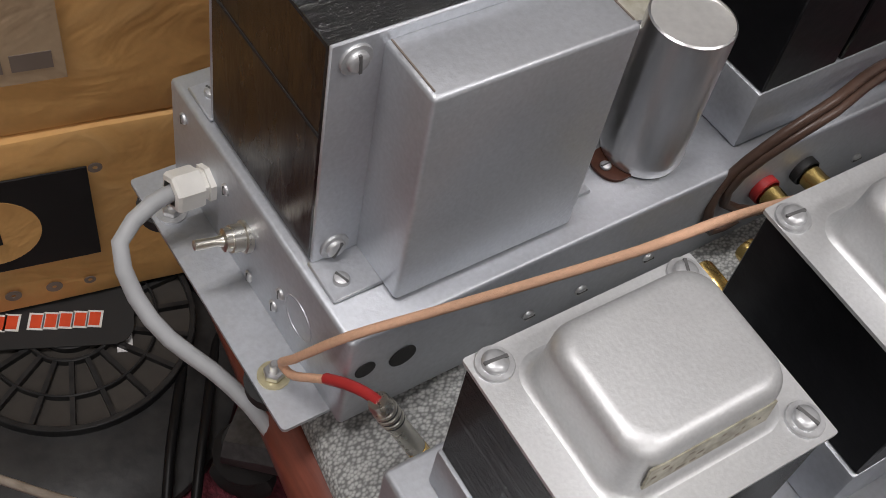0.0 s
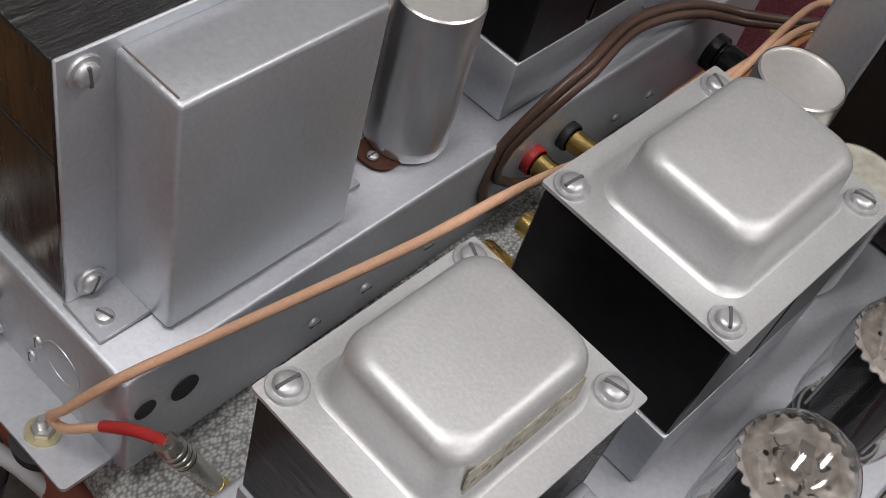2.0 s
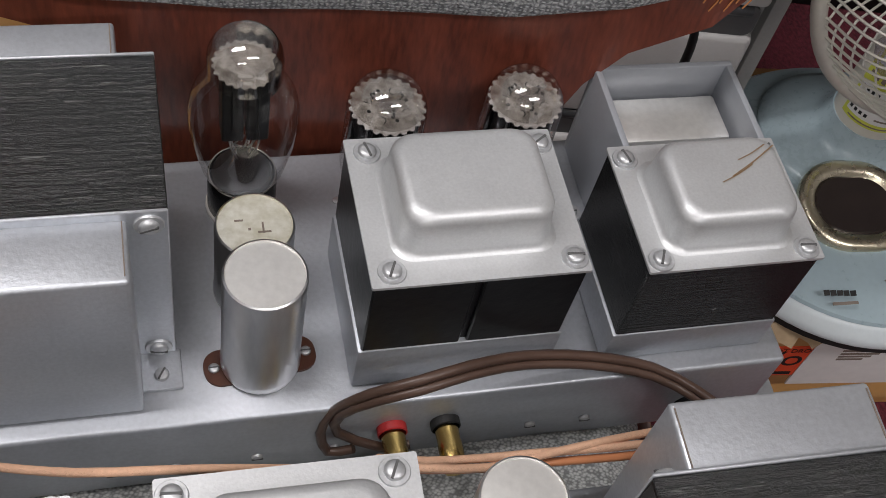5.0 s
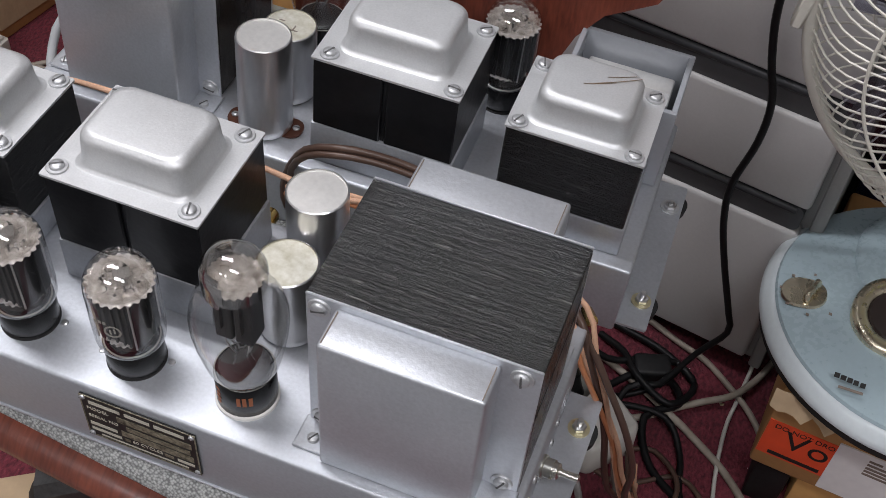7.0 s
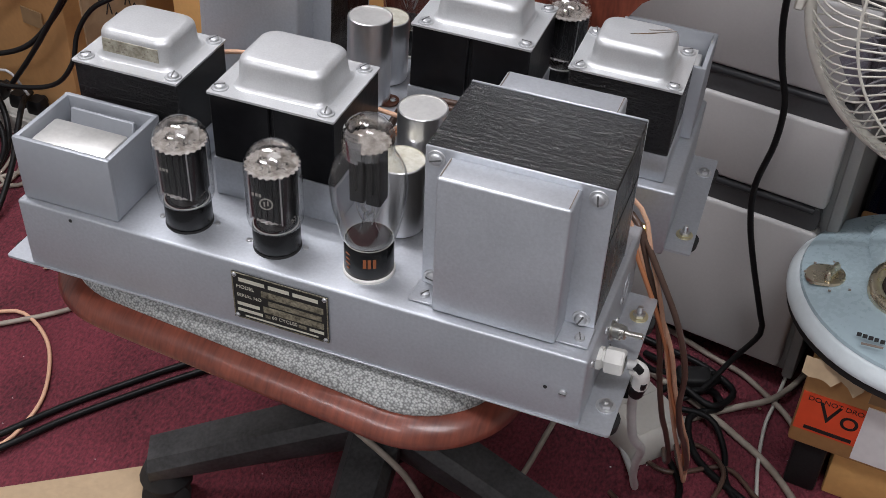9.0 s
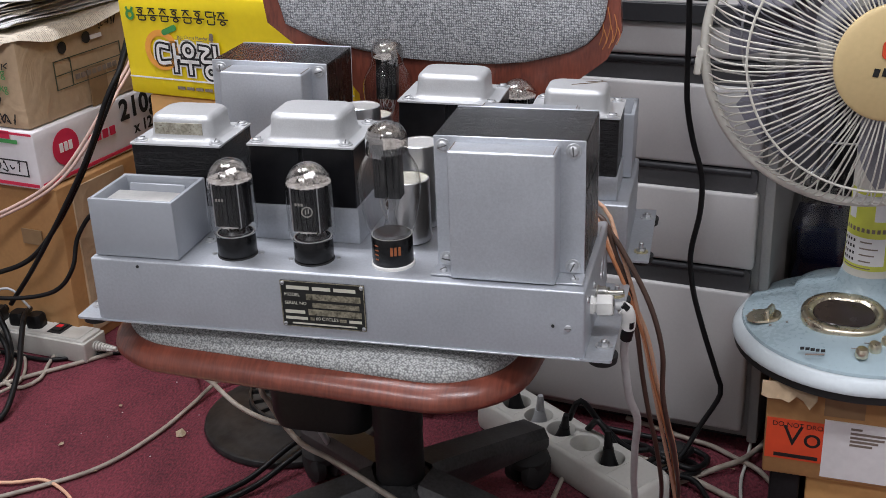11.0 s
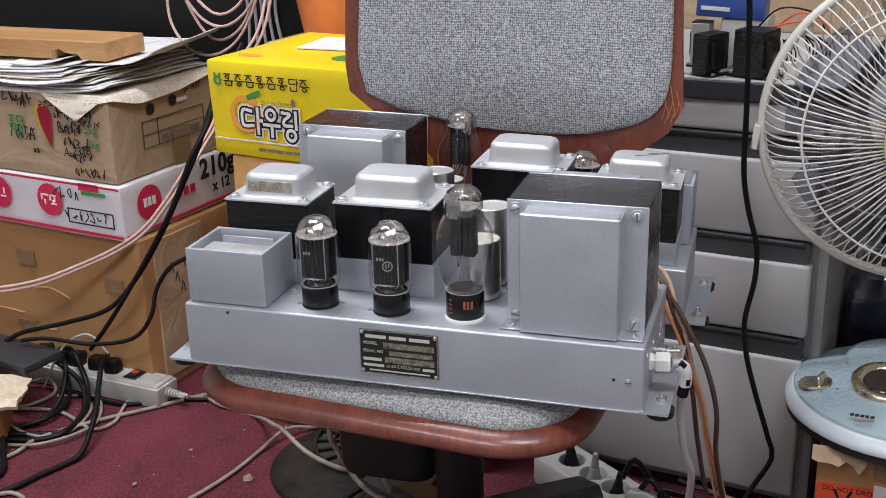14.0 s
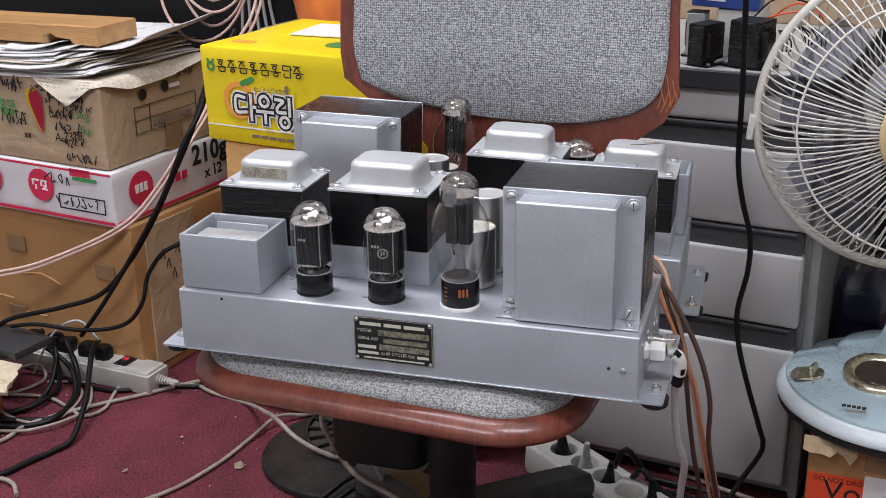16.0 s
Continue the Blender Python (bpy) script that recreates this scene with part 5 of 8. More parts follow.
part("base_panel", lathe([(RB * 0.930, 0.0305), (RB * 0.920, 0.0335), (RB * 0.74, 0.0420), (RB * 0.5, 0.0485), (RB * 0.3, 0.0520), (0, 0.053)], 64, m=BASE), M["fanblue"], fan, "pale blue top panel")
part("neck_skirt", stacked([(0.081, 0.070, 0.064, 0.046), (0.080, 0.069, 0.063, 0.0495), (0.072, 0.062, 0.056, 0.0535), (0.056, 0.052, 0.048, 0.0560), (0.042, 0.041, 0.039, 0.0590), (0.035, 0.035, 0.033, 0.0650), (0.0305, 0.0305, 0.029, 0.080)], 10, m=pose(0.006, 0.062, 0)), M["fanblue"], fan, angle=70)
part("pole", lathe([(0.0302, 0.060), (0.0292, 0.095), (0.0277, 0.20), (0.026, 0.30), (0, 0.30)], 32, m=pose(0.006, 0.062, 0)), M["fanwhite"], fan)
M["limesticker"] = material("lime_yellow_sticker", (0.60, 0.62, 0.09), 0.45)


def wrapped(a0, a1, z0, z1, lift):
    """A patch of paper wrapped round the tapering pole, between two angles and two heights."""
    bm = bmesh.new()
    n = max(2, int(abs(a1 - a0) / 6))
    rows = []
    for z in (z0, z1):
        for r in (0.0292 - (z - 0.095) * 0.0143 + lift, 0.0292 - (z - 0.095) * 0.0143 - 0.0006):
            rows.append([bm.verts.new((0.006 + r * math.cos(radians(a0 + (a1 - a0) * i / n)), 0.062 + r * math.sin(radians(a0 + (a1 - a0) * i / n)), z)) for i in range(n + 1)])
    for qa, qb in ((0, 2), (1, 3), (0, 1), (2, 3)):
        for i in range(n):
            bm.faces.new((rows[qa][i], rows[qa][i + 1], rows[qb][i + 1], rows[qb][i]))
    bmesh.ops.recalc_face_normals(bm, faces=bm.faces[:])
    return bm


AL = 245
lb = part("care_label", wrapped(AL - 62, AL + 58, 0.089, 0.186, 0.0003), M["limesticker"], fan, "lime yellow efficiency sticker on the pole")
part("label_table", wrapped(AL - 56, AL + 48, 0.0955, 0.1290, 0.0006), M["paper"], lb, "white table on the sticker")
part("label_arc", wrapped(AL - 50, AL + 42, 0.150, 0.180, 0.0006), M["paper"], lb)
part("label_arc", wrapped(AL - 26, AL + 18, 0.150, 0.172, 0.0008), M["limesticker"], lb)
for k in range(4):
    z = 0.0990 + 0.0078 * k
    for j in range(4):
        part("label_mark", wrapped(AL - 52 + 9 * j, AL - 47 + 9 * j, z, z + 0.0032, 0.0009), M["blackink"], lb)
    part("label_line", wrapped(AL - 8, AL + 18 + 7 * (k % 3), z + 0.0006, z + 0.0022, 0.0009), M["greyink"], lb)
for j in range(9):
    part("label_mark", wrapped(AL - 54 + 11.5 * j, AL - 47 + 11.5 * j, 0.1355, 0.1405, 0.0006), M["greyink"], lb)
part("label_line", wrapped(AL - 48, AL + 20, 0.0912, 0.0924, 0.0006), M["greyink"], lb)
# oval dial window, timer knob, push buttons
DIAL = pose(-0.024, -0.012, 0.0545, 9, 0, -6)
dial = part("dial_ring", stacked([(0.047, 0.040, 0.039, -0.0060), (0.047, 0.040, 0.039, 0.0010), (0.044, 0.037, 0.036, 0.0038), (0.035, 0.027, 0.0265, 0.0022), (0.0335, 0.0255, 0.025, -0.001)], 12, m=DIAL), M["chrome"], fan, "gold chrome oval dial ring", angle=70)
part("dial_window", stacked([(0.0338, 0.0258, 0.0255, 0.0000), (0.0320, 0.0240, 0.0235, 0.0019)], 12, m=DIAL), material("dark_dial_window", (0.03, 0.022, 0.02), 0.15), dial)
kn = part("timer_knob_plate", stacked([(0.020, 0.017, 0.016, 0.0400), (0.019, 0.016, 0.015, 0.0425)], 8, m=pose(-0.104, -0.003, 0, 0, -9, 0)), M["chrome"], fan, "gold chrome timer knob")
part("knob_tab", stacked([(0.0036, 0.013, 0.0030, 0.000), (0.0028, 0.012, 0.0024, 0.008), (0.0015, 0.010, 0.0014, 0.010)], 5, m=pose(-0.104, -0.003, 0.0425, 0, -9, -20)), M["chrome"], kn)
for k in range(8):
    a = 2 * math.pi * k / 8
    part("dial_mark", box(-0.0014, 0.0014, -0.0014, 0.0014, 0, 0.0004, m=pose(-0.104 + 0.026 * math.cos(a), -0.003 + 0.024 * math.sin(a), 0.0410 + 0.026 * math.cos(a) * 0.10)), M["greyink"], kn)
for k in range(5):
    part("push_button", lathe([(0, 0), (0.0068, 0), (0.0070, 0.003), (0.0066, 0.008), (0.0052, 0.0098), (0, 0.0102)], 24, m=pose(-0.010 + 0.0145 * k, -0.088 + 0.0150 * k, 0.0425, 8, 0, 0)), M["chrome"], fan, "chrome push button")
    part("button_mark", box(-0.004, 0.004, -0.0006, 0.0006, 0, 0.0004, m=pose(-0.016 + 0.0145 * k, -0.078 + 0.0150 * k, 0.0455)), M["greyink"], fan)
for k, w in enumerate((0.0044, 0.0044, 0.0044, 0.0040, 0.0044)):
    part("badge_bar", box(0, w, -0.0022, 0.0022, 0, 0.0005, m=pose(-0.073 + k * 0.0054, -0.083 - 0.0006 * k, 0.0432, 14, -10, -6)), M["blackink"], fan)
part("badge_bar", box(-0.010, 0.010, -0.0012, 0.0012, 0, 0.0005, m=pose(-0.058, -0.093, 0.0422, 14, -8, -6)), M["greyink"], fan)
# head: guards, badge, blades, motor
head = part("motor_housing", lathe([(0, 0.02), (0.050, 0.02), (0.058, 0.03), (0.060, 0.09), (0.050, 0.13), (0.03, 0.15), (0, 0.155)], 40, m=pose(-0.020, -0.045, 0.368, -90, 0, 0)), M["fanwhite"], fan)
FC = Vector((-0.026, -0.042, 0.368))
RG = 0.1665


def guard_wire(profile, a, r):
    return sweep([(FC.x - 0.2 * y + q * math.cos(a), FC.y + y, FC.z + q * math.sin(a)) for q, y in profile], r, 5, 0.02)


def hoop(q, y, r, seg=72, cross=8):
    bm = bmesh.new()
    rings = []
    for k in range(seg):
        a = 2 * math.pi * k / seg
        rings.append([bm.verts.new((FC.x - 0.2 * y + (q + r * math.cos(b)) * math.cos(a), FC.y + y + r * math.sin(b), FC.z + (q + r * math.cos(b)) * math.sin(a))) for b in (2 * math.pi * i / cross for i in range(cross))])
    for k in range(seg):
        a, b = rings[k], rings[(k + 1) % seg]
        for i in range(cross):
            bm.faces.new((a[i], a[(i + 1) % cross], b[(i + 1) % cross], b[i]))
    bmesh.ops.recalc_face_normals(bm, faces=bm.faces[:])
    return bm


front = [(0.046, -0.066), (0.080, -0.066), (0.118, -0.060), (0.146, -0.048), (0.158, -0.032), (0.163, -0.012), (0.1655, 0.0)]
rear = [(0.055, 0.062), (0.10, 0.058), (0.140, 0.046), (0.158, 0.024), (0.1655, 0.002)]
w0 = None
for k in range(104):
    a = 2 * math.pi * (k + 0.13 * math.sin(k * 2.3)) / 104
    part("front_guard_wire", guard_wire(front, a, 0.00095), M["fanwhite"], fan)
for k in range(72):
    a = 2 * math.pi * k / 72
    pr = [(q, y) for q, y in rear]
    bm = sweep([(FC.x - 0.2 * y + q * math.cos(a + 0.55 * (0.1655 - q) / 0.11), FC.y + y, FC.z + q * math.sin(a + 0.55 * (0.1655 - q) / 0.11)) for q, y in pr], 0.0009, 5, 0.02)
    part("rear_guard_wire", bm, M["fanwhite"], fan)
part("guard_rim", hoop(RG, 0.0, 0.0052, 96, 10), M["fanwhite"], fan, "thick white guard rim")
part("guard_hoop", hoop(0.135, -0.0545, 0.0013), M["fanwhite"], fan)
part("guard_hoop", hoop(0.120, 0.053, 0.0013), M["fanwhite"], fan)
part("rim_clip", box(-0.004, 0.004, -0.008, 0.012, -0.012, 0.016, 0.0015, 1, m=pose(FC.x - RG - 0.0055, FC.y, FC.z - 0.020, 0, 6, 0)), M["fanwhite"], fan)
part("hub_badge", lathe([(0, -0.008), (0.056, -0.008), (0.0575, -0.004), (0.0575, 0.001), (0.054, 0.0035), (0, 0.0040)], 48, m=pose(FC.x + 0.013, FC.y - 0.066, FC.z, 90, 0, 11)), M["fanhub"], fan, "cream yellow round hub badge")
part("badge_mark", stacked([(0.014, 0.009, 0.005, 0), (0.014, 0.009, 0.005, 0.0006)], 5, m=pose(FC.x + 0.013, FC.y - 0.0706, FC.z + 0.014, 90, 0, 11)), M["redsticker"], fan)
part("badge_mark", stacked([(0.006, 0.004, 0.002, 0), (0.006, 0.004, 0.002, 0.0006)], 5, m=pose(FC.x + 0.015, FC.y - 0.0710, FC.z + 0.015, 90, 0, 11)), M["fanhub"], fan)
for k in range(5):
    part("badge_bar", box(-0.0028, 0.0028, -0.0006, 0, -0.0040, 0.0040, m=pose(FC.x - 0.004 + 0.0085 * k, FC.y - 0.0702 + 0.0017 * (k - 2), FC.z - 0.008, 0, 12, 11)), M["blackink"], fan)
for k in range(5):
    bm = bmesh.new()
    g = []
    for i in range(9):
        q = 0.038 + 0.105 * i / 8
        row = []
        for j in range(7):
            s = (j / 6 - 0.5)
            a = 2 * math.pi * k / 5 + s * (0.95 + 0.15 * math.sin(math.pi * i / 8)) + 0.25 * i / 8
            row.append(bm.verts.new((FC.x + q * math.cos(a), FC.y - 0.012 + 0.030 * s, FC.z + q * math.sin(a))))
        g.append(row)
    for i in range(8):
        for j in range(6):
            bm.faces.new((g[i][j], g[i][j + 1], g[i + 1][j + 1], g[i + 1][j]))
    part("blade", bm, M["fanblade"], fan, "smoky translucent blade", angle=80)
part("spinner", lathe([(0, -0.030), (0.030, -0.026), (0.040, -0.012), (0.040, 0.020), (0, 0.022)], 32, m=pose(FC.x, FC.y, FC.z, -90, 0, 0)), M["fanblade"], fan)

# boxes under the fan
vb = thing("shipping_box", pose(0.589, 0.368, 0.0725, 0, 0, -5), "battered cardboard shipping box with an orange warning sticker", "box")
part("carton", box(0, 0.27, 0, 0.27, 0, 0.1205, 0.004), M["carton"], vb)
part("barcode_label", box(0.185, 0.262, 0.005, 0.062, 0.1206, 0.1211), M["paper"], vb, "white barcode label")
rnd = random.Random(2)
x = 0.192
while x < 0.250:
    w = rnd.choice((0.0008, 0.0014, 0.0022))
    part("barcode_bar", box(x, x + w, 0.016, 0.050, 0.1211, 0.1214), M["blackink"], vb)
    x += w + rnd.choice((0.0010, 0.0018))
bm = bmesh.new()
flap = []
for i in range(9):
    row = []
    for j in range(6):
        u, v = i / 8, j / 5
        row.append(bm.verts.new((-0.006 + 0.060 * u, -0.004 - 0.016 * v * (0.6 + 0.5 * noise.noise(Vector((u * 9, 2, 0)))) + 0.002 * noise.noise(Vector((u * 7, v * 7, 4))), 0.1225 - 0.020 * v * (0.7 + 0.9 * abs(noise.noise(Vector((u * 11, 5, 0))))) + 0.003 * noise.noise(Vector((u * 9, v * 9, 1))))))
    flap.append(row)
for i in range(8):
    for j in range(5):
        bm.faces.new((flap[i][j], flap[i + 1][j], flap[i + 1][j + 1], flap[i][j + 1]))
bm.normal_update()
bmesh.ops.solidify(bm, geom=bm.faces[:], thickness=0.0015)
part("torn_flap", bm, M["cartonlight"], vb, "torn paper flap", angle=60)
part("tape", box(0.062, 0.105, -0.0008, 0.0005, 0.085, 0.1205), M["tape"], vb)
st = part("warning_sticker", box(0.002, 0.090, -0.0009, 0.0005, 0.022, 0.074), M["redsticker"], vb, "orange-red warning sticker")
lettering("sticker_word", "Vor", 0.037, pose(0.020, -0.0012, 0.034, 90, 0, 0), M["blackink"], vb)
lettering("sticker_line", "DO NOT DROP", 0.0085, pose(0.008, -0.0012, 0.0630, 90, 0, 0), M["blackink"], vb)
part("print_bar", box(0.012, 0.060, -0.0014, -0.0008, 0.0250, 0.0295), M["blackink"], vb)
ad = part("address_sheet", box(0.064, 0.230, -0.0016, 0.0005, 0.006, 0.080), M["paper"], vb, "white address sheet")
for k, (a, b, z) in enumerate(((0.092, 0.104, 0.0715), (0.092, 0.140, 0.066), (0.092, 0.128, 0.0608), (0.092, 0.122, 0.0560), (0.092, 0.116, 0.0512), (0.165, 0.195, 0.040), (0.165, 0.205, 0.034), (0.165, 0.198, 0.028))):
    part("address_bar", box(a, b, -0.0020, -0.0014, z, z + 0.0028), M["greyink"], ad)
part("paper_strip", box(0.140, 0.172, -0.0010, 0.0005, 0.080, 0.1205), M["paper"], vb)
lo = thing("low_carton", pose(0.639, 0.368, 0, 0, 0, -5), "yellow-brown carton standing on the carpet", "box")
part("carton", box(0, 0.22, 0.01, 0.25, 0, 0.0720, 0.003), M["cartontan"], lo)
bk = thing("black_case", pose(0.599, 0.375, 0, 0, 0, -5), "small black plastic case under the shipping box", "case")
part("shell", box(0, 0.034, 0, 0.2, 0, 0.0720, 0.004), M["chairblack"], bk)

# blue bag and clear bag between cabinet and fan
bg = thing("plastic_bag", pose(0.654, 0.730, 0), "knotted clear plastic bag holding a dark blue packet", "bag")
bm = box(-0.034, 0.034, -0.060, 0.060, 0.004, 0.253, 0.008, 2)
bmesh.ops.subdivide_edges(bm, edges=[e for e in bm.edges if e.calc_length() > 0.05], cuts=7, use_grid_fill=True)
for v in bm.verts:
    v.co += Vector((noise.noise(v.co * 26), noise.noise(v.co * 26 + Vector((7, 0, 0))), 0.4 * noise.noise(v.co * 22 + Vector((0, 5, 0))))) * 0.007
    v.co.z = max(v.co.z, 0.003)
part("packet", bm, M["bluebag"], bg, "dark blue packet inside the bag")
W = 0.034 + 0.014
bm = stacked([(W - 0.004, 0.066, 0.03, 0.002), (W, 0.070, 0.035, 0.02), (W, 0.070, 0.035, 0.10), (W, 0.070, 0.035, 0.18), (W, 0.070, 0.03, 0.253), (W, 0.066, 0.03, 0.269), (W - 0.010, 0.060, 0.03, 0.291), (W * 0.6, 0.040, 0.02, 0.309), (0.022, 0.018, 0.012, 0.274), (0.009, 0.009, 0.006, 0.287), (0.014, 0.010, 0.006, 0.299), (0.018, 0.008, 0.005, 0.309)], 10)
for v in bm.verts:
    f = 1.0 if 0.02 < v.co.z < 0.269 else 0.2
    v.co += Vector((noise.noise(v.co * 38), noise.noise(v.co * 38 + Vector((9, 0, 0))), 0.5 * noise.noise(v.co * 30))) * 0.012 * f
part("clear_bag", bm, M["clearbag"], bg, "crumpled clear plastic with a knotted neck")
dk = thing("dark_loudspeaker", pose(0.775, 0.815, 0, 0, 0, -10.8), "large black loudspeaker cabinet behind the fan", "loudspeaker")
part("cabinet", box(-0.12, 0.55, 0.10, 0.45, 0, 0.95, 0.004), M["darkwall"], dk)
part("grille", box(-0.10, 0.53, 0.092, 0.10, 0.04, 0.91, 0.003), M["spool"], dk)


# ---- stacked boxes ----
TURN = -11.0


def tall_carton(name, x, y, z, w, d, h, mat, label, seam=True):
    t = thing(name, pose(x, y, z, 0, 0, TURN), label, "box", "stacked cartons")
    bm = box(0, w, 0, d, 0, h, 0.004, 2)
    bmesh.ops.subdivide_edges(bm, edges=[e for e in bm.edges if e.calc_length() > 0.05], cuts=6, use_grid_fill=True)
    for v in bm.verts:
        v.co += Vector((noise.noise(v.co * 9 + Vector((x, y, z))), noise.noise(v.co * 9 + Vector((y, z, x))), 0)) * 0.003
    part("carton", bm, mat, t)
    rnd = random.Random(int(1000 * (x + 2 * z)) + 77)
    if seam and mat is M["carton"]:
        for k in range(3):
            zz, x0 = rnd.uniform(0.15, 0.9) * h, rnd.uniform(0.0, 0.5) * w
            x1 = x0 + rnd.uniform(0.15, 0.45) * w
            part("crease", sweep([(x0, -0.0032, zz), ((x0 + x1) / 2, -0.0036, zz + rnd.uniform(-0.008, 0.008)), (x1, -0.0032, zz + rnd.uniform(-0.012, 0.012))], 0.0016, 5, 0.02, flat=0.5), mat, t)
    return t


# under the yellow box
hp = tall_carton("logo_carton", -0.268, 0.598, 0.0295, 0.42, 0.34, 0.1945, M["cartontan"], "brown carton with a black logo square, resting on a spool")
part("logo_square", box(0.150, 0.289, -0.0046, -0.0030, 0.061, 0.162, 0.0004, 1), M["blackink"], hp, "black printed logo square")
part("logo_disc", lathe([(0, 0), (0.036, 0), (0.036, 0.0005), (0, 0.0005)], 40, m=pose(0.2157, -0.0046, 0.108, 90, 0, 0)), M["cartontan"], hp)
for x in (0.208, 0.219):
    part("logo_bar", box(x, x + 0.0045, -0.0057, -0.0050, 0.095, 0.121), M["blackink"], hp)
for x, z, r in ((0.2945, 0.1595, 0.0050), (0.2203, 0.0275, 0.0062), (0.2506, 0.0285, 0.0062), (0.2773, 0.0280, 0.0045)):
    part("print_mark", lathe([(0.0018, 0), (r, 0), (r, 0.0004), (0.0018, 0.0004)], 18, close=True, m=pose(x, -0.0040, z, 90, 0, 0)), M["greyink"], hp)
tn = tall_carton("tan_carton", -0.257, 0.600, 0.2250, 0.42, 0.33, 0.2065, M["cartontan"], "tan cardboard carton between two other boxes")
part("tape", box(0.08, 0.277, -0.0042, -0.0020, 0.051, 0.125), M["cartonlight"], tn, "pale packing tape")
for a, b, z in ((0.175, 0.205, 0.062), (0.215, 0.24, 0.062), (0.245, 0.27, 0.062)):
    part("print_bar", box(a, b, -0.0048, -0.0040, z, z + 0.014), M["greyink"], tn)

yb = tall_carton("mandarin_box", -0.285, 0.602, 0.4325, 0.36, 0.26, 0.139, M["yellowbox"], "bright yellow printed fruit box on a tan carton")
ybf = -0.0036


def flat_bar(parent, name, x0, x1, z0, z1, mat, y=ybf, thick=0.0006):
    return part(name, box(x0, x1, y - thick, y + 0.0002, z0, z1), M[mat], parent)


def glyph_blocks(parent, x, z, n, w, h, gap, mat, y=ybf, bold=0.22):
    """A row of unreadable block letters: bars of the letters' size."""
    rnd = random.Random(int(x * 1000) + n)
    for k in range(n):
        x0 = x + k * (w + gap)
        for a, b, c, d in ((0, 1, 0.84, 1), (0, bold, 0.40, 1), (0.62, 0.62 + bold, 0.30, 1), (0, 1, 0.46, 0.60), (0.15, 0.95, 0, 0.16), (0.40, 0.40 + bold, 0.0, 0.46)):
            if rnd.random() < 0.75:
                part("print_bar", box(x0 + a * w, x0 + min(b, 1.05) * w, y - 0.0006, y + 0.0002, z + c * h, z + d * h), M[mat], parent)


def syllables(parent, x, z, n, w, h, gap, mat, y, r):
    """A row of unreadable square letters: thin strokes and small rings of the letters' size."""
    rnd = random.Random(n * 7 + 1)
    for k in range(n):
        x0 = x + k * (w + gap)
        q = lambda pts: part("print_stroke", ribbon([(x0 + a * w, y, z + b * h) for a, b in pts], r, (0, -1, 0)), M[mat], parent)
        kind = (k + rnd.randrange(2)) % 3
        q([(0.05, 0.98), (0.70, 0.98)])
        if kind == 0:
            q([(0.38 + 0.20 * math.cos(i * math.pi / 5), 0.72 + 0.14 * math.sin(i * math.pi / 5)) for i in range(11)])
            q([(0.0, 0.38), (1.0, 0.38)])
            q([(0.5, 0.38), (0.5, 0.55)])
        elif kind == 1:
            q([(0.10, 0.98), (0.10, 0.60), (0.70, 0.60)])
            q([(0.88, 1.0), (0.88, 0.42)])
            q([(0.88, 0.72), (1.02, 0.72)])
        else:
            q([(0.38, 0.98), (0.10, 0.58)])
            q([(0.38, 0.92), (0.66, 0.58)])
            q([(0.0, 0.42), (1.0, 0.42)])
        q([(0.50 + 0.24 * math.cos(i * math.pi / 5), 0.15 + 0.14 * math.sin(i * math.pi / 5)) for i in range(11)] if k % 2 else [(0.20, 0.30), (0.20, 0.02), (0.85, 0.02), (0.85, 0.30)])


syllables(yb, 0.0315, 0.1045, 8, 0.0158, 0.0165, 0.0030, "blackink", ybf - 0.0002, 0.0009)
part("crest", lathe([(0.0035, 0), (0.0070, 0), (0.0070, 0.0006), (0.0035, 0.0006)], 24, close=True, m=pose(0.0195, ybf, 0.1105, 90, 0, 0)), M["greenink"], yb, "green cooperative crest")
for s in (-1, 1):
    part("crest_stem", box(-0.0016, 0.0016, -0.0006, 0.0002, 0.0, 0.0060, m=pose(0.0195 + s * 0.0032, ybf, 0.1155, 0, s * 20, 0)), M["greenink"], yb)
part("orange_ring", lathe([(0.0190, 0), (0.0275, 0), (0.0275, 0.0006), (0.0190, 0.0006)], 40, close=True, m=pose(0.066, ybf, 0.065, 90, 0, 0)), M["orangeink"], yb, "printed orange ring")
part("printed_leaf", stacked([(0.013, 0.0040, 0.0038, 0), (0.013, 0.0040, 0.0038, 0.0006)], 6, m=pose(0.082, ybf - 0.0002, 0.0930, 90, -22, 0)), M["greenink"], yb, "printed green leaf")
lettering("print_line", "Jeju Citrus Mandarin", 0.0066, pose(0.094, ybf - 0.0006, 0.0815, 90, 0, 0), M["greyink"], yb)
flat_bar(yb, "print_rule", 0.092, 0.152, 0.0805, 0.0810, "greyink")
part("printed_figure", stacked([(0.0030, 0.0055, 0.0028, 0), (0.0030, 0.0055, 0.0028, 0.0005)], 5, m=pose(0.1495, ybf, 0.0870, 90, 0, 0)), M["greyink"], yb)
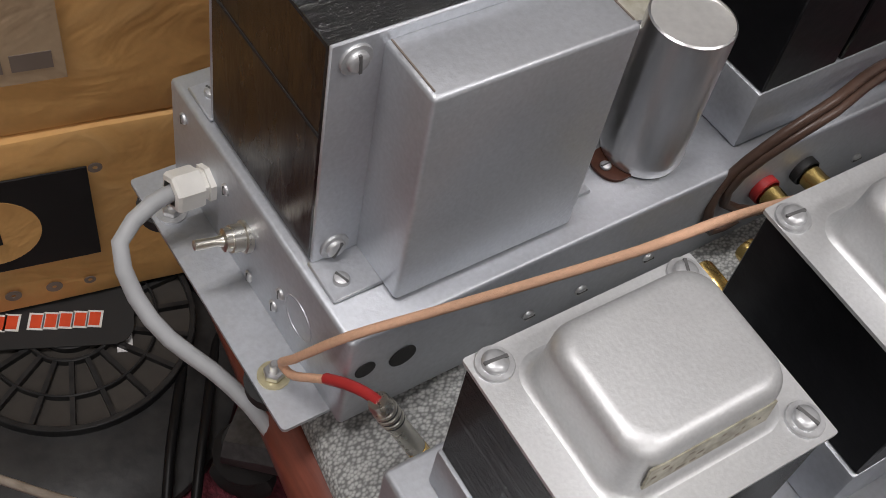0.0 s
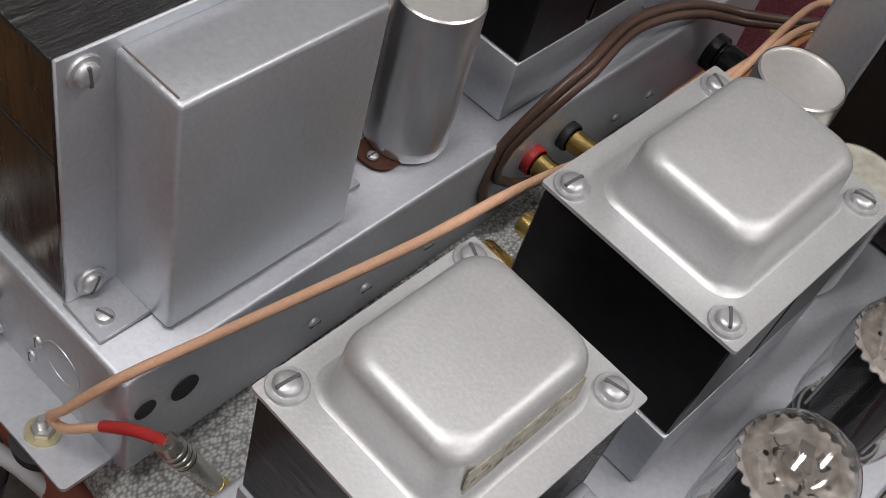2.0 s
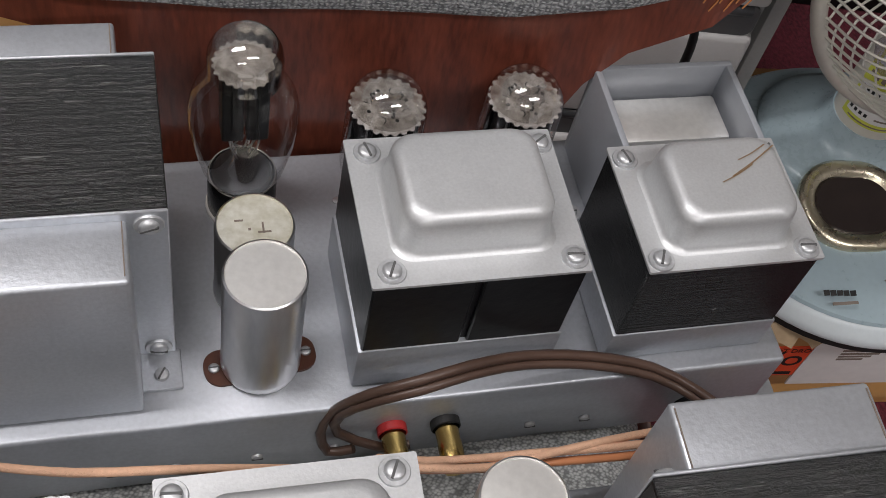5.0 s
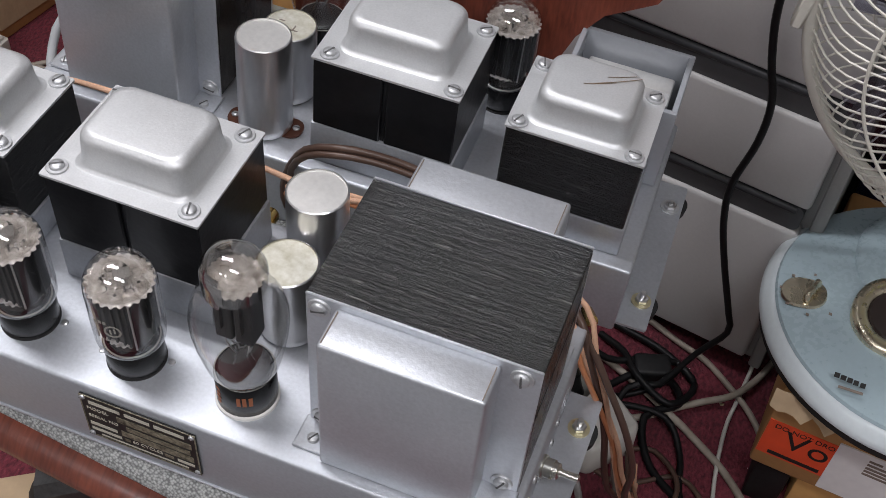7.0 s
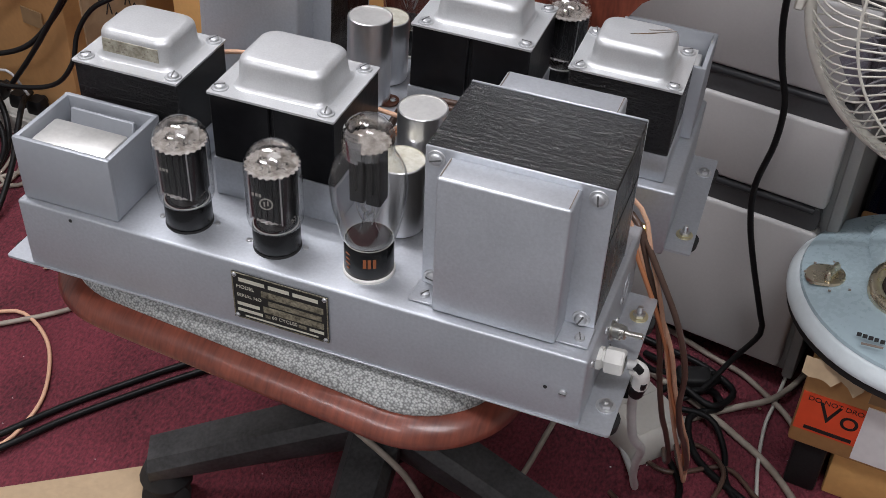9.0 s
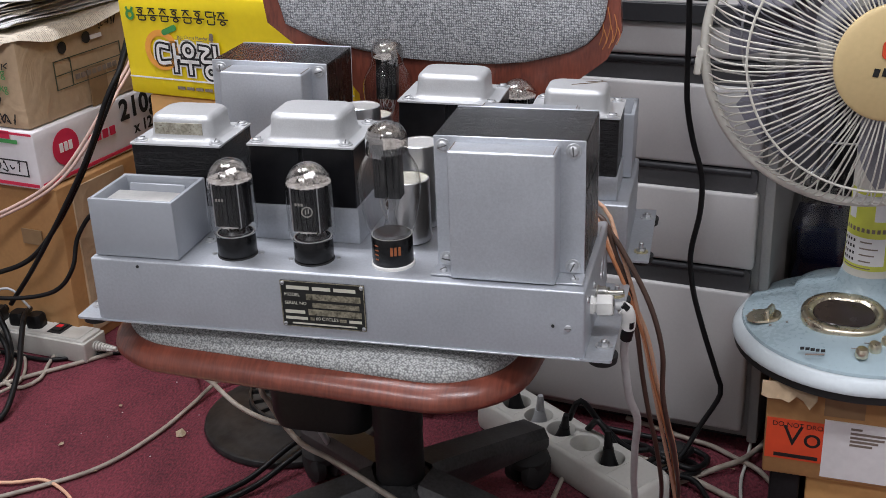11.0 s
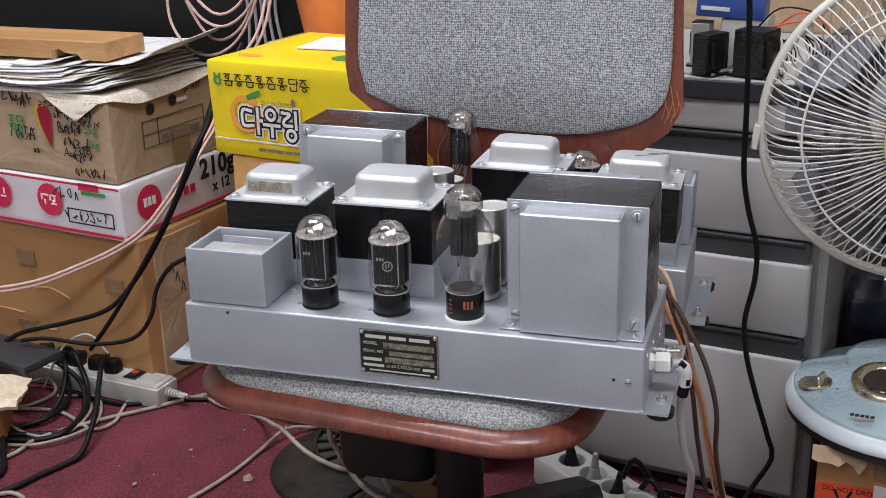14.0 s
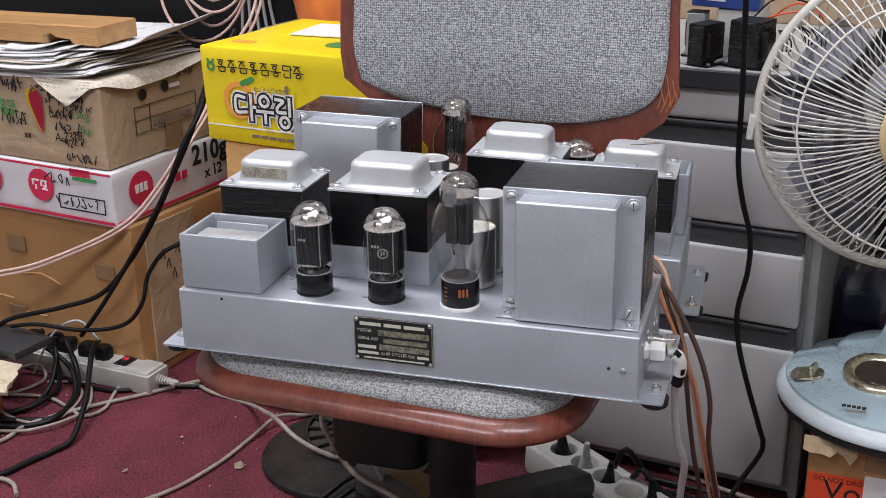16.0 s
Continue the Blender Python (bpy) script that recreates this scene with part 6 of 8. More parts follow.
# the big word as plain rounded strokes: white halo, black outline, white core
ring = lambda cx, cz, r: [(cx + r * math.cos(i * math.pi / 6), cz + r * math.sin(i * math.pi / 6)) for i in range(13)]
WORD = ([(0.076, 0.070), (0.061, 0.070), (0.061, 0.049), (0.078, 0.049)], [(0.087, 0.074), (0.087, 0.038)], [(0.087, 0.057), (0.094, 0.057)], ring(0.110, 0.067, 0.0075), [(0.097, 0.052), (0.124, 0.052)], [(0.111, 0.052), (0.111, 0.036)], [(0.130, 0.072), (0.143, 0.070), (0.133, 0.061), (0.133, 0.054), (0.146, 0.054)], [(0.153, 0.074), (0.153, 0.050)], ring(0.144, 0.040, 0.0075))
for layer, (rad, mt) in enumerate(((0.0078, "whiteink"), (0.0054, "blackink"), (0.0023, "whiteink"))):
    for pts in WORD:
        part(("word_halo", "word_outline", "word_stroke")[layer], ribbon([(a, ybf + 0.0002 - 0.0003 * layer, b) for a, b in pts], rad, (0, -1, 0), 0.0005), M[mt], yb)
flat_bar(yb, "print_bar", 0.006, 0.36, 0.0245, 0.0265, "whiteink")
for k in range(9):
    flat_bar(yb, "print_bar", 0.085 + k * 0.015, 0.097 + k * 0.015, 0.0125, 0.0165, "greyink")
part("printed_leaf", stacked([(0.045, 0.020, 0.018, 0), (0.045, 0.020, 0.018, 0.0006)], 8, m=pose(0.215, 0.075, 0.1392)), M["greenink"], yb, "printed green oval on the lid")
part("printed_oval", stacked([(0.020, 0.009, 0.008, 0), (0.020, 0.009, 0.008, 0.0006)], 8, m=pose(0.045, 0.045, 0.1392)), M["orangeink"], yb)
pa = thing("paper_slip", pose(-0.103, 0.74, 0.573, 0, 0, -5), "white paper slip lying on the yellow box", "paper")
part("sheet", box(-0.08, 0.14, -0.05, 0.05, 0, 0.0015), M["paper"], pa)

# the stack by the power strip
lowbox = tall_carton("large_carton", -0.856, 0.702, 0, 0.415, 0.30, 0.2705, M["carton"], "large worn brown carton at the bottom of the stack")
part("paper_sheet", box(0.4140, 0.4188, 0.030, 0.150, 0.020, 0.262), M["cartonlight"], lowbox, "pale paper sheet with marks on the side")
for k in range(6):
    part("pen_mark", sweep([(0.4194, 0.06 + 0.012 * k, 0.20 - 0.02 * (k % 3)), (0.4194, 0.066 + 0.012 * k, 0.215 - 0.02 * (k % 3)), (0.4194, 0.07 + 0.012 * k, 0.196 - 0.02 * (k % 3))], 0.0009, 5, 0.004), M["blackink"], lowbox)
for a, b, c, d in ((0.14, 0.18, 0.195, 0.222), (0.335, 0.375, 0.175, 0.200), (0.12, 0.16, 0.07, 0.09)):
    part("tape_scrap", box(a, b, -0.0048, -0.0030, c, d), M["tape"], lowbox)
rb = tall_carton("rice_box", -0.8700, 0.6920, 0.2715, 0.415, 0.30, 0.0905, M["whitebox"], "white and red printed carton in the stack of boxes")
for a, b, c, d in ((0.0, 0.4145, 0.006, 0.011), (0.0, 0.4145, 0.0860, 0.0895)):
    flat_bar(rb, "print_stripe", a, b, c, d, "pinkink", -0.0040)
part("print_stripe", box(0.4168, 0.4186, 0.002, 0.30, 0.006, 0.011), M["pinkink"], rb)
for x, r in ((0.275, 0.027), (0.160, 0.027)):
    part("red_disc", lathe([(0, 0), (r, 0), (r, 0.0006), (0, 0.0006)], 40, m=pose(x - 0.012, -0.0040, 0.055, 90, 0, 0)), M["pinkink"], rb, "printed red disc")
    glyph_blocks(rb, x - 0.030, 0.047, 2, 0.0155, 0.017, 0.0030, "whiteink", -0.0047)
part("red_disc", lathe([(0, 0), (0.028, 0), (0.028, 0.0006), (0, 0.0006)], 40, m=pose(0.4165, 0.060, 0.052, 0, 90, 0)), M["pinkink"], rb, "printed red disc")
lettering("print_word", "210g", 0.046, pose(0.4185, 0.186, 0.047, 90, 0, 90), M["blackink"], rb, spacing=1.06, bold=0.0016)
lettering("print_word", "x 12", 0.026, pose(0.4185, 0.216, 0.022, 90, 0, 90), M["blackink"], rb, bold=0.0008)
for k in range(3):
    part("print_bar", box(0.4170, 0.4182, 0.046 + k * 0.010, 0.053 + k * 0.010, 0.046, 0.060), M["whiteink"], rb)
for k in range(4):
    part("print_bar", box(0.4170, 0.4182, 0.108 + k * 0.017, 0.120 + k * 0.017, 0.040, 0.054), M["pinkink"], rb)
flat_bar(rb, "print_bar", 0.330, 0.372, 0.079, 0.091, "pinkink", -0.0040)
flat_bar(rb, "print_bar", 0.335, 0.385, 0.072, 0.078, "greenink", -0.0040)
for a, b, c, d in ((0.300, 0.398, 0.0445, 0.0465), (0.300, 0.398, 0.0215, 0.0235), (0.300, 0.302, 0.0215, 0.0465), (0.396, 0.398, 0.0215, 0.0465)):
    flat_bar(rb, "print_line", a, b, c, d, "blackink", -0.0040)


def scribble(parent, x, z, w, h, n, seed, y=-0.0046, r=0.0011, mat="blackink", side=False):
    rnd = random.Random(seed)
    for k in range(n):
        x0 = x + w * k / n
        q = [(x0 + rnd.uniform(-0.1, 0.9) * w / n, z + rnd.uniform(0, 1) * h) for _ in range(4)]
        pts = [((a, y, b) if not side else (side, a, b)) for a, b in q]
        part("pen_stroke", ribbon(pts, r, (1, 0, 0) if side else (0, -1, 0), 0.0003), M[mat], parent)


scribble(rb, 0.296, 0.026, 0.09, 0.018, 7, 3)
scribble(rb, 0.275, 0.060, 0.055, 0.022, 4, 4)

bh = tall_carton("vented_carton", -0.8685, 0.6975, 0.3635, 0.405, 0.275, 0.137, M["cartonlight"], "pale brown carton with vent holes and pen notes")
for yy in (0.088, 0.142):
    part("vent_hole", lathe([(0, 0), (0.0088, 0), (0.0092, 0.0008), (0, 0.0008)], 24, m=pose(0.4080, yy, 0.104 + 0.004 * (yy > 0.10), 0, 90, 0)), M["darkgap"], bh, "dark round vent hole")
part("torn_card", box(0.4080, 0.4105, 0.150, 0.175, 0.103, 0.109), M["paper"], bh)
for a, b, c, d in ((0.065, 0.215, 0.0860, 0.0872), (0.065, 0.215, 0.0640, 0.0652), (0.065, 0.215, 0.0430, 0.0442), (0.065, 0.0664, 0.0430, 0.0872), (0.2136, 0.215, 0.043, 0.0872), (0.100, 0.1014, 0.043, 0.0872)):
    part("print_line", box(0.4078, 0.4090, a, b, c, d), M["olive"], bh)
for k in range(8):
    part("print_bar", box(0.4078, 0.4090, 0.108 + k * 0.012, 0.117 + k * 0.012, 0.050, 0.058), M["greyink"], bh)
part("tape", box(0.4072, 0.4088, 0.135, 0.175, 0.0, 0.060), M["tape"], bh, "brown packing tape")
scribble(bh, 0.30, 0.105, 0.07, 0.022, 5, 8)
scribble(bh, 0.30, 0.078, 0.05, 0.020, 4, 9)
lettering("printed_weight", "5kg", 0.020, pose(0.352, -0.0046, 0.076, 90, 0, 0), M["greenink"], bh)
lettering("printed_weight", "3kg", 0.018, pose(0.356, -0.0046, 0.054, 90, 0, 0), M["greenink"], bh)
lettering("pen_note", "A-7318", 0.020, pose(0.303, -0.0048, 0.034, 90, -8, 0), M["blackink"], bh, shear=0.25)
scribble(bh, 0.292, 0.098, 0.085, 0.020, 9, 28, r=0.0009)
scribble(bh, 0.296, 0.072, 0.050, 0.018, 7, 29, r=0.0009)
scribble(bh, 0.30, 0.054, 0.06, 0.018, 4, 10)
scribble(bh, 0.315, 0.032, 0.05, 0.016, 5, 11)
scribble(bh, 0.325, 0.008, 0.065, 0.016, 6, 12)
scribble(bh, 0.190, 0.055, 0.06, 0.03, 6, 13)
scribble(bh, 0.17, 0.115, 0.08, 0.025, 6, 14)
scribble(bh, 0.165, 0.115, 0.055, 0.014, 5, 15, side=0.4088, r=0.0007)
FRUIT = [(-0.30, 1.0), (0.10, 0.88), (0.35, 0.98), (0.78, 0.80), (0.95, 0.45), (0.80, 0.0), (0.52, -0.50), (0.22, -0.95), (0.02, -1.0), (-0.15, -0.80), (-0.55, -0.20), (-0.80, 0.30), (-0.78, 0.75)]


def printed_shape(parent, name, outline, x, z, w, h, lean, y, mat, label=""):
    """A flat printed shape with a smooth outline."""
    bm = bmesh.new()
    c, q = math.cos(lean), math.sin(lean)
    pts = spline([Vector((a * w, 0, b * h)) for a, b in outline] + [Vector((outline[0][0] * w, 0, outline[0][1] * h))], 0.003)[:-1]
    ring = [bm.verts.new((x + c * p[0] - q * p[2], y, z + q * p[0] + c * p[2])) for p in pts]
    f = bm.faces.new(ring)
    bmesh.ops.solidify(bm, geom=[f], thickness=0.0004)
    bmesh.ops.recalc_face_normals(bm, faces=bm.faces[:])
    return part(name, bm, M[mat], parent, label)


printed_shape(bh, "printed_glow", FRUIT, 0.268, 0.086, 0.0170, 0.036, 0.18, -0.0040, "yellowbox", "printed yellow patch behind the fruit")
printed_shape(bh, "printed_fruit", FRUIT, 0.272, 0.085, 0.0150, 0.034, 0.12, -0.0046, "pinkink", "printed red fruit")
syllables(bh, 0.190, 0.074, 2, 0.015, 0.022, 0.003, "greenink", -0.0046, 0.0013)
scribble(bh, 0.214, 0.056, 0.030, 0.014, 4, 41, r=0.0008)
scribble(bh, 0.236, 0.038, 0.014, 0.012, 3, 42, r=0.0008)
scribble(bh, 0.205, 0.110, 0.030, 0.024, 4, 43, r=0.0009)
scribble(bh, 0.262, 0.118, 0.100, 0.012, 9, 44, r=0.0008)
scribble(bh, 0.335, 0.090, 0.055, 0.012, 6, 45, r=0.0008)
scribble(rb, 0.090, 0.055, 0.060, 0.018, 6, 46, r=0.0009)
lettering("print_word", "0", 0.03, pose(0.20, -0.0046, 0.055, 90, 0, 0), M["greenink"], bh)


def paper_sheet(name, m, w, d, mat, droop, seed, label, curl=0.010):
    """A loose sheet with a hanging corner."""
    t = thing(name, m, label, "newspaper", "old newspapers")
    bm = bmesh.new()
    n = 18
    g = []
    for i in range(n + 1):
        row = []
        for j in range(n + 1):
            x, y = w * (i / n - 0.5), d * (j / n - 0.5)
            z = curl * (noise.noise(Vector((x * 7 + seed, y * 7, seed)))) * 0.5
            over = droop(x, y)
            row.append(bm.verts.new((x, y, z - over)))
        g.append(row)
    for i in range(n):
        for j in range(n):
            bm.faces.new((g[i][j], g[i + 1][j], g[i + 1][j + 1], g[i][j + 1]))
    bm.normal_update()
    bmesh.ops.solidify(bm, geom=bm.faces[:], thickness=0.0014)
    p = part("sheet", bm, mat, t, angle=60)
    return t


PT = 0.5020
NB = pose(-0.8685, 0.6975, 0, 0, 0, TURN)
rnd = random.Random(12)
for k in range(17):
    lift, bow = rnd.uniform(0.4, 1.0), rnd.uniform(0.0, 0.010)
    wide = 0.43 - 0.005 * k + rnd.uniform(-0.02, 0.02)
    deep = 0.27 + rnd.uniform(-0.015, 0.02)
    paper_sheet("newspaper", NB @ pose(0.172 + rnd.uniform(-0.014, 0.020) - 0.003 * k, 0.140 + rnd.uniform(-0.012, 0.014), PT + 0.002 + 0.0022 * k, 0, 0, rnd.uniform(-4, 9)), wide, deep, M["newspaper" if k < 7 and k % 2 == 0 or k % 5 == 4 else "newswhite"], lambda x, y, w=wide, q=lift, e=bow: 0.15 * max(0, -y - 0.125) - q * 0.016 * max(0, x / w) ** 3 * 8 * (0.35 + 0.65 * max(0, -y / 0.13)) + e * (2 * y / 0.27) ** 4 * 0.5, k * 1.7, "folded old newspaper in a pile on the carton", 0.006)
dn = thing("newspaper", NB @ pose(0, 0, PT + 0.0015), "yellowed newspaper hanging over the carton's corner", "newspaper", "old newspapers")
bm = bmesh.new()
grid = []
EDGE = ((-0.040, 0.352), (-0.016, 0.388), (0.0, 0.416), (0.05, 0.432), (0.15, 0.428), (0.27, 0.410))


def edge_x(y):
    for (ya, xa), (yb_, xb) in zip(EDGE, EDGE[1:]):
        if y <= yb_:
            return xa + (xb - xa) * (y - ya) / (yb_ - ya)
    return EDGE[-1][1]


for i in range(25):
    row = []
    for j in range(23):
        y = -0.040 + 0.30 * j / 22
        hi = edge_x(y)
        lo = 0.348 - (0.040 + y) * 2.2 if y < 0 else max(0.02, 0.260 - 2.5 * y)
        x = lo + (hi - lo) * i / 24
        z = 0.0020 * noise.noise(Vector((x * 14, y * 14, 3)))
        if y < -0.003:
            e = -0.003 - y
            y, z = -0.006 - 0.30 * e + 0.003 * noise.noise(Vector((x * 24, e * 24, 1))), z - e
        if x > 0.409:
            e = x - 0.409
            x, z = 0.411 + 0.50 * e, z - 0.80 * e
        row.append(bm.verts.new((x, y, z)))
    grid.append(row)
for i in range(24):
    for j in range(22):
        bm.faces.new((grid[i][j], grid[i + 1][j], grid[i + 1][j + 1], grid[i][j + 1]))
bmesh.ops.recalc_face_normals(bm, faces=bm.faces[:])
bmesh.ops.solidify(bm, geom=bm.faces[:], thickness=0.0008)
part("sheet", bm, M["newspaper"], dn, angle=60)
paper_sheet("newspaper", NB @ pose(0.290, 0.165, PT + 0.0395, 0, 0, 14), 0.26, 0.26, M["newswhite"], lambda x, y: -0.5 * max(0, x - 0.06) ** 2 * 10, 31, "white printed paper on the pile of newspapers", 0.008)
pk = thing("pine_plank", NB @ pose(0.228, 0.075, PT + 0.0440, 0, 0, 6), "short pine board with a notch, lying on newspapers", "plank")
outline = ((-0.22, 0.0), (0.028, 0.0), (0.031, 0.014), (0.040, 0.0165), (0.050, 0.011), (0.072, 0.0085), (0.075, 0.0095), (0.082, 0.001), (0.130, 0.0), (0.130, 0.030), (-0.22, 0.030))
bm = bmesh.new()
sides = [[bm.verts.new((x, y, z)) for x, z in outline] for y in (-0.035, 0.065)]
bm.faces.new(sides[0])
bm.faces.new(sides[1][::-1])
for i in range(len(outline)):
    j = (i + 1) % len(outline)
    bm.faces.new((sides[0][j], sides[0][i], sides[1][i], sides[1][j]))
bmesh.ops.bevel(bm, geom=[e for e in bm.edges if e.calc_length() > 0.05], offset=0.0012, segments=1, affect="EDGES", clamp_overlap=True)
part("board", bm, M["plank"], pk)
part("bark_chip", stacked([(0.004, 0.004, 0.003, 0), (0.003, 0.003, 0.002, 0.014)], 5, m=pose(0.030, -0.0352, 0.0005, 0, 0, 0)), M["tape"], pk)

# bucket and coil of cable behind
bu = thing("orange_bucket", pose(-0.214, 0.93, 0.556), "orange plastic tub on a shelf box", "bucket")
part("tub", lathe([(0, 0), (0.050, 0), (0.056, 0.004), (0.085, 0.16), (0.090, 0.162), (0.090, 0.170), (0.082, 0.168), (0.053, 0.008), (0, 0.006)], 40), M["bucket"], bu)
sb = tall_carton("shelf_carton", -0.314, 0.855, 0, 0.40, 0.30, 0.553, M["cartonlight"], "plain tall carton behind the yellow box")
bd = thing("black_loudspeaker", pose(-0.95, 1.10, 0, 0, 0, TURN), "black loudspeaker cabinet behind the stacked boxes", "loudspeaker")
part("cabinet", box(-0.55, 1.15, 0, 0.30, 0, 1.25, 0.005), M["darkwall"], bd)
part("grille", box(-0.52, 1.12, -0.010, 0, 0.05, 1.20, 0.003), M["darkwall"], bd)
COIL = (
    [(-0.5204, 0.9000, 0.7121), (-0.5149, 0.9000, 0.6324), (-0.5112, 0.9000, 0.5750), (-0.4831, 0.9000, 0.5314), (-0.4405, 0.9000, 0.5191), (-0.3958, 0.9000, 0.5389), (-0.3590, 0.9000, 0.5880), (-0.3332, 0.9000, 0.6603), (-0.3274, 0.9000, 0.7609)],
    [(-0.5053, 0.9100, 0.7020), (-0.4936, 0.9100, 0.6333), (-0.4564, 0.9100, 0.5807), (-0.4139, 0.9100, 0.5683), (-0.3691, 0.9100, 0.5972), (-0.3434, 0.9100, 0.6503), (-0.3346, 0.9100, 0.7510)],
    [(-0.4900, 0.8900, 0.7017), (-0.4711, 0.8900, 0.6421), (-0.4227, 0.8900, 0.5934), (-0.3791, 0.8900, 0.6042), (-0.3514, 0.8900, 0.6503), (-0.3375, 0.8900, 0.7509)],
    [(-0.5106, 0.9200, 0.6920), (-0.4858, 0.9200, 0.6011), (-0.4456, 0.9200, 0.5454), (-0.3999, 0.9200, 0.5552), (-0.3640, 0.9200, 0.6103), (-0.3480, 0.9200, 0.7310)],
    [(-0.2971, 0.8900, 0.7304), (-0.3037, 0.8800, 0.6468), (-0.3152, 0.8600, 0.5763), (-0.3346, 0.8400, 0.5331), (-0.3661, 0.8100, 0.4787), (-0.3743, 0.7800, 0.4383)],
    [(-0.3083, 0.8900, 0.7305), (-0.3138, 0.8800, 0.6469), (-0.3243, 0.8500, 0.5693), (-0.3588, 0.8100, 0.5089), (-0.3802, 0.7700, 0.4483)],
)
for k, pts in enumerate(COIL):
    cable("hanging_cable_loop", pts, 0.0026, M["pinkwire"], "loop of pale copper speaker cable hanging on the wall", "cable", "hanging coil of cable")
for k in range(5):
    cable("hanging_grey_cable", [(-0.40 + 0.012 * k, 0.95, 0.75), (-0.395 + 0.016 * k, 0.95, 0.66), (-0.392 + 0.013 * k, 0.96, 0.58), (-0.40 + 0.020 * k, 0.96, 0.48)], 0.0030, M["greycable"], "grey cable hanging behind the boxes", "cable", "hanging grey cables")
# ---- power strips ----
def plug(parent_m, x, y, z, label="black mains plug in the power strip"):
    t = thing("mains_plug", parent_m @ pose(x, y, z, 0, 0, 8), label, "plug", "mains plugs")
    part("body", stacked([(0.0135, 0.0125, 0.008, 0), (0.0140, 0.0130, 0.008, 0.006), (0.0130, 0.0120, 0.007, 0.016), (0.0100, 0.0105, 0.006, 0.021)], 6), M["blackcable"], t)
    part("cord_sleeve", lathe([(0.0070, 0), (0.0070, 0.008), (0.0055, 0.010), (0.0062, 0.012), (0.0050, 0.020), (0, 0.020)], 14, m=pose(0, -0.009, 0.010, 90, 0, 0)), M["blackcable"], t)
    return t


SM = pose(-0.4154, 0.6048, 0.0, 0, 0, 172)
ps = thing("power_strip", SM, "white power strip with a red lit switch on the carpet", "power strip")
part("housing", stacked([(0.186, 0.0262, 0.0035, 0.002), (0.187, 0.0270, 0.004, 0.004), (0.187, 0.0268, 0.004, 0.0335), (0.1835, 0.0235, 0.0035, 0.0345), (0.183, 0.0230, 0.0035, 0.0378), (0.182, 0.0222, 0.003, 0.0384)], 6, m=pose(0.185, 0, 0)), M["stripwhite"], ps, angle=50)
part("switch_plate", box(0.012, 0.088, -0.0205, 0.0205, 0.0384, 0.0396, 0.0008, 1), M["stripwhite"], ps, "raised plate round the switch")
part("switch_frame", box(0.050, 0.076, -0.0165, 0.0165, 0.0396, 0.0412, 0.0008, 1), M["blackink"], ps, "black switch surround")
part("rocker", box(0.0545, 0.0715, -0.0115, 0.0115, 0.0412, 0.0440, 0.0012, 2, m=pose(0, 0, 0)), M["blackink"], ps, "black rocker switch")
part("lit_window", box(0.0580, 0.0680, -0.0060, 0.0030, 0.0438, 0.0446, 0.0004, 1), M["switchred"], ps, "red lit window of the switch")
for k in range(7):
    part("sleeve_rib", lathe([(0.0040, 0), (0.0080 - 0.0005 * k, 0.0004), (0.0080 - 0.0005 * k, 0.0030), (0.0040, 0.0034)], 14, m=pose(-0.001 - 0.0052 * k, 0, 0.020, 0, -90, 0), close=True), M["stripwhite"], ps, "ribbed cord sleeve")
part("cord_sleeve", lathe([(0.0045, 0), (0.0040, 0.042), (0, 0.042)], 14, m=pose(0, 0, 0.020, 0, -90, 0)), M["stripwhite"], ps)
part("hanging_ring", lathe([(0.0045, 0), (0.0065, 0), (0.0065, 0.0030), (0.0045, 0.0030)], 18, close=True, m=pose(-0.036, 0.0085, 0.022, 20, 0, 0)), M["stripwhite"], ps, "small ring on the cord sleeve")
for k, x in enumerate((0.108, 0.142, 0.185, 0.215, 0.26)):
    plug(SM, x, 0.0, 0.0382)

S2 = pose(0.3130, 0.4816, 0.0, 0, 0, -39)
p2 = thing("power_strip", S2, "grey-white socket strip with open wells on the carpet", "power strip")
part("housing", stacked([(0.150, 0.033, 0.012, 0.002), (0.152, 0.0345, 0.014, 0.010), (0.151, 0.0340, 0.014, 0.041), (0.147, 0.0310, 0.012, 0.0455), (0.143, 0.0280, 0.010, 0.0458), (0.143, 0.0280, 0.010, 0.010)], 6, m=pose(0.050, 0, 0)), M["stripwhite"], p2, angle=50)


def socket_deck(x, half):
    """A stretch of the strip's top with one round well sunk in it."""
    bm = bmesh.new()
    corner = math.atan2(0.0290, half)
    turns = sorted([2 * math.pi * (i + 0.5) / 32 for i in range(32)] + [corner, math.pi - corner, math.pi + corner, 2 * math.pi - corner])
    n = len(turns)
    rings = [[], [], [], []]
    for a in turns:
        c, q = math.cos(a), math.sin(a)
        k = min(half / max(abs(c), 1e-6), 0.0290 / max(abs(q), 1e-6))
        for ring, r, z in ((rings[0], k, 0.0462), (rings[1], 0.0192, 0.0462), (rings[2], 0.0180, 0.0440), (rings[3], 0.0172, 0.0140)):
            ring.append(bm.verts.new((x + c * r, q * r, z)))
    for ra, rb in zip(rings, rings[1:]):
        for i in range(n):
            bm.faces.new((ra[i], ra[(i + 1) % n], rb[(i + 1) % n], rb[i]))
    bm.faces.new(rings[3])
    bmesh.ops.recalc_face_normals(bm, faces=bm.faces[:])
    return bm


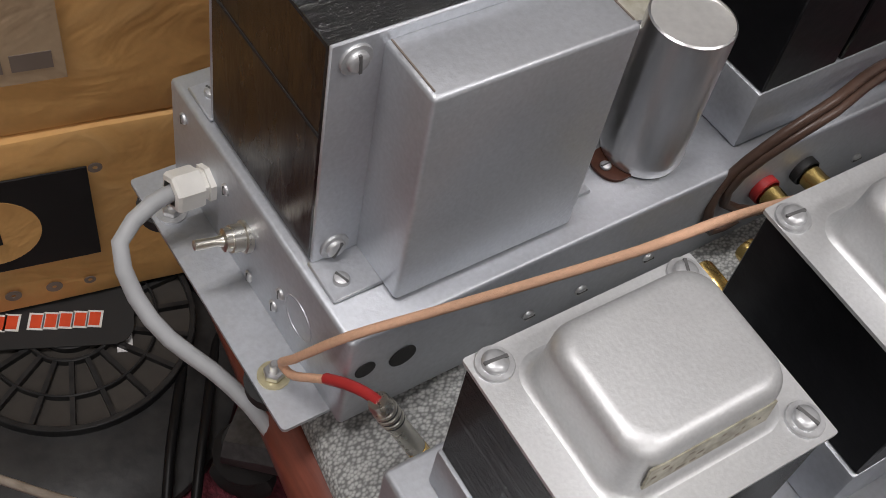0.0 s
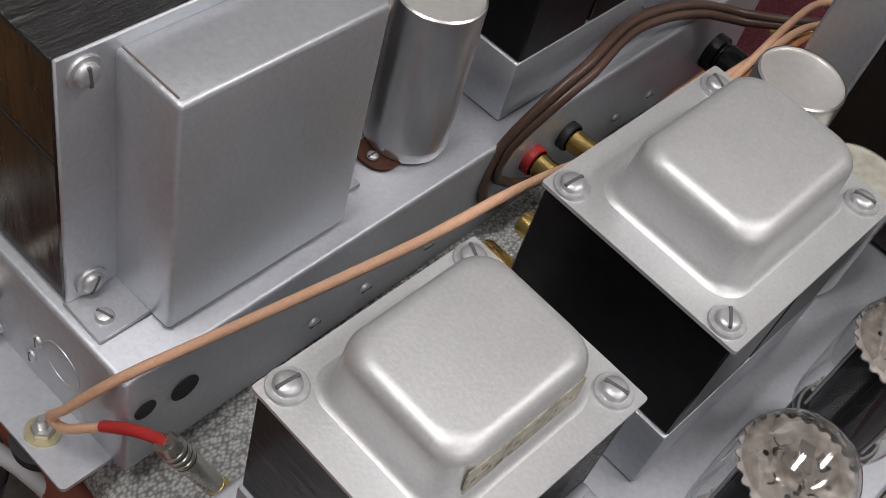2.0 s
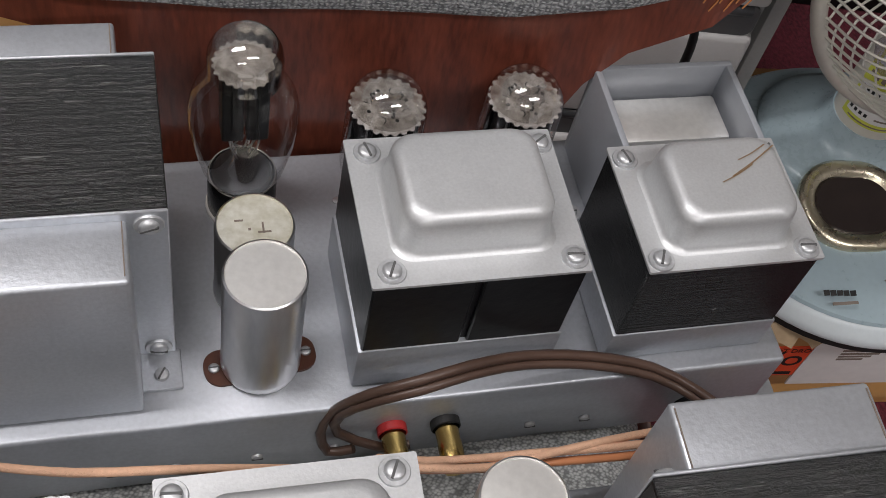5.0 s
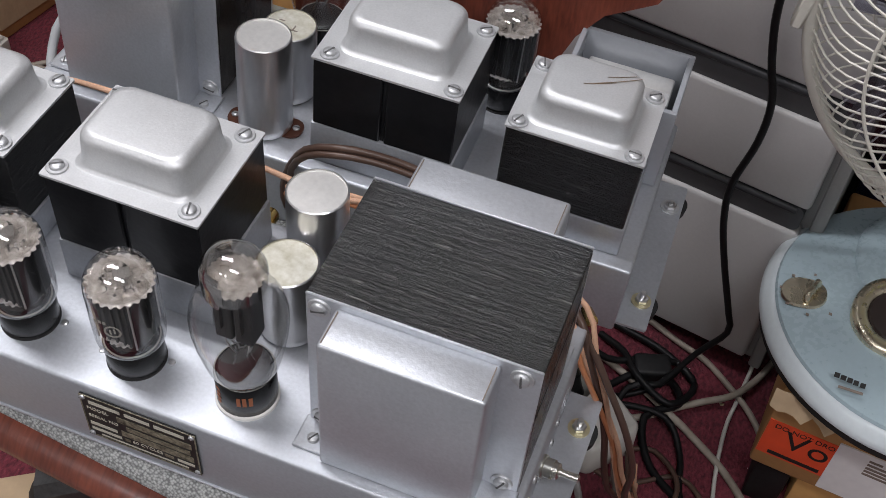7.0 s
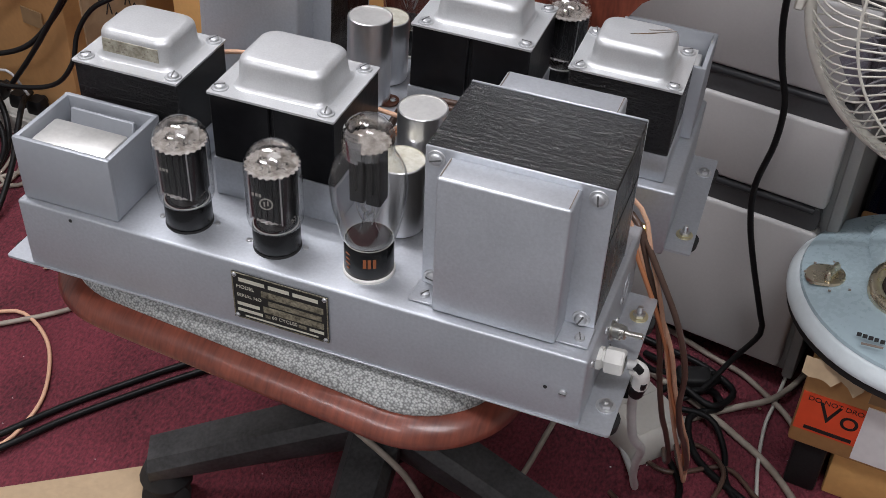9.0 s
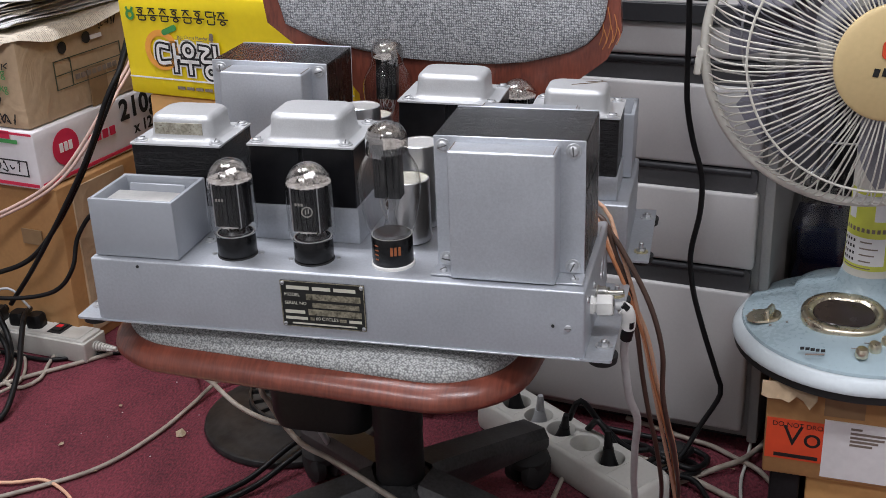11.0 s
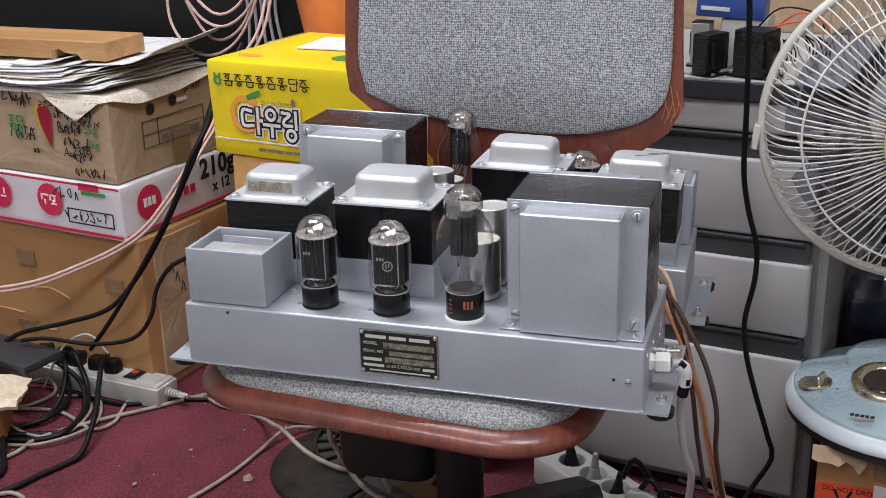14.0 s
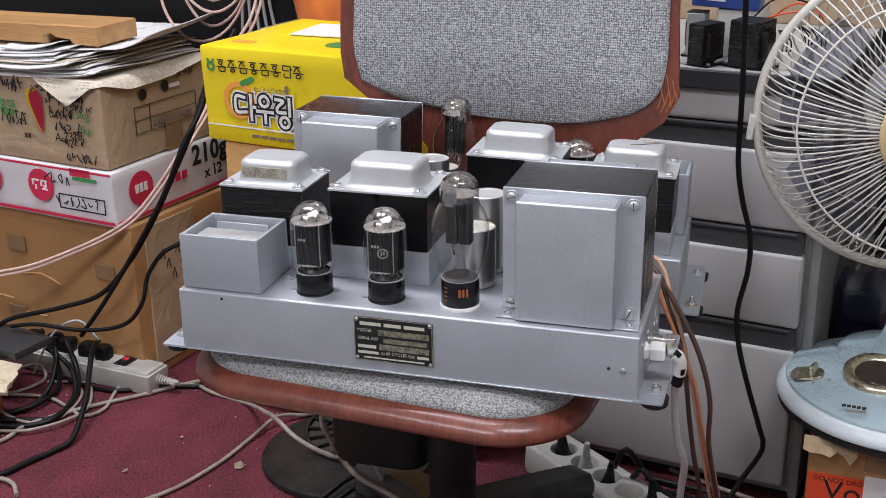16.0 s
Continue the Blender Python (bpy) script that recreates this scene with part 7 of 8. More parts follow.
for x in (-0.050, -0.006, 0.038, 0.082, 0.126):
    part("socket_well", socket_deck(x, 0.0219), M["stripwhite"], p2, angle=40)
part("deck_end", box(-0.0930, -0.0722, -0.029, 0.029, 0.040, 0.0462), M["stripwhite"], p2)
part("deck_end", box(0.1482, 0.1930, -0.029, 0.029, 0.040, 0.0462), M["stripwhite"], p2)
for x, lean, mt, words in ((-0.050, -10, "blackcable", "slim black mains plug upright in the socket strip"), (-0.006, 6, "greycable", "slim grey mains plug upright in the socket strip"), (0.038, 14, "blackcable", "slim black mains plug upright in the socket strip"), (0.126, -6, "blackcable", "slim black mains plug upright in the socket strip")):
    t = thing("mains_plug", S2 @ pose(x, 0.0, 0.0145, lean * 0.6, lean, 8), words, "plug", "mains plugs")
    part("body", lathe([(0, 0), (0.0125, 0), (0.0130, 0.002), (0.0130, 0.018), (0.0105, 0.024), (0.0075, 0.036), (0.0065, 0.044), (0, 0.044)], 20), M[mt], t)
    part("cord_sleeve", lathe([(0.0058, 0.040), (0.0052, 0.046), (0.0056, 0.048), (0.0046, 0.054), (0.0050, 0.056), (0.0036, 0.066), (0, 0.066)], 14), M[mt], t)
part("rocker", box(-0.086, -0.079, -0.006, 0.004, 0.0455, 0.0490), M["switchred"], p2, "red lit switch")

# ---- spool on the carpet ----
sp = thing("cable_spool", pose(-0.0375, 0.486, 0), "dusty black plastic spool lying flat under the carton", "spool")
UP = pose(0.0175, 0.046, 0)
part("lower_flange", lathe([(0, 0), (0.1215, 0), (0.1250, 0.002), (0.1256, 0.006), (0.1240, 0.0095), (0.1190, 0.0110), (0.1170, 0.0108), (0.1000, 0.0145), (0.0760, 0.0185), (0, 0.0185)], 72), M["spool"], sp, "dusty black flange")
part("window_floor", lathe([(0.020, 0.0150), (0.0930, 0.0150), (0.0930, 0.0205), (0.020, 0.0205)], 56, m=UP, close=True), M["spoolcard"], sp, "grey dusty card seen through the windows")
for r0, r1 in ((0.0920, 0.0965), (0.0655, 0.0675), (0.034, 0.037)):
    part("ring", lathe([(r0, 0.015), (r1, 0.015), (r1, 0.0268), (r1 - 0.0008, 0.0275), (r0 + 0.0006, 0.0275), (r0, 0.0268)], 64, m=UP, close=True), M["spool"], sp)
part("hub", lathe([(0, 0.015), (0.026, 0.015), (0.026, 0.0270), (0.020, 0.0280), (0, 0.0280)], 36, m=UP), M["spool"], sp)
for k in range(19):
    part("rib", box(0.036, 0.0925, -0.0019, 0.0019, 0.015, 0.0262, m=UP @ pose(0, 0, 0, 0, 0, 360 / 19 * k + 4)), M["spool"], sp)
CARD = pose(0.004, 0.058, 0, 0, 0, -23)
part("label_card", stacked([(0.066, 0.030, 0.016, 0.0276), (0.066, 0.030, 0.016, 0.0282)], 6, m=CARD), M["darkgap"], sp, "black label with red lettering")
for x in (-0.058, -0.047, -0.036, -0.026, -0.008, 0.003, 0.014, 0.025, 0.036):
    part("label_letter_back", box(-0.0060, 0.0060, -0.0078, 0.0078, 0.0282, 0.0285, m=CARD @ pose(x, -0.006, 0, 0, 0, -6)), M["whiteink"], sp)
    part("label_letter_bar", box(-0.0042, 0.0042, -0.0060, 0.0060, 0.0285, 0.0288, m=CARD @ pose(x, -0.006, 0, 0, 0, -6)), M["redsticker"], sp)
part("paper_bit", box(-0.006, 0.006, -0.008, 0.008, 0.0205, 0.0212, m=pose(0.0480, 0.0120, 0, 0, 0, -20)), M["paper"], sp)


# ---- binding posts, leads and cables ----
BM = amp_b.matrix_world


def binding_post(amp, x, z, ring):
    p = part("binding_post", lathe([(0, 0), (0.0075, 0), (0.0075, 0.004), (0.0068, 0.0045)], 22, m=pose(x, D, z, -90, 0, 0)), M[ring], amp, "gold binding post with a coloured ring")
    part("gold_barrel", lathe([(0.0056, 0.0045), (0.0060, 0.006), (0.0058, 0.012), (0.0061, 0.0125), (0.0061, 0.026), (0.0052, 0.0275), (0, 0.0275)], 18, m=pose(x, D, z, -90, 0, 0)), M["brass"], p)


for a in (amp_a, amp_b):
    binding_post(a, 0.205, -0.026, "red")
    binding_post(a, 0.178, -0.026, "blackink")
jack = part("input_jack", lathe([(0, 0), (0.011, 0), (0.011, 0.006), (0.0085, 0.007), (0.0085, 0.022), (0.006, 0.026), (0, 0.026)], 24, m=pose(0.040, D, -0.040, -90, 0, 0)), M["bakelite"], amp_b, "black plug in the input jack")
part("knurl", lathe([(0.0090, 0.008), (0.0095, 0.009), (0.0095, 0.019), (0.0090, 0.020)], 14, m=pose(0.040, D, -0.040, -90, 0, 0)), M["bakelite"], jack, angle=15)
part("gold_tip", lathe([(0.0035, 0.020), (0.0042, 0.024), (0.0042, 0.040), (0.002, 0.042), (0, 0.042)], 14, m=pose(0.026, D + 0.004, -0.033, -60, 0, 20)), M["brass"], jack)

cable("speaker_lead", [(0.0085, 0.2035, 0.4360), (0.0045, 0.2115, 0.4280), (0.0012, 0.2185, 0.4210), (0.0006, 0.2245, 0.4170), (0.0000, 0.2270, 0.4200), (0.0015, 0.2205, 0.4310), (0.0140, 0.2035, 0.4640), (0.0390, 0.1884, 0.4850), (0.0680, 0.1722, 0.5070), (0.0990, 0.1601, 0.5220), (0.1280, 0.1560, 0.5260), (0.1580, 0.1570, 0.5170), (0.1950, 0.1570, 0.5060), (0.2350, 0.1540, 0.5030), (0.2630, 0.1510, 0.5030), (0.2950, 0.1530, 0.5080), (0.3400, 0.1600, 0.5000), (0.3850, 0.1650, 0.4880), (0.4250, 0.1600, 0.4700), (0.4400, 0.1480, 0.4400), (0.4550, 0.1500, 0.3900), (0.4700, 0.1650, 0.3100), (0.4820, 0.1900, 0.2300), (0.4920, 0.2300, 0.1500), (0.5000, 0.2900, 0.0500), (0.5000, 0.3400, 0.0080)], 0.0019, M["copperwire"], "peach braided lead looped round a foot bolt")
sleeve = cable("red_sleeved_lead", [(0.0076, 0.2055, 0.4345), (0.0110, 0.1965, 0.4420), (0.0136, 0.1875, 0.4480), (0.0155, 0.1800, 0.4510)], 0.0023, M["red"], "red sleeve on the end of the braided lead")
lead = thing("rca_plug", look((0.0152, 0.1805, 0.4510), (0.036, 0.166, 0.4035)), "gold and nickel phono plug with a red sleeve", "plug")
part("barrel", lathe([(0, 0.001), (0.0038, 0.001), (0.0044, 0.0), (0.0047, -0.002), (0.0047, -0.016), (0.0043, -0.0175), (0.0043, -0.037), (0.0037, -0.038), (0, -0.038)], 24), M["nickel"], lead, "dull nickel barrel")
for z in (-0.0045, -0.0080, -0.0115):
    part("grip_ring", lathe([(0.0046, z), (0.0050, z - 0.0004), (0.0050, z - 0.0018), (0.0046, z - 0.0022)], 24), M["nickel"], lead)
    part("ring_groove", lathe([(0.00465, z - 0.0022), (0.00478, z - 0.0024), (0.00478, z - 0.0031), (0.00465, z - 0.0033)], 24), M["slotgrey"], lead)
part("gold_tip", lathe([(0.0036, -0.0375), (0.0044, -0.038), (0.0044, -0.049), (0.0036, -0.050), (0, -0.050)], 12), M["brass"], lead, "gold tip")
cable("brown_speaker_cable", [(0.2180, 0.1977, 0.4266), (0.2060, 0.1997, 0.4216), (0.2020, 0.2037, 0.4366), (0.2070, 0.2047, 0.4566), (0.2220, 0.1997, 0.4826), (0.2430, 0.1987, 0.4936), (0.2670, 0.2043, 0.4924), (0.2960, 0.2108, 0.4843), (0.3310, 0.2124, 0.4741), (0.3660, 0.2090, 0.4620), (0.3880, 0.1980, 0.4550), (0.4040, 0.1780, 0.4580), (0.4200, 0.1600, 0.4620), (0.4300, 0.1500, 0.4550), (0.4380, 0.1500, 0.4270), (0.4480, 0.1510, 0.4010), (0.4580, 0.1570, 0.3510), (0.4640, 0.1690, 0.2960), (0.4710, 0.1860, 0.2410), (0.4770, 0.2110, 0.1930), (0.4820, 0.2600, 0.1100), (0.4750, 0.3300, 0.0300), (0.4600, 0.4000, 0.0080)], 0.0025, M["brownwire"], "glossy brown speaker cable bowed between the amplifiers")
cable("brown_speaker_cable", [(0.2460, 0.1977, 0.4246), (0.2320, 0.1977, 0.4246), (0.2100, 0.2027, 0.4366), (0.2100, 0.2017, 0.4586), (0.2240, 0.1967, 0.4806), (0.2440, 0.1957, 0.4901), (0.2670, 0.2013, 0.4889), (0.2960, 0.2078, 0.4808), (0.3310, 0.2094, 0.4706), (0.3660, 0.2060, 0.4585), (0.3880, 0.1950, 0.4515), (0.4060, 0.1740, 0.4560), (0.4240, 0.1560, 0.4600), (0.4500, 0.1440, 0.4250), (0.4710, 0.1410, 0.3840), (0.4830, 0.1470, 0.3350), (0.4840, 0.1590, 0.2850), (0.4900, 0.1760, 0.2370), (0.4950, 0.2060, 0.1920), (0.5000, 0.2600, 0.1050), (0.4900, 0.3300, 0.0300), (0.4750, 0.4000, 0.0080)], 0.0025, M["brownwire"], "glossy brown speaker cable bowed between the amplifiers")
for k, (dy, dz, mt) in enumerate(((0.0, 0.0, "orangewire"), (0.006, 0.004, "copperwire"))):
    cable("orange_lead", [(0.222, 0.170 + dy * 0.4, 0.470 + dz), (0.240, 0.158 + dy * 0.4, 0.490 + dz), (0.263, 0.152 + dy * 0.5, 0.500 + dz), (0.282, 0.1505 + dy * 0.5, 0.503 + dz), (0.320, 0.1505 + dy * 0.5, 0.500 + dz), (0.346, 0.1515 + dy * 0.5, 0.495 + dz), (0.390, 0.152 + dy * 0.5, 0.476 + dz), (0.420, 0.148 + dy * 0.5, 0.458 + dz), (0.432, 0.142 + dy, 0.437), (0.448, 0.147 + dy, 0.397), (0.464 + dz, 0.157, 0.346), (0.474 + dz, 0.170, 0.290), (0.487 + dz, 0.190, 0.228), (0.492 + dz, 0.217, 0.185), (0.496 + dz, 0.260, 0.115), (0.495 + dz, 0.32, 0.030), (0.49 + dz, 0.36, 0.010)], 0.0019, M[mt], "orange hook-up lead running off the chair")
# mains leads of both amplifiers
cable("grey_mains_cord", [BM @ Vector((L + 0.016, 0.0375, -0.0275)), BM @ Vector((L + 0.027, 0.0385, -0.0285)), (-0.0360, 0.3034, 0.4280), (-0.0376, 0.2863, 0.4120), (-0.0308, 0.2693, 0.3980), (-0.0186, 0.2545, 0.3850), (-0.0088, 0.2388, 0.3720), (-0.0001, 0.2223, 0.3520), (0.0131, 0.2122, 0.3250), (0.0267, 0.2052, 0.2950), (0.075, 0.250, 0.180), (0.090, 0.330, 0.050), (0.10, 0.42, 0.008), (0.13, 0.50, 0.006)], 0.0039, M["greycable"], "grey mains cord from the amplifier's gland")
cable("grey_mains_cord", [(0.450, 0.0375, 0.4325), (0.4575, 0.0385, 0.4315), (0.4618, 0.0425, 0.4190), (0.4580, 0.0475, 0.400), (0.456, 0.058, 0.377), (0.460, 0.072, 0.329), (0.466, 0.096, 0.292), (0.462, 0.130, 0.239), (0.459, 0.170, 0.174), (0.458, 0.230, 0.090), (0.45, 0.30, 0.020), (0.42, 0.36, 0.007), (0.37, 0.42, 0.020)], 0.0036, M["cordwhite"], "grey mains cord hanging from the amplifier's gland")
tape = thing("tape_wrap", pose(0, 0, 0), "white and black tape wrapped round the mains cord", "tape")
part("white_tape", sweep([(0.4545, 0.0380, 0.4315), (0.4590, 0.0395, 0.4280), (0.4605, 0.0425, 0.4190), (0.4600, 0.0445, 0.4100)], 0.0057, 12, 0.003), M["ceramic"], tape)
part("black_tape", sweep([(0.4605, 0.0445, 0.4100), (0.4590, 0.0460, 0.4040), (0.4580, 0.0475, 0.3985)], 0.0052, 12, 0.003), M["blackcable"], tape)
for a, b in (((0.4560, 0.0350, 0.4350), (0.4600, 0.0355, 0.4310)), ((0.4625, 0.0395, 0.4180), (0.4620, 0.0410, 0.4120))):
    part("black_tape_patch", sweep([a, b], 0.0028, 8, 0.002), M["blackcable"], tape)
# black cable hanging down the cabinet
cable("black_power_cable", [(0.4688, 0.4590, 0.9027), (0.4724, 0.4590, 0.7196), (0.4750, 0.4700, 0.6811), (0.4774, 0.4800, 0.6161), (0.4788, 0.4880, 0.5482), (0.4801, 0.4940, 0.4772), (0.4889, 0.4940, 0.4284), (0.5007, 0.4940, 0.3858), (0.5013, 0.4940, 0.3412), (0.4928, 0.4920, 0.2875), (0.4975, 0.4900, 0.2429), (0.5123, 0.4870, 0.1901), (0.5321, 0.4840, 0.1303), (0.5380, 0.4820, 0.1039), (0.5173, 0.4790, 0.0604), (0.4921, 0.4578, 0.0200), (0.4671, 0.4427, 0.0060), (0.4322, 0.4227, 0.0060)], 0.0034, M["blackcable"], "black power cable hanging down the drawer fronts")
# carpet tangle
F = 0.0045
RUNS = [
    ("beige_cable", "beigecable", 0.0031, [(-0.4628, 0.6207, 0.018), (-0.4218, 0.6204, 0.012), (-0.3921, 0.6232, 0.005), (-0.3533, 0.6261, 0.005), (-0.3234, 0.6096, 0.006), (-0.2394, 0.5798, 0.010), (-0.1220, 0.4000, 0.1060), (-0.0758, 0.3350, 0.1381), (-0.0311, 0.3000, 0.1343), (0.0185, 0.2680, 0.1386), (0.0499, 0.2660, 0.1385), (0.0910, 0.2920, 0.1466), (0.0836, 0.2900, 0.2318), (0.1146, 0.2800, 0.3219)], "beige mains cable running over the carpet"),
    ("beige_cable", "beigecable", 0.0034, [(-0.5808, 0.3332, 0.0045), (-0.5531, 0.3933, 0.0045), (-0.5478, 0.4391, 0.0045), (-0.4956, 0.5083, 0.0045), (-0.4332, 0.5693, 0.0045), (-0.3668, 0.6383, 0.0045), (-0.3283, 0.6586, 0.0045), (-0.2794, 0.6685, 0.0045)], "beige mains cable running over the carpet"),
    ("beige_cable", "beigecable", 0.0031, [(-0.5666, 0.0993, 0.0045), (-0.4147, 0.1806, 0.0045), (-0.3038, 0.2618, 0.0045), (-0.2437, 0.3236, 0.0045), (-0.2104, 0.4099, 0.0045), (-0.1963, 0.4891, 0.0045), (-0.1778, 0.5481, 0.014), (-0.1457, 0.5804, 0.0045), (-0.1165, 0.6006, 0.0045), (-0.0651, 0.6268, 0.0045)], "beige mains cable running under the chair"),
    ("beige_cable", "beigecable", 0.0033, [(0.0400, 0.2350, 0.3450), (0.0330, 0.2380, 0.2100), (0.0310, 0.2600, 0.1680), (0.0400, 0.2800, 0.1230), (0.0880, 0.2200, 0.1400), (0.1310, 0.1880, 0.1480), (0.1900, 0.1500, 0.1480), (0.2500, 0.1400, 0.1150), (0.3000, 0.1500, 0.0300), (0.3300, 0.2300, 0.0045), (0.3519, 0.4127, 0.0045)], "beige cable looped past the chair base"),
    ("black_cable", "blackcable", 0.0040, [(-0.2696, 0.0187, 0.009), (-0.2088, 0.0977, 0.009), (-0.1692, 0.1665, 0.0045), (-0.1034, 0.2495, 0.0045), (-0.0405, 0.3174, 0.010), (0.0091, 0.4035, 0.028), (0.0684, 0.5045, 0.0045), (0.1179, 0.5855, 0.0045)], "black mains cable under the chair"),
    ("black_cable", "blackcable", 0.0040, [(-0.2591, -0.0015, 0.009), (-0.1944, 0.0846, 0.009), (-0.1548, 0.1534, 0.0045), (-0.0891, 0.2364, 0.0045), (-0.0252, 0.3072, 0.010), (0.0295, 0.3933, 0.028), (0.0887, 0.4943, 0.0045), (0.1482, 0.5853, 0.0045)], "black mains cable under the chair"),
    ("black_cable", "blackcable", 0.0045, [(-0.5299, 0.6200, 0.0674), (-0.5175, 0.5850, 0.0711), (-0.4960, 0.5380, 0.0545), (-0.4693, 0.4830, 0.0358), (-0.4501, 0.4135, 0.010), (-0.4598, 0.3839, 0.0045), (-0.4786, 0.3432, 0.0045), (-0.4874, 0.3178, 0.0045), (-0.5182, 0.2619, 0.0045)], "black plug lead curling over the carpet"),
    ("black_cable", "blackcable", 0.0040, [(-0.5326, 0.5800, 0.0942), (-0.4793, 0.5830, 0.1626), (-0.4158, 0.5900, 0.2570), (-0.3655, 0.5970, 0.3403), (-0.3306, 0.6100, 0.4198), (-0.3143, 0.6360, 0.4621), (-0.3081, 0.6750, 0.5117), (-0.3043, 0.7530, 0.5675)], "black lead running up beside the boxes"),
    ("black_cable", "blackcable", 0.0040, [(-0.6863, 0.5680, 0.0976), (-0.6536, 0.5780, 0.1137), (-0.5680, 0.5850, 0.1377), (-0.4936, 0.5900, 0.1667), (-0.4394, 0.5970, 0.2239), (-0.3933, 0.6100, 0.2983), (-0.3615, 0.6290, 0.3687), (-0.3400, 0.6560, 0.4302), (-0.3235, 0.6940, 0.5089)], "black lead running up beside the boxes"),
    ("black_cable", "blackcable", 0.0035, [(-0.6464, 0.5580, 0.1075), (-0.5955, 0.5580, 0.1164), (-0.5171, 0.5650, 0.1122), (-0.4480, 0.5750, 0.1251), (-0.4153, 0.5830, 0.1623), (-0.4091, 0.5970, 0.2027), (-0.3886, 0.6070, 0.2369), (-0.3642, 0.6170, 0.2529), (-0.3298, 0.6360, 0.2690)], "black lead sagging in front of the large carton"),
    ("black_cable", "blackcable", 0.0040, [(-0.6093, 0.6300, 0.0657), (-0.6163, 0.6110, 0.0716), (-0.5816, 0.5750, 0.0551), (-0.5731, 0.5343, 0.017), (-0.5824, 0.4871, 0.0045), (-0.6234, 0.4250, 0.0045), (-0.6847, 0.4047, 0.0045)], "black plug lead curling over the carpet"),
    ("black_cable", "blackcable", 0.0040, [(-0.6806, 0.6200, 0.0658), (-0.6447, 0.5900, 0.0775), (-0.6142, 0.5860, 0.0653), (-0.5593, 0.5730, 0.0409), (-0.5238, 0.5331, 0.018), (-0.5186, 0.4717, 0.006), (-0.5807, 0.4453, 0.0045), (-0.6747, 0.4251, 0.0045)], "black plug lead curling over the carpet"),
    ("grey_thin_lead", "greycable", 0.0020, [(-0.6260, 0.5683, 0.02), (-0.5886, 0.5850, 0.0904), (-0.5479, 0.6000, 0.1106), (-0.5073, 0.5900, 0.0852)], "thin grey lead looped over the plugs"),
    ("grey_thin_lead", "beigecable", 0.0030, [(-0.6865, 0.5068, F), (-0.5841, 0.5269, F), (-0.5222, 0.5063, F), (-0.4809, 0.4858, F), (-0.4610, 0.5163, F), (-0.4773, 0.5776, F), (-0.4836, 0.6491, F)], "pale thin lead on the carpet"),
    ("grey_thin_lead", "beigecable", 0.0026, [(-0.7074, 0.5274, F), (-0.6241, 0.4659, 0.008), (-0.5520, 0.4452, F), (-0.5115, 0.4757, F), (-0.5229, 0.5472, F), (-0.5646, 0.5881, F)], "pale thin lead on the carpet"),
    ("pale_speaker_lead", "pinkwire", 0.0026, [(-0.7817, 0.5500, 0.1895), (-0.6908, 0.5600, 0.1943), (-0.6174, 0.5800, 0.2063), (-0.5532, 0.6000, 0.2294), (-0.4829, 0.6100, 0.2625), (-0.4340, 0.6200, 0.2966), (-0.4003, 0.6400, 0.3398), (-0.3718, 0.6600, 0.3861), (-0.3658, 0.7000, 0.4125), (-0.3629, 0.7400, 0.4360), (-0.3722, 0.7800, 0.4534)], "pale speaker lead swagged across the boxes"),
    ("pale_speaker_lead", "pinkwire", 0.0026, [(-0.7817, 0.5500, 0.1835), (-0.6909, 0.5600, 0.1873), (-0.6175, 0.5800, 0.1993), (-0.5533, 0.6000, 0.2234), (-0.4799, 0.6100, 0.2574), (-0.4289, 0.6200, 0.2925), (-0.3943, 0.6400, 0.3368), (-0.3647, 0.6600, 0.3841), (-0.3587, 0.7000, 0.4115), (-0.3558, 0.7400, 0.4359), (-0.3661, 0.7800, 0.4554)], "pale speaker lead swagged across the boxes"),
    ("pale_speaker_lead", "copperwire", 0.0024, [(-0.4158, 0.2517, 0.0045), (-0.3436, 0.2638, 0.0045), (-0.3030, 0.2770, 0.0045), (-0.2455, 0.2445, 0.0045), (-0.2040, 0.1827, 0.0045), (-0.1931, 0.1321, 0.0045), (-0.2005, 0.0836, 0.008), (-0.2596, 0.0289, 0.008)], "pale speaker lead curling on the carpet"),
    ("beige_cable", "beigecable", 0.0040, [(0.3866, 0.4974, F), (0.4553, 0.4650, 0.006), (0.4865, 0.4478, 0.008), (0.5167, 0.4316, 0.006), (0.5408, 0.4175, F), (0.5881, 0.3813, F), (0.6486, 0.3061, F)], "beige mains cable running over the carpet"),
    ("beige_cable", "beigecable", 0.0034, [(0.4159, 0.5680, F), (0.4572, 0.5497, F), (0.5025, 0.5293, F), (0.5317, 0.5182, F), (0.5639, 0.4939, F), (0.5893, 0.4656, 0.010), (0.6124, 0.4365, F)], "beige mains cable by the foot of the cabinet"),
    ("beige_cable", "beigecable", 0.0038, [(0.6158, 0.5874, F), (0.6003, 0.5441, F), (0.5868, 0.5089, 0.010), (0.5672, 0.4788, 0.012), (0.5413, 0.4628, 0.008), (0.5115, 0.4427, F), (0.4778, 0.4166, F), (0.4279, 0.4066, F)], "beige mains cable crossing the other leads"),
    ("black_cable", "blackcable", 0.0042, [(0.3761, 0.4630, 0.0463), (0.3918, 0.4480, 0.0680), (0.4169, 0.4380, 0.0375), (0.4376, 0.4368, 0.012), (0.4673, 0.4669, 0.012), (0.5021, 0.4770, F), (0.5176, 0.4467, 0.012), (0.4880, 0.4165, 0.012), (0.5084, 0.3663, F), (0.5688, 0.3261, F)], "black mains cable on the carpet by the cabinet"),
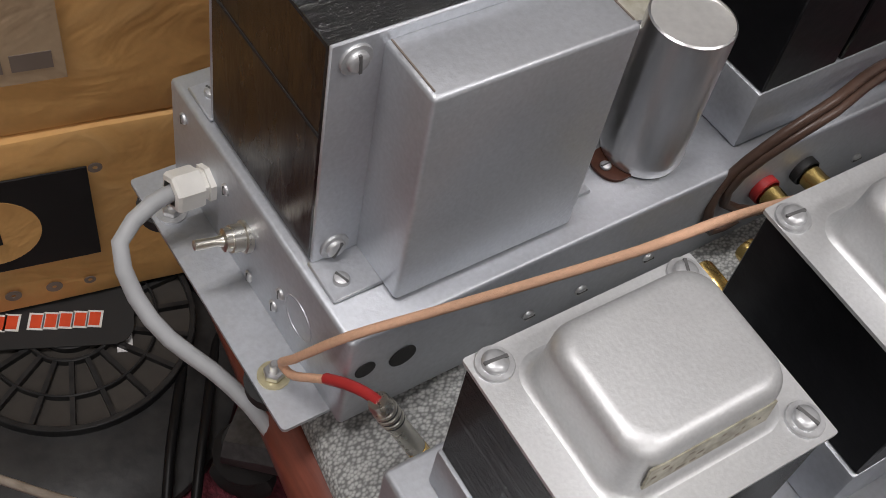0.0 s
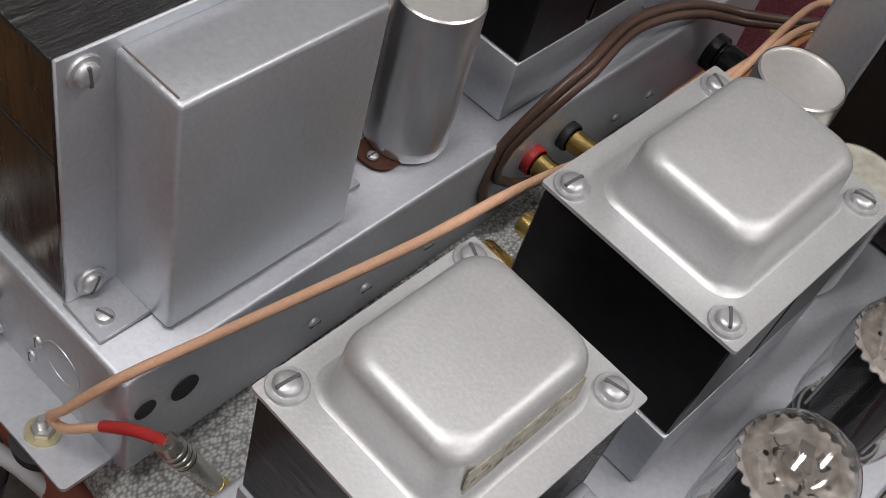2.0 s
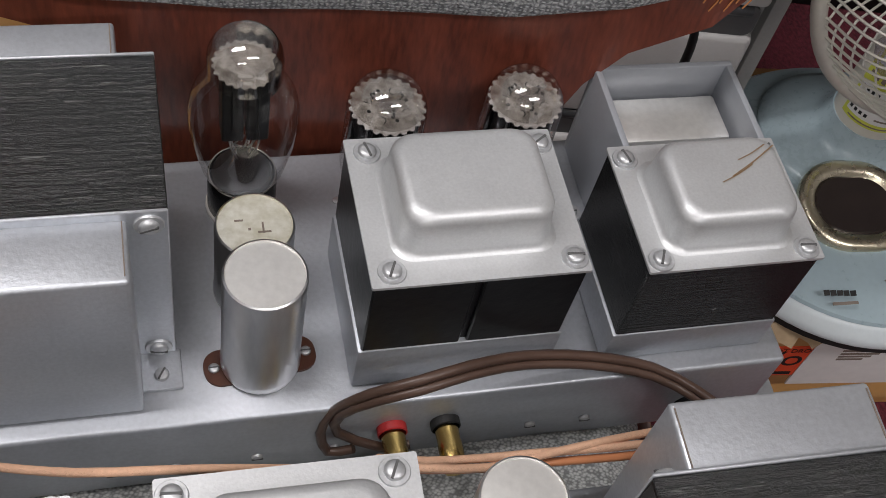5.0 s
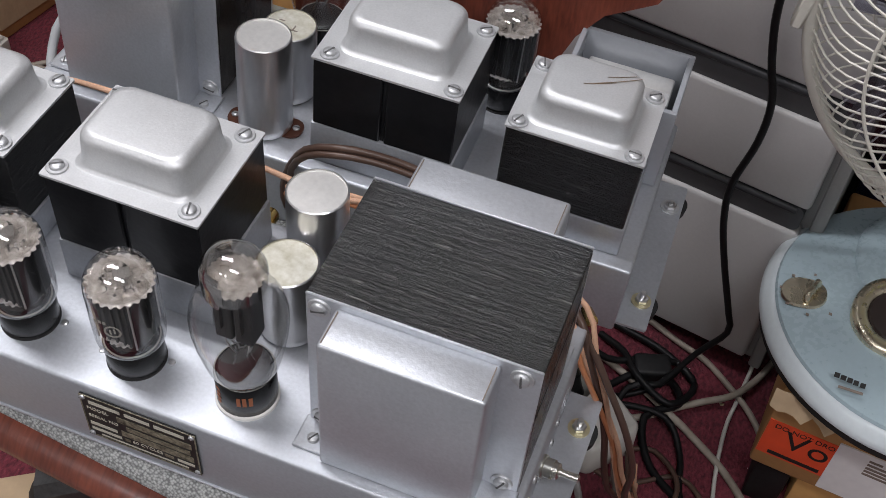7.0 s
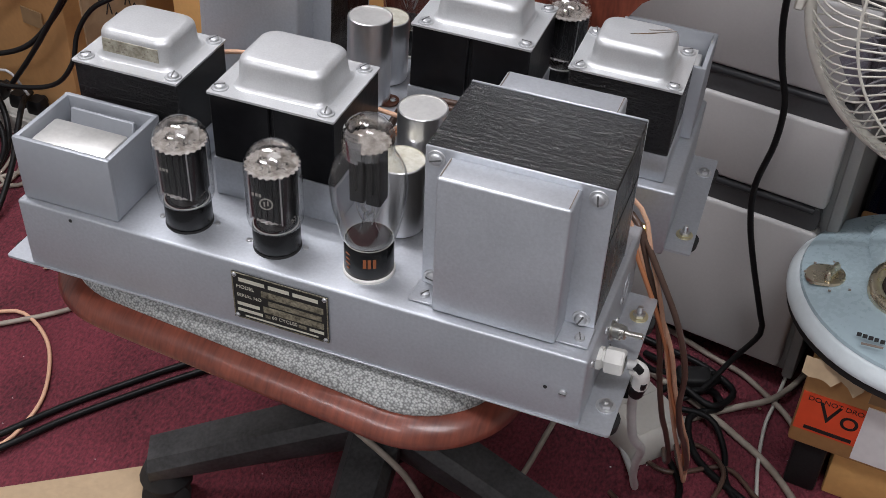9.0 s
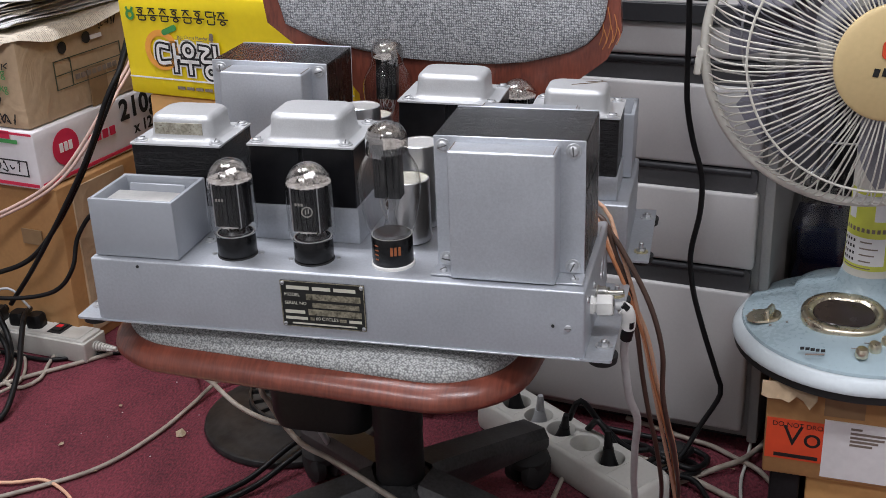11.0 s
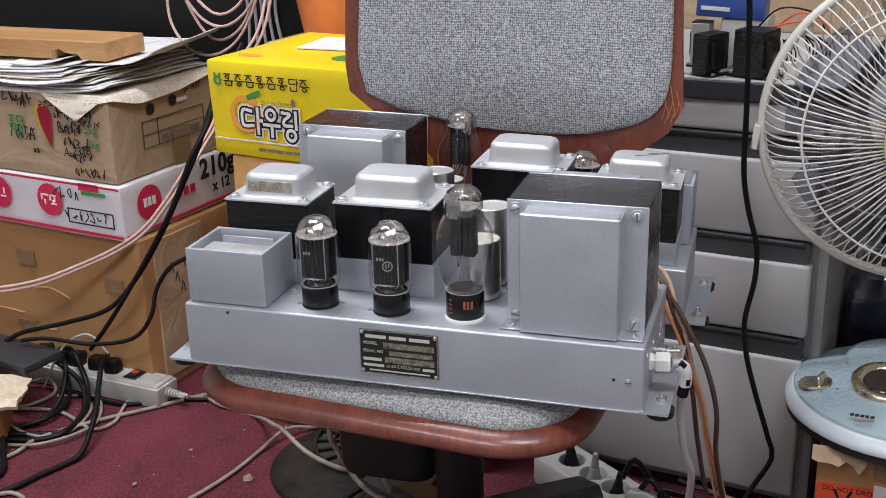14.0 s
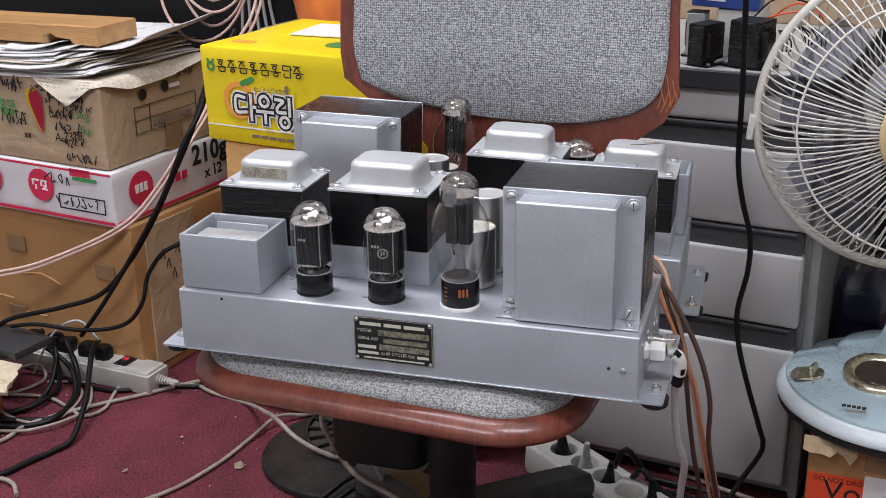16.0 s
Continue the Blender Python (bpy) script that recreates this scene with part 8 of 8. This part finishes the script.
    ("black_cable", "blackcable", 0.0038, [(0.3522, 0.4600, 0.0600), (0.3676, 0.4550, 0.0919), (0.3964, 0.4680, 0.0483), (0.4324, 0.4670, 0.020), (0.4772, 0.4870, 0.016), (0.5070, 0.4971, 0.010), (0.4926, 0.4567, 0.020), (0.4627, 0.4417, 0.016), (0.4582, 0.3864, F), (0.4990, 0.3161, F), (0.4801, 0.2257, F)], "black mains cable on the carpet by the cabinet"),
    ("black_cable", "blackcable", 0.0040, [(0.3861, 0.5378, F), (0.4365, 0.5225, 0.008), (0.4869, 0.5072, 0.010), (0.5273, 0.4768, 0.012), (0.5078, 0.4366, 0.020), (0.4676, 0.4568, 0.022), (0.4471, 0.4871, 0.014), (0.4166, 0.5074, F)], "black mains cable coiled on the carpet"),
    ("black_cable", "blackcable", 0.0036, [(0.4078, 0.4066, F), (0.4579, 0.4216, 0.012), (0.5080, 0.4215, 0.016), (0.5331, 0.3914, F), (0.5487, 0.3361, F), (0.6091, 0.2860, F)], "black mains cable coiled on the carpet"),
    ("brown_thin_lead", "brownwire", 0.0028, [(0.4294, 0.2859, F), (0.4699, 0.2557, 0.012), (0.5193, 0.2860, F), (0.5388, 0.3461, 0.015), (0.5082, 0.3864, F), (0.4783, 0.3764, F)], "dark brown thin lead on the carpet"),
    ("brown_thin_lead", "brownwire", 0.0028, [(0.4001, 0.2256, F), (0.4605, 0.1956, F), (0.5402, 0.2058, F), (0.6193, 0.2560, F)], "dark brown thin lead on the carpet"),
    ("brown_thin_lead", "brownwire", 0.0028, [(0.4184, 0.3663, F), (0.4788, 0.3362, F), (0.5384, 0.3663, F), (0.5786, 0.3361, F)], "dark brown thin lead on the carpet"),
    ("white_thin_lead", "stripwhite", 0.0022, [(0.5756, 0.6077, F), (0.5831, 0.5643, F), (0.5806, 0.5281, 0.008), (0.5750, 0.4848, F), (0.5695, 0.4386, F), (0.5733, 0.3663, F), (0.5889, 0.3060, F), (0.6495, 0.2260, F)], "white thin lead by the shipping box"),
    ("black_cable", "blackcable", 0.0040, [(-0.720, 0.405, F), (-0.622, 0.446, F), (-0.586, 0.470, 0.008), (-0.565, 0.501, 0.010), (-0.573, 0.561, 0.012), (-0.612, 0.610, 0.040), (-0.640, 0.620, 0.066)], "black plug lead curling over the carpet"),
    ("black_cable", "blackcable", 0.0046, [(-0.700, 0.395, F), (-0.604, 0.422, F), (-0.549, 0.434, F), (-0.514, 0.465, 0.008), (-0.527, 0.541, 0.012), (-0.555, 0.587, 0.030), (-0.588, 0.612, 0.066)], "black plug lead curling over the carpet"),
    ("black_cable", "blackcable", 0.0050, [(-0.560, 0.270, F), (-0.537, 0.333, F), (-0.564, 0.378, 0.009), (-0.588, 0.408, 0.014), (-0.640, 0.440, 0.009), (-0.720, 0.450, F)], "thick black cable bent over the carpet"),
    ("black_cable", "blackcable", 0.0046, [(-0.580, 0.255, F), (-0.552, 0.320, F), (-0.580, 0.372, 0.012), (-0.620, 0.402, 0.010), (-0.700, 0.420, F)], "thick black cable bent over the carpet"),
    ("black_cable", "blackcable", 0.0036, [(-0.600, 0.590, F), (-0.563, 0.584, F), (-0.487, 0.574, F), (-0.440, 0.592, F), (-0.407, 0.609, F), (-0.363, 0.622, F), (-0.300, 0.640, F)], "black mains cable lying along the power strip"),
    ("grey_thin_lead", "beigecable", 0.0026, [(-0.579, 0.410, F), (-0.533, 0.418, 0.008), (-0.496, 0.455, 0.009), (-0.488, 0.506, F), (-0.510, 0.556, F), (-0.543, 0.588, F), (-0.605, 0.574, F)], "pale thin lead on the carpet"),
    ("grey_thin_lead", "beigecable", 0.0028, [(-0.666, 0.505, 0.010), (-0.634, 0.529, F), (-0.609, 0.573, 0.010), (-0.640, 0.600, 0.020), (-0.690, 0.590, F)], "pale thin lead on the carpet"),
    ("beige_cable", "beigecable", 0.0034, [(-0.540, 0.270, F), (-0.501, 0.286, F), (-0.487, 0.293, F), (-0.463, 0.286, F), (-0.440, 0.262, F)], "beige mains cable running over the carpet"),
]
for n, mt, r, pts, lb in RUNS:
    cable(n, pts, r, M[mt], lb, "cable", "cables on the floor")
ad = thing("power_adapter", pose(0.480, 0.478, 0, 0, 0, 20), "black power adapter among the cables", "adapter")
part("body", box(-0.020, 0.020, -0.014, 0.014, 0.001, 0.024, 0.005, 3), M["chairblack"], ad)
# scraps on the carpet
for k, (x, y, w) in enumerate(((-0.178, 0.415, 0.010), (-0.30, 0.47, 0.004), (-0.33, 0.36, 0.005), (-0.25, 0.31, 0.004), (0.56, 0.47, 0.005))):
    t = thing("paper_scrap", pose(x, y, 0.003, 12, 8, 40 * k), "torn pale paper scrap on the carpet", "scrap", "carpet scraps")
    rnd = random.Random(60 + k)
    bm = bmesh.new()
    hub = bm.verts.new((0, 0, w * 0.5))
    ring = [bm.verts.new((w * rnd.uniform(0.45, 1.1) * math.cos(a), w * rnd.uniform(0.35, 0.9) * math.sin(a), w * rnd.uniform(-0.1, 0.5))) for a in (0.0, 0.9, 1.7, 2.8, 3.9, 5.2)]
    for i in range(6):
        bm.faces.new((hub, ring[i], ring[(i + 1) % 6]))
    bmesh.ops.solidify(bm, geom=bm.faces[:], thickness=0.0004)
    part("scrap", bm, M["oldboard"], t, angle=20)
rnd = random.Random(5)
bm = bmesh.new()
for k in range(260):
    x, y, s = rnd.uniform(-0.7, 0.75), rnd.uniform(-0.35, 0.75), rnd.choice((0.0004, 0.0005, 0.0006, 0.0009))
    box(x - s, x + s, y - s * 0.6, y + s * 0.6, 0.0012, 0.0012 + s, bm=bm)
tagged(new("carpet_lint", mesh_of("carpet_lint", bm, M["paper"])), "pale lint and crumbs strewn over the carpet", "lint", kind="stuff")
cd = thing("cardboard_sheet", pose(-0.033, 0.133, 0.0, 0, 0, 34), "flat pale cardboard sheet on the carpet", "cardboard")
part("sheet", box(-0.34, 0.0, -0.20, 0.0, 0.001, 0.006, 0.001, 1), M["cartonlight"], cd)
wb = thing("pale_board", pose(-0.640, 0.455, 0.0, 0, 0, 22), "pale board end with torn edge by the cables", "board")
bm = bmesh.new()
rows = []
for i in range(15):
    row = []
    for j in range(9):
        u, v = i / 14, j / 8
        edge = 0.010 * noise.noise(Vector((u * 6, v * 9, 2)))
        x, y = -0.14 + 0.205 * u + (edge if i in (0, 14) else 0), -0.080 + 0.098 * v + (edge if j in (0, 8) else 0)
        row.append(bm.verts.new((x, y, 0.092 + 0.012 * noise.noise(Vector((u * 3, v * 3, 5))) + 0.004 * noise.noise(Vector((u * 9, v * 9, 7))) - 0.016 * u * u)))
    rows.append(row)
for i in range(14):
    for j in range(8):
        bm.faces.new((rows[i][j], rows[i + 1][j], rows[i + 1][j + 1], rows[i][j + 1]))
bmesh.ops.recalc_face_normals(bm, faces=bm.faces[:])
bmesh.ops.solidify(bm, geom=bm.faces[:], thickness=0.007)
part("board", bm, M["oldboard"], wb, "torn pale layered card", angle=50)
part("wood_bit", box(-0.09, 0.010, -0.02, 0.002, 0.1005, 0.108, 0.001, 1), M["plank"], wb)
part("support", box(-0.13, 0.03, -0.065, 0.010, 0.0, 0.0775, 0.004), M["carton"], wb)
ds = thing("dark_grey_case", pose(-0.640, 0.545, 0.0, 0, 0, -14), "dark grey case behind the pale board", "case")
part("shell", box(-0.19, 0.062, -0.045, 0.030, 0.084, 0.098, 0.003), M["cabdark"], ds)
part("foot_block", box(-0.19, -0.11, -0.040, 0.025, 0.0, 0.084, 0.003), M["cabdark"], ds)
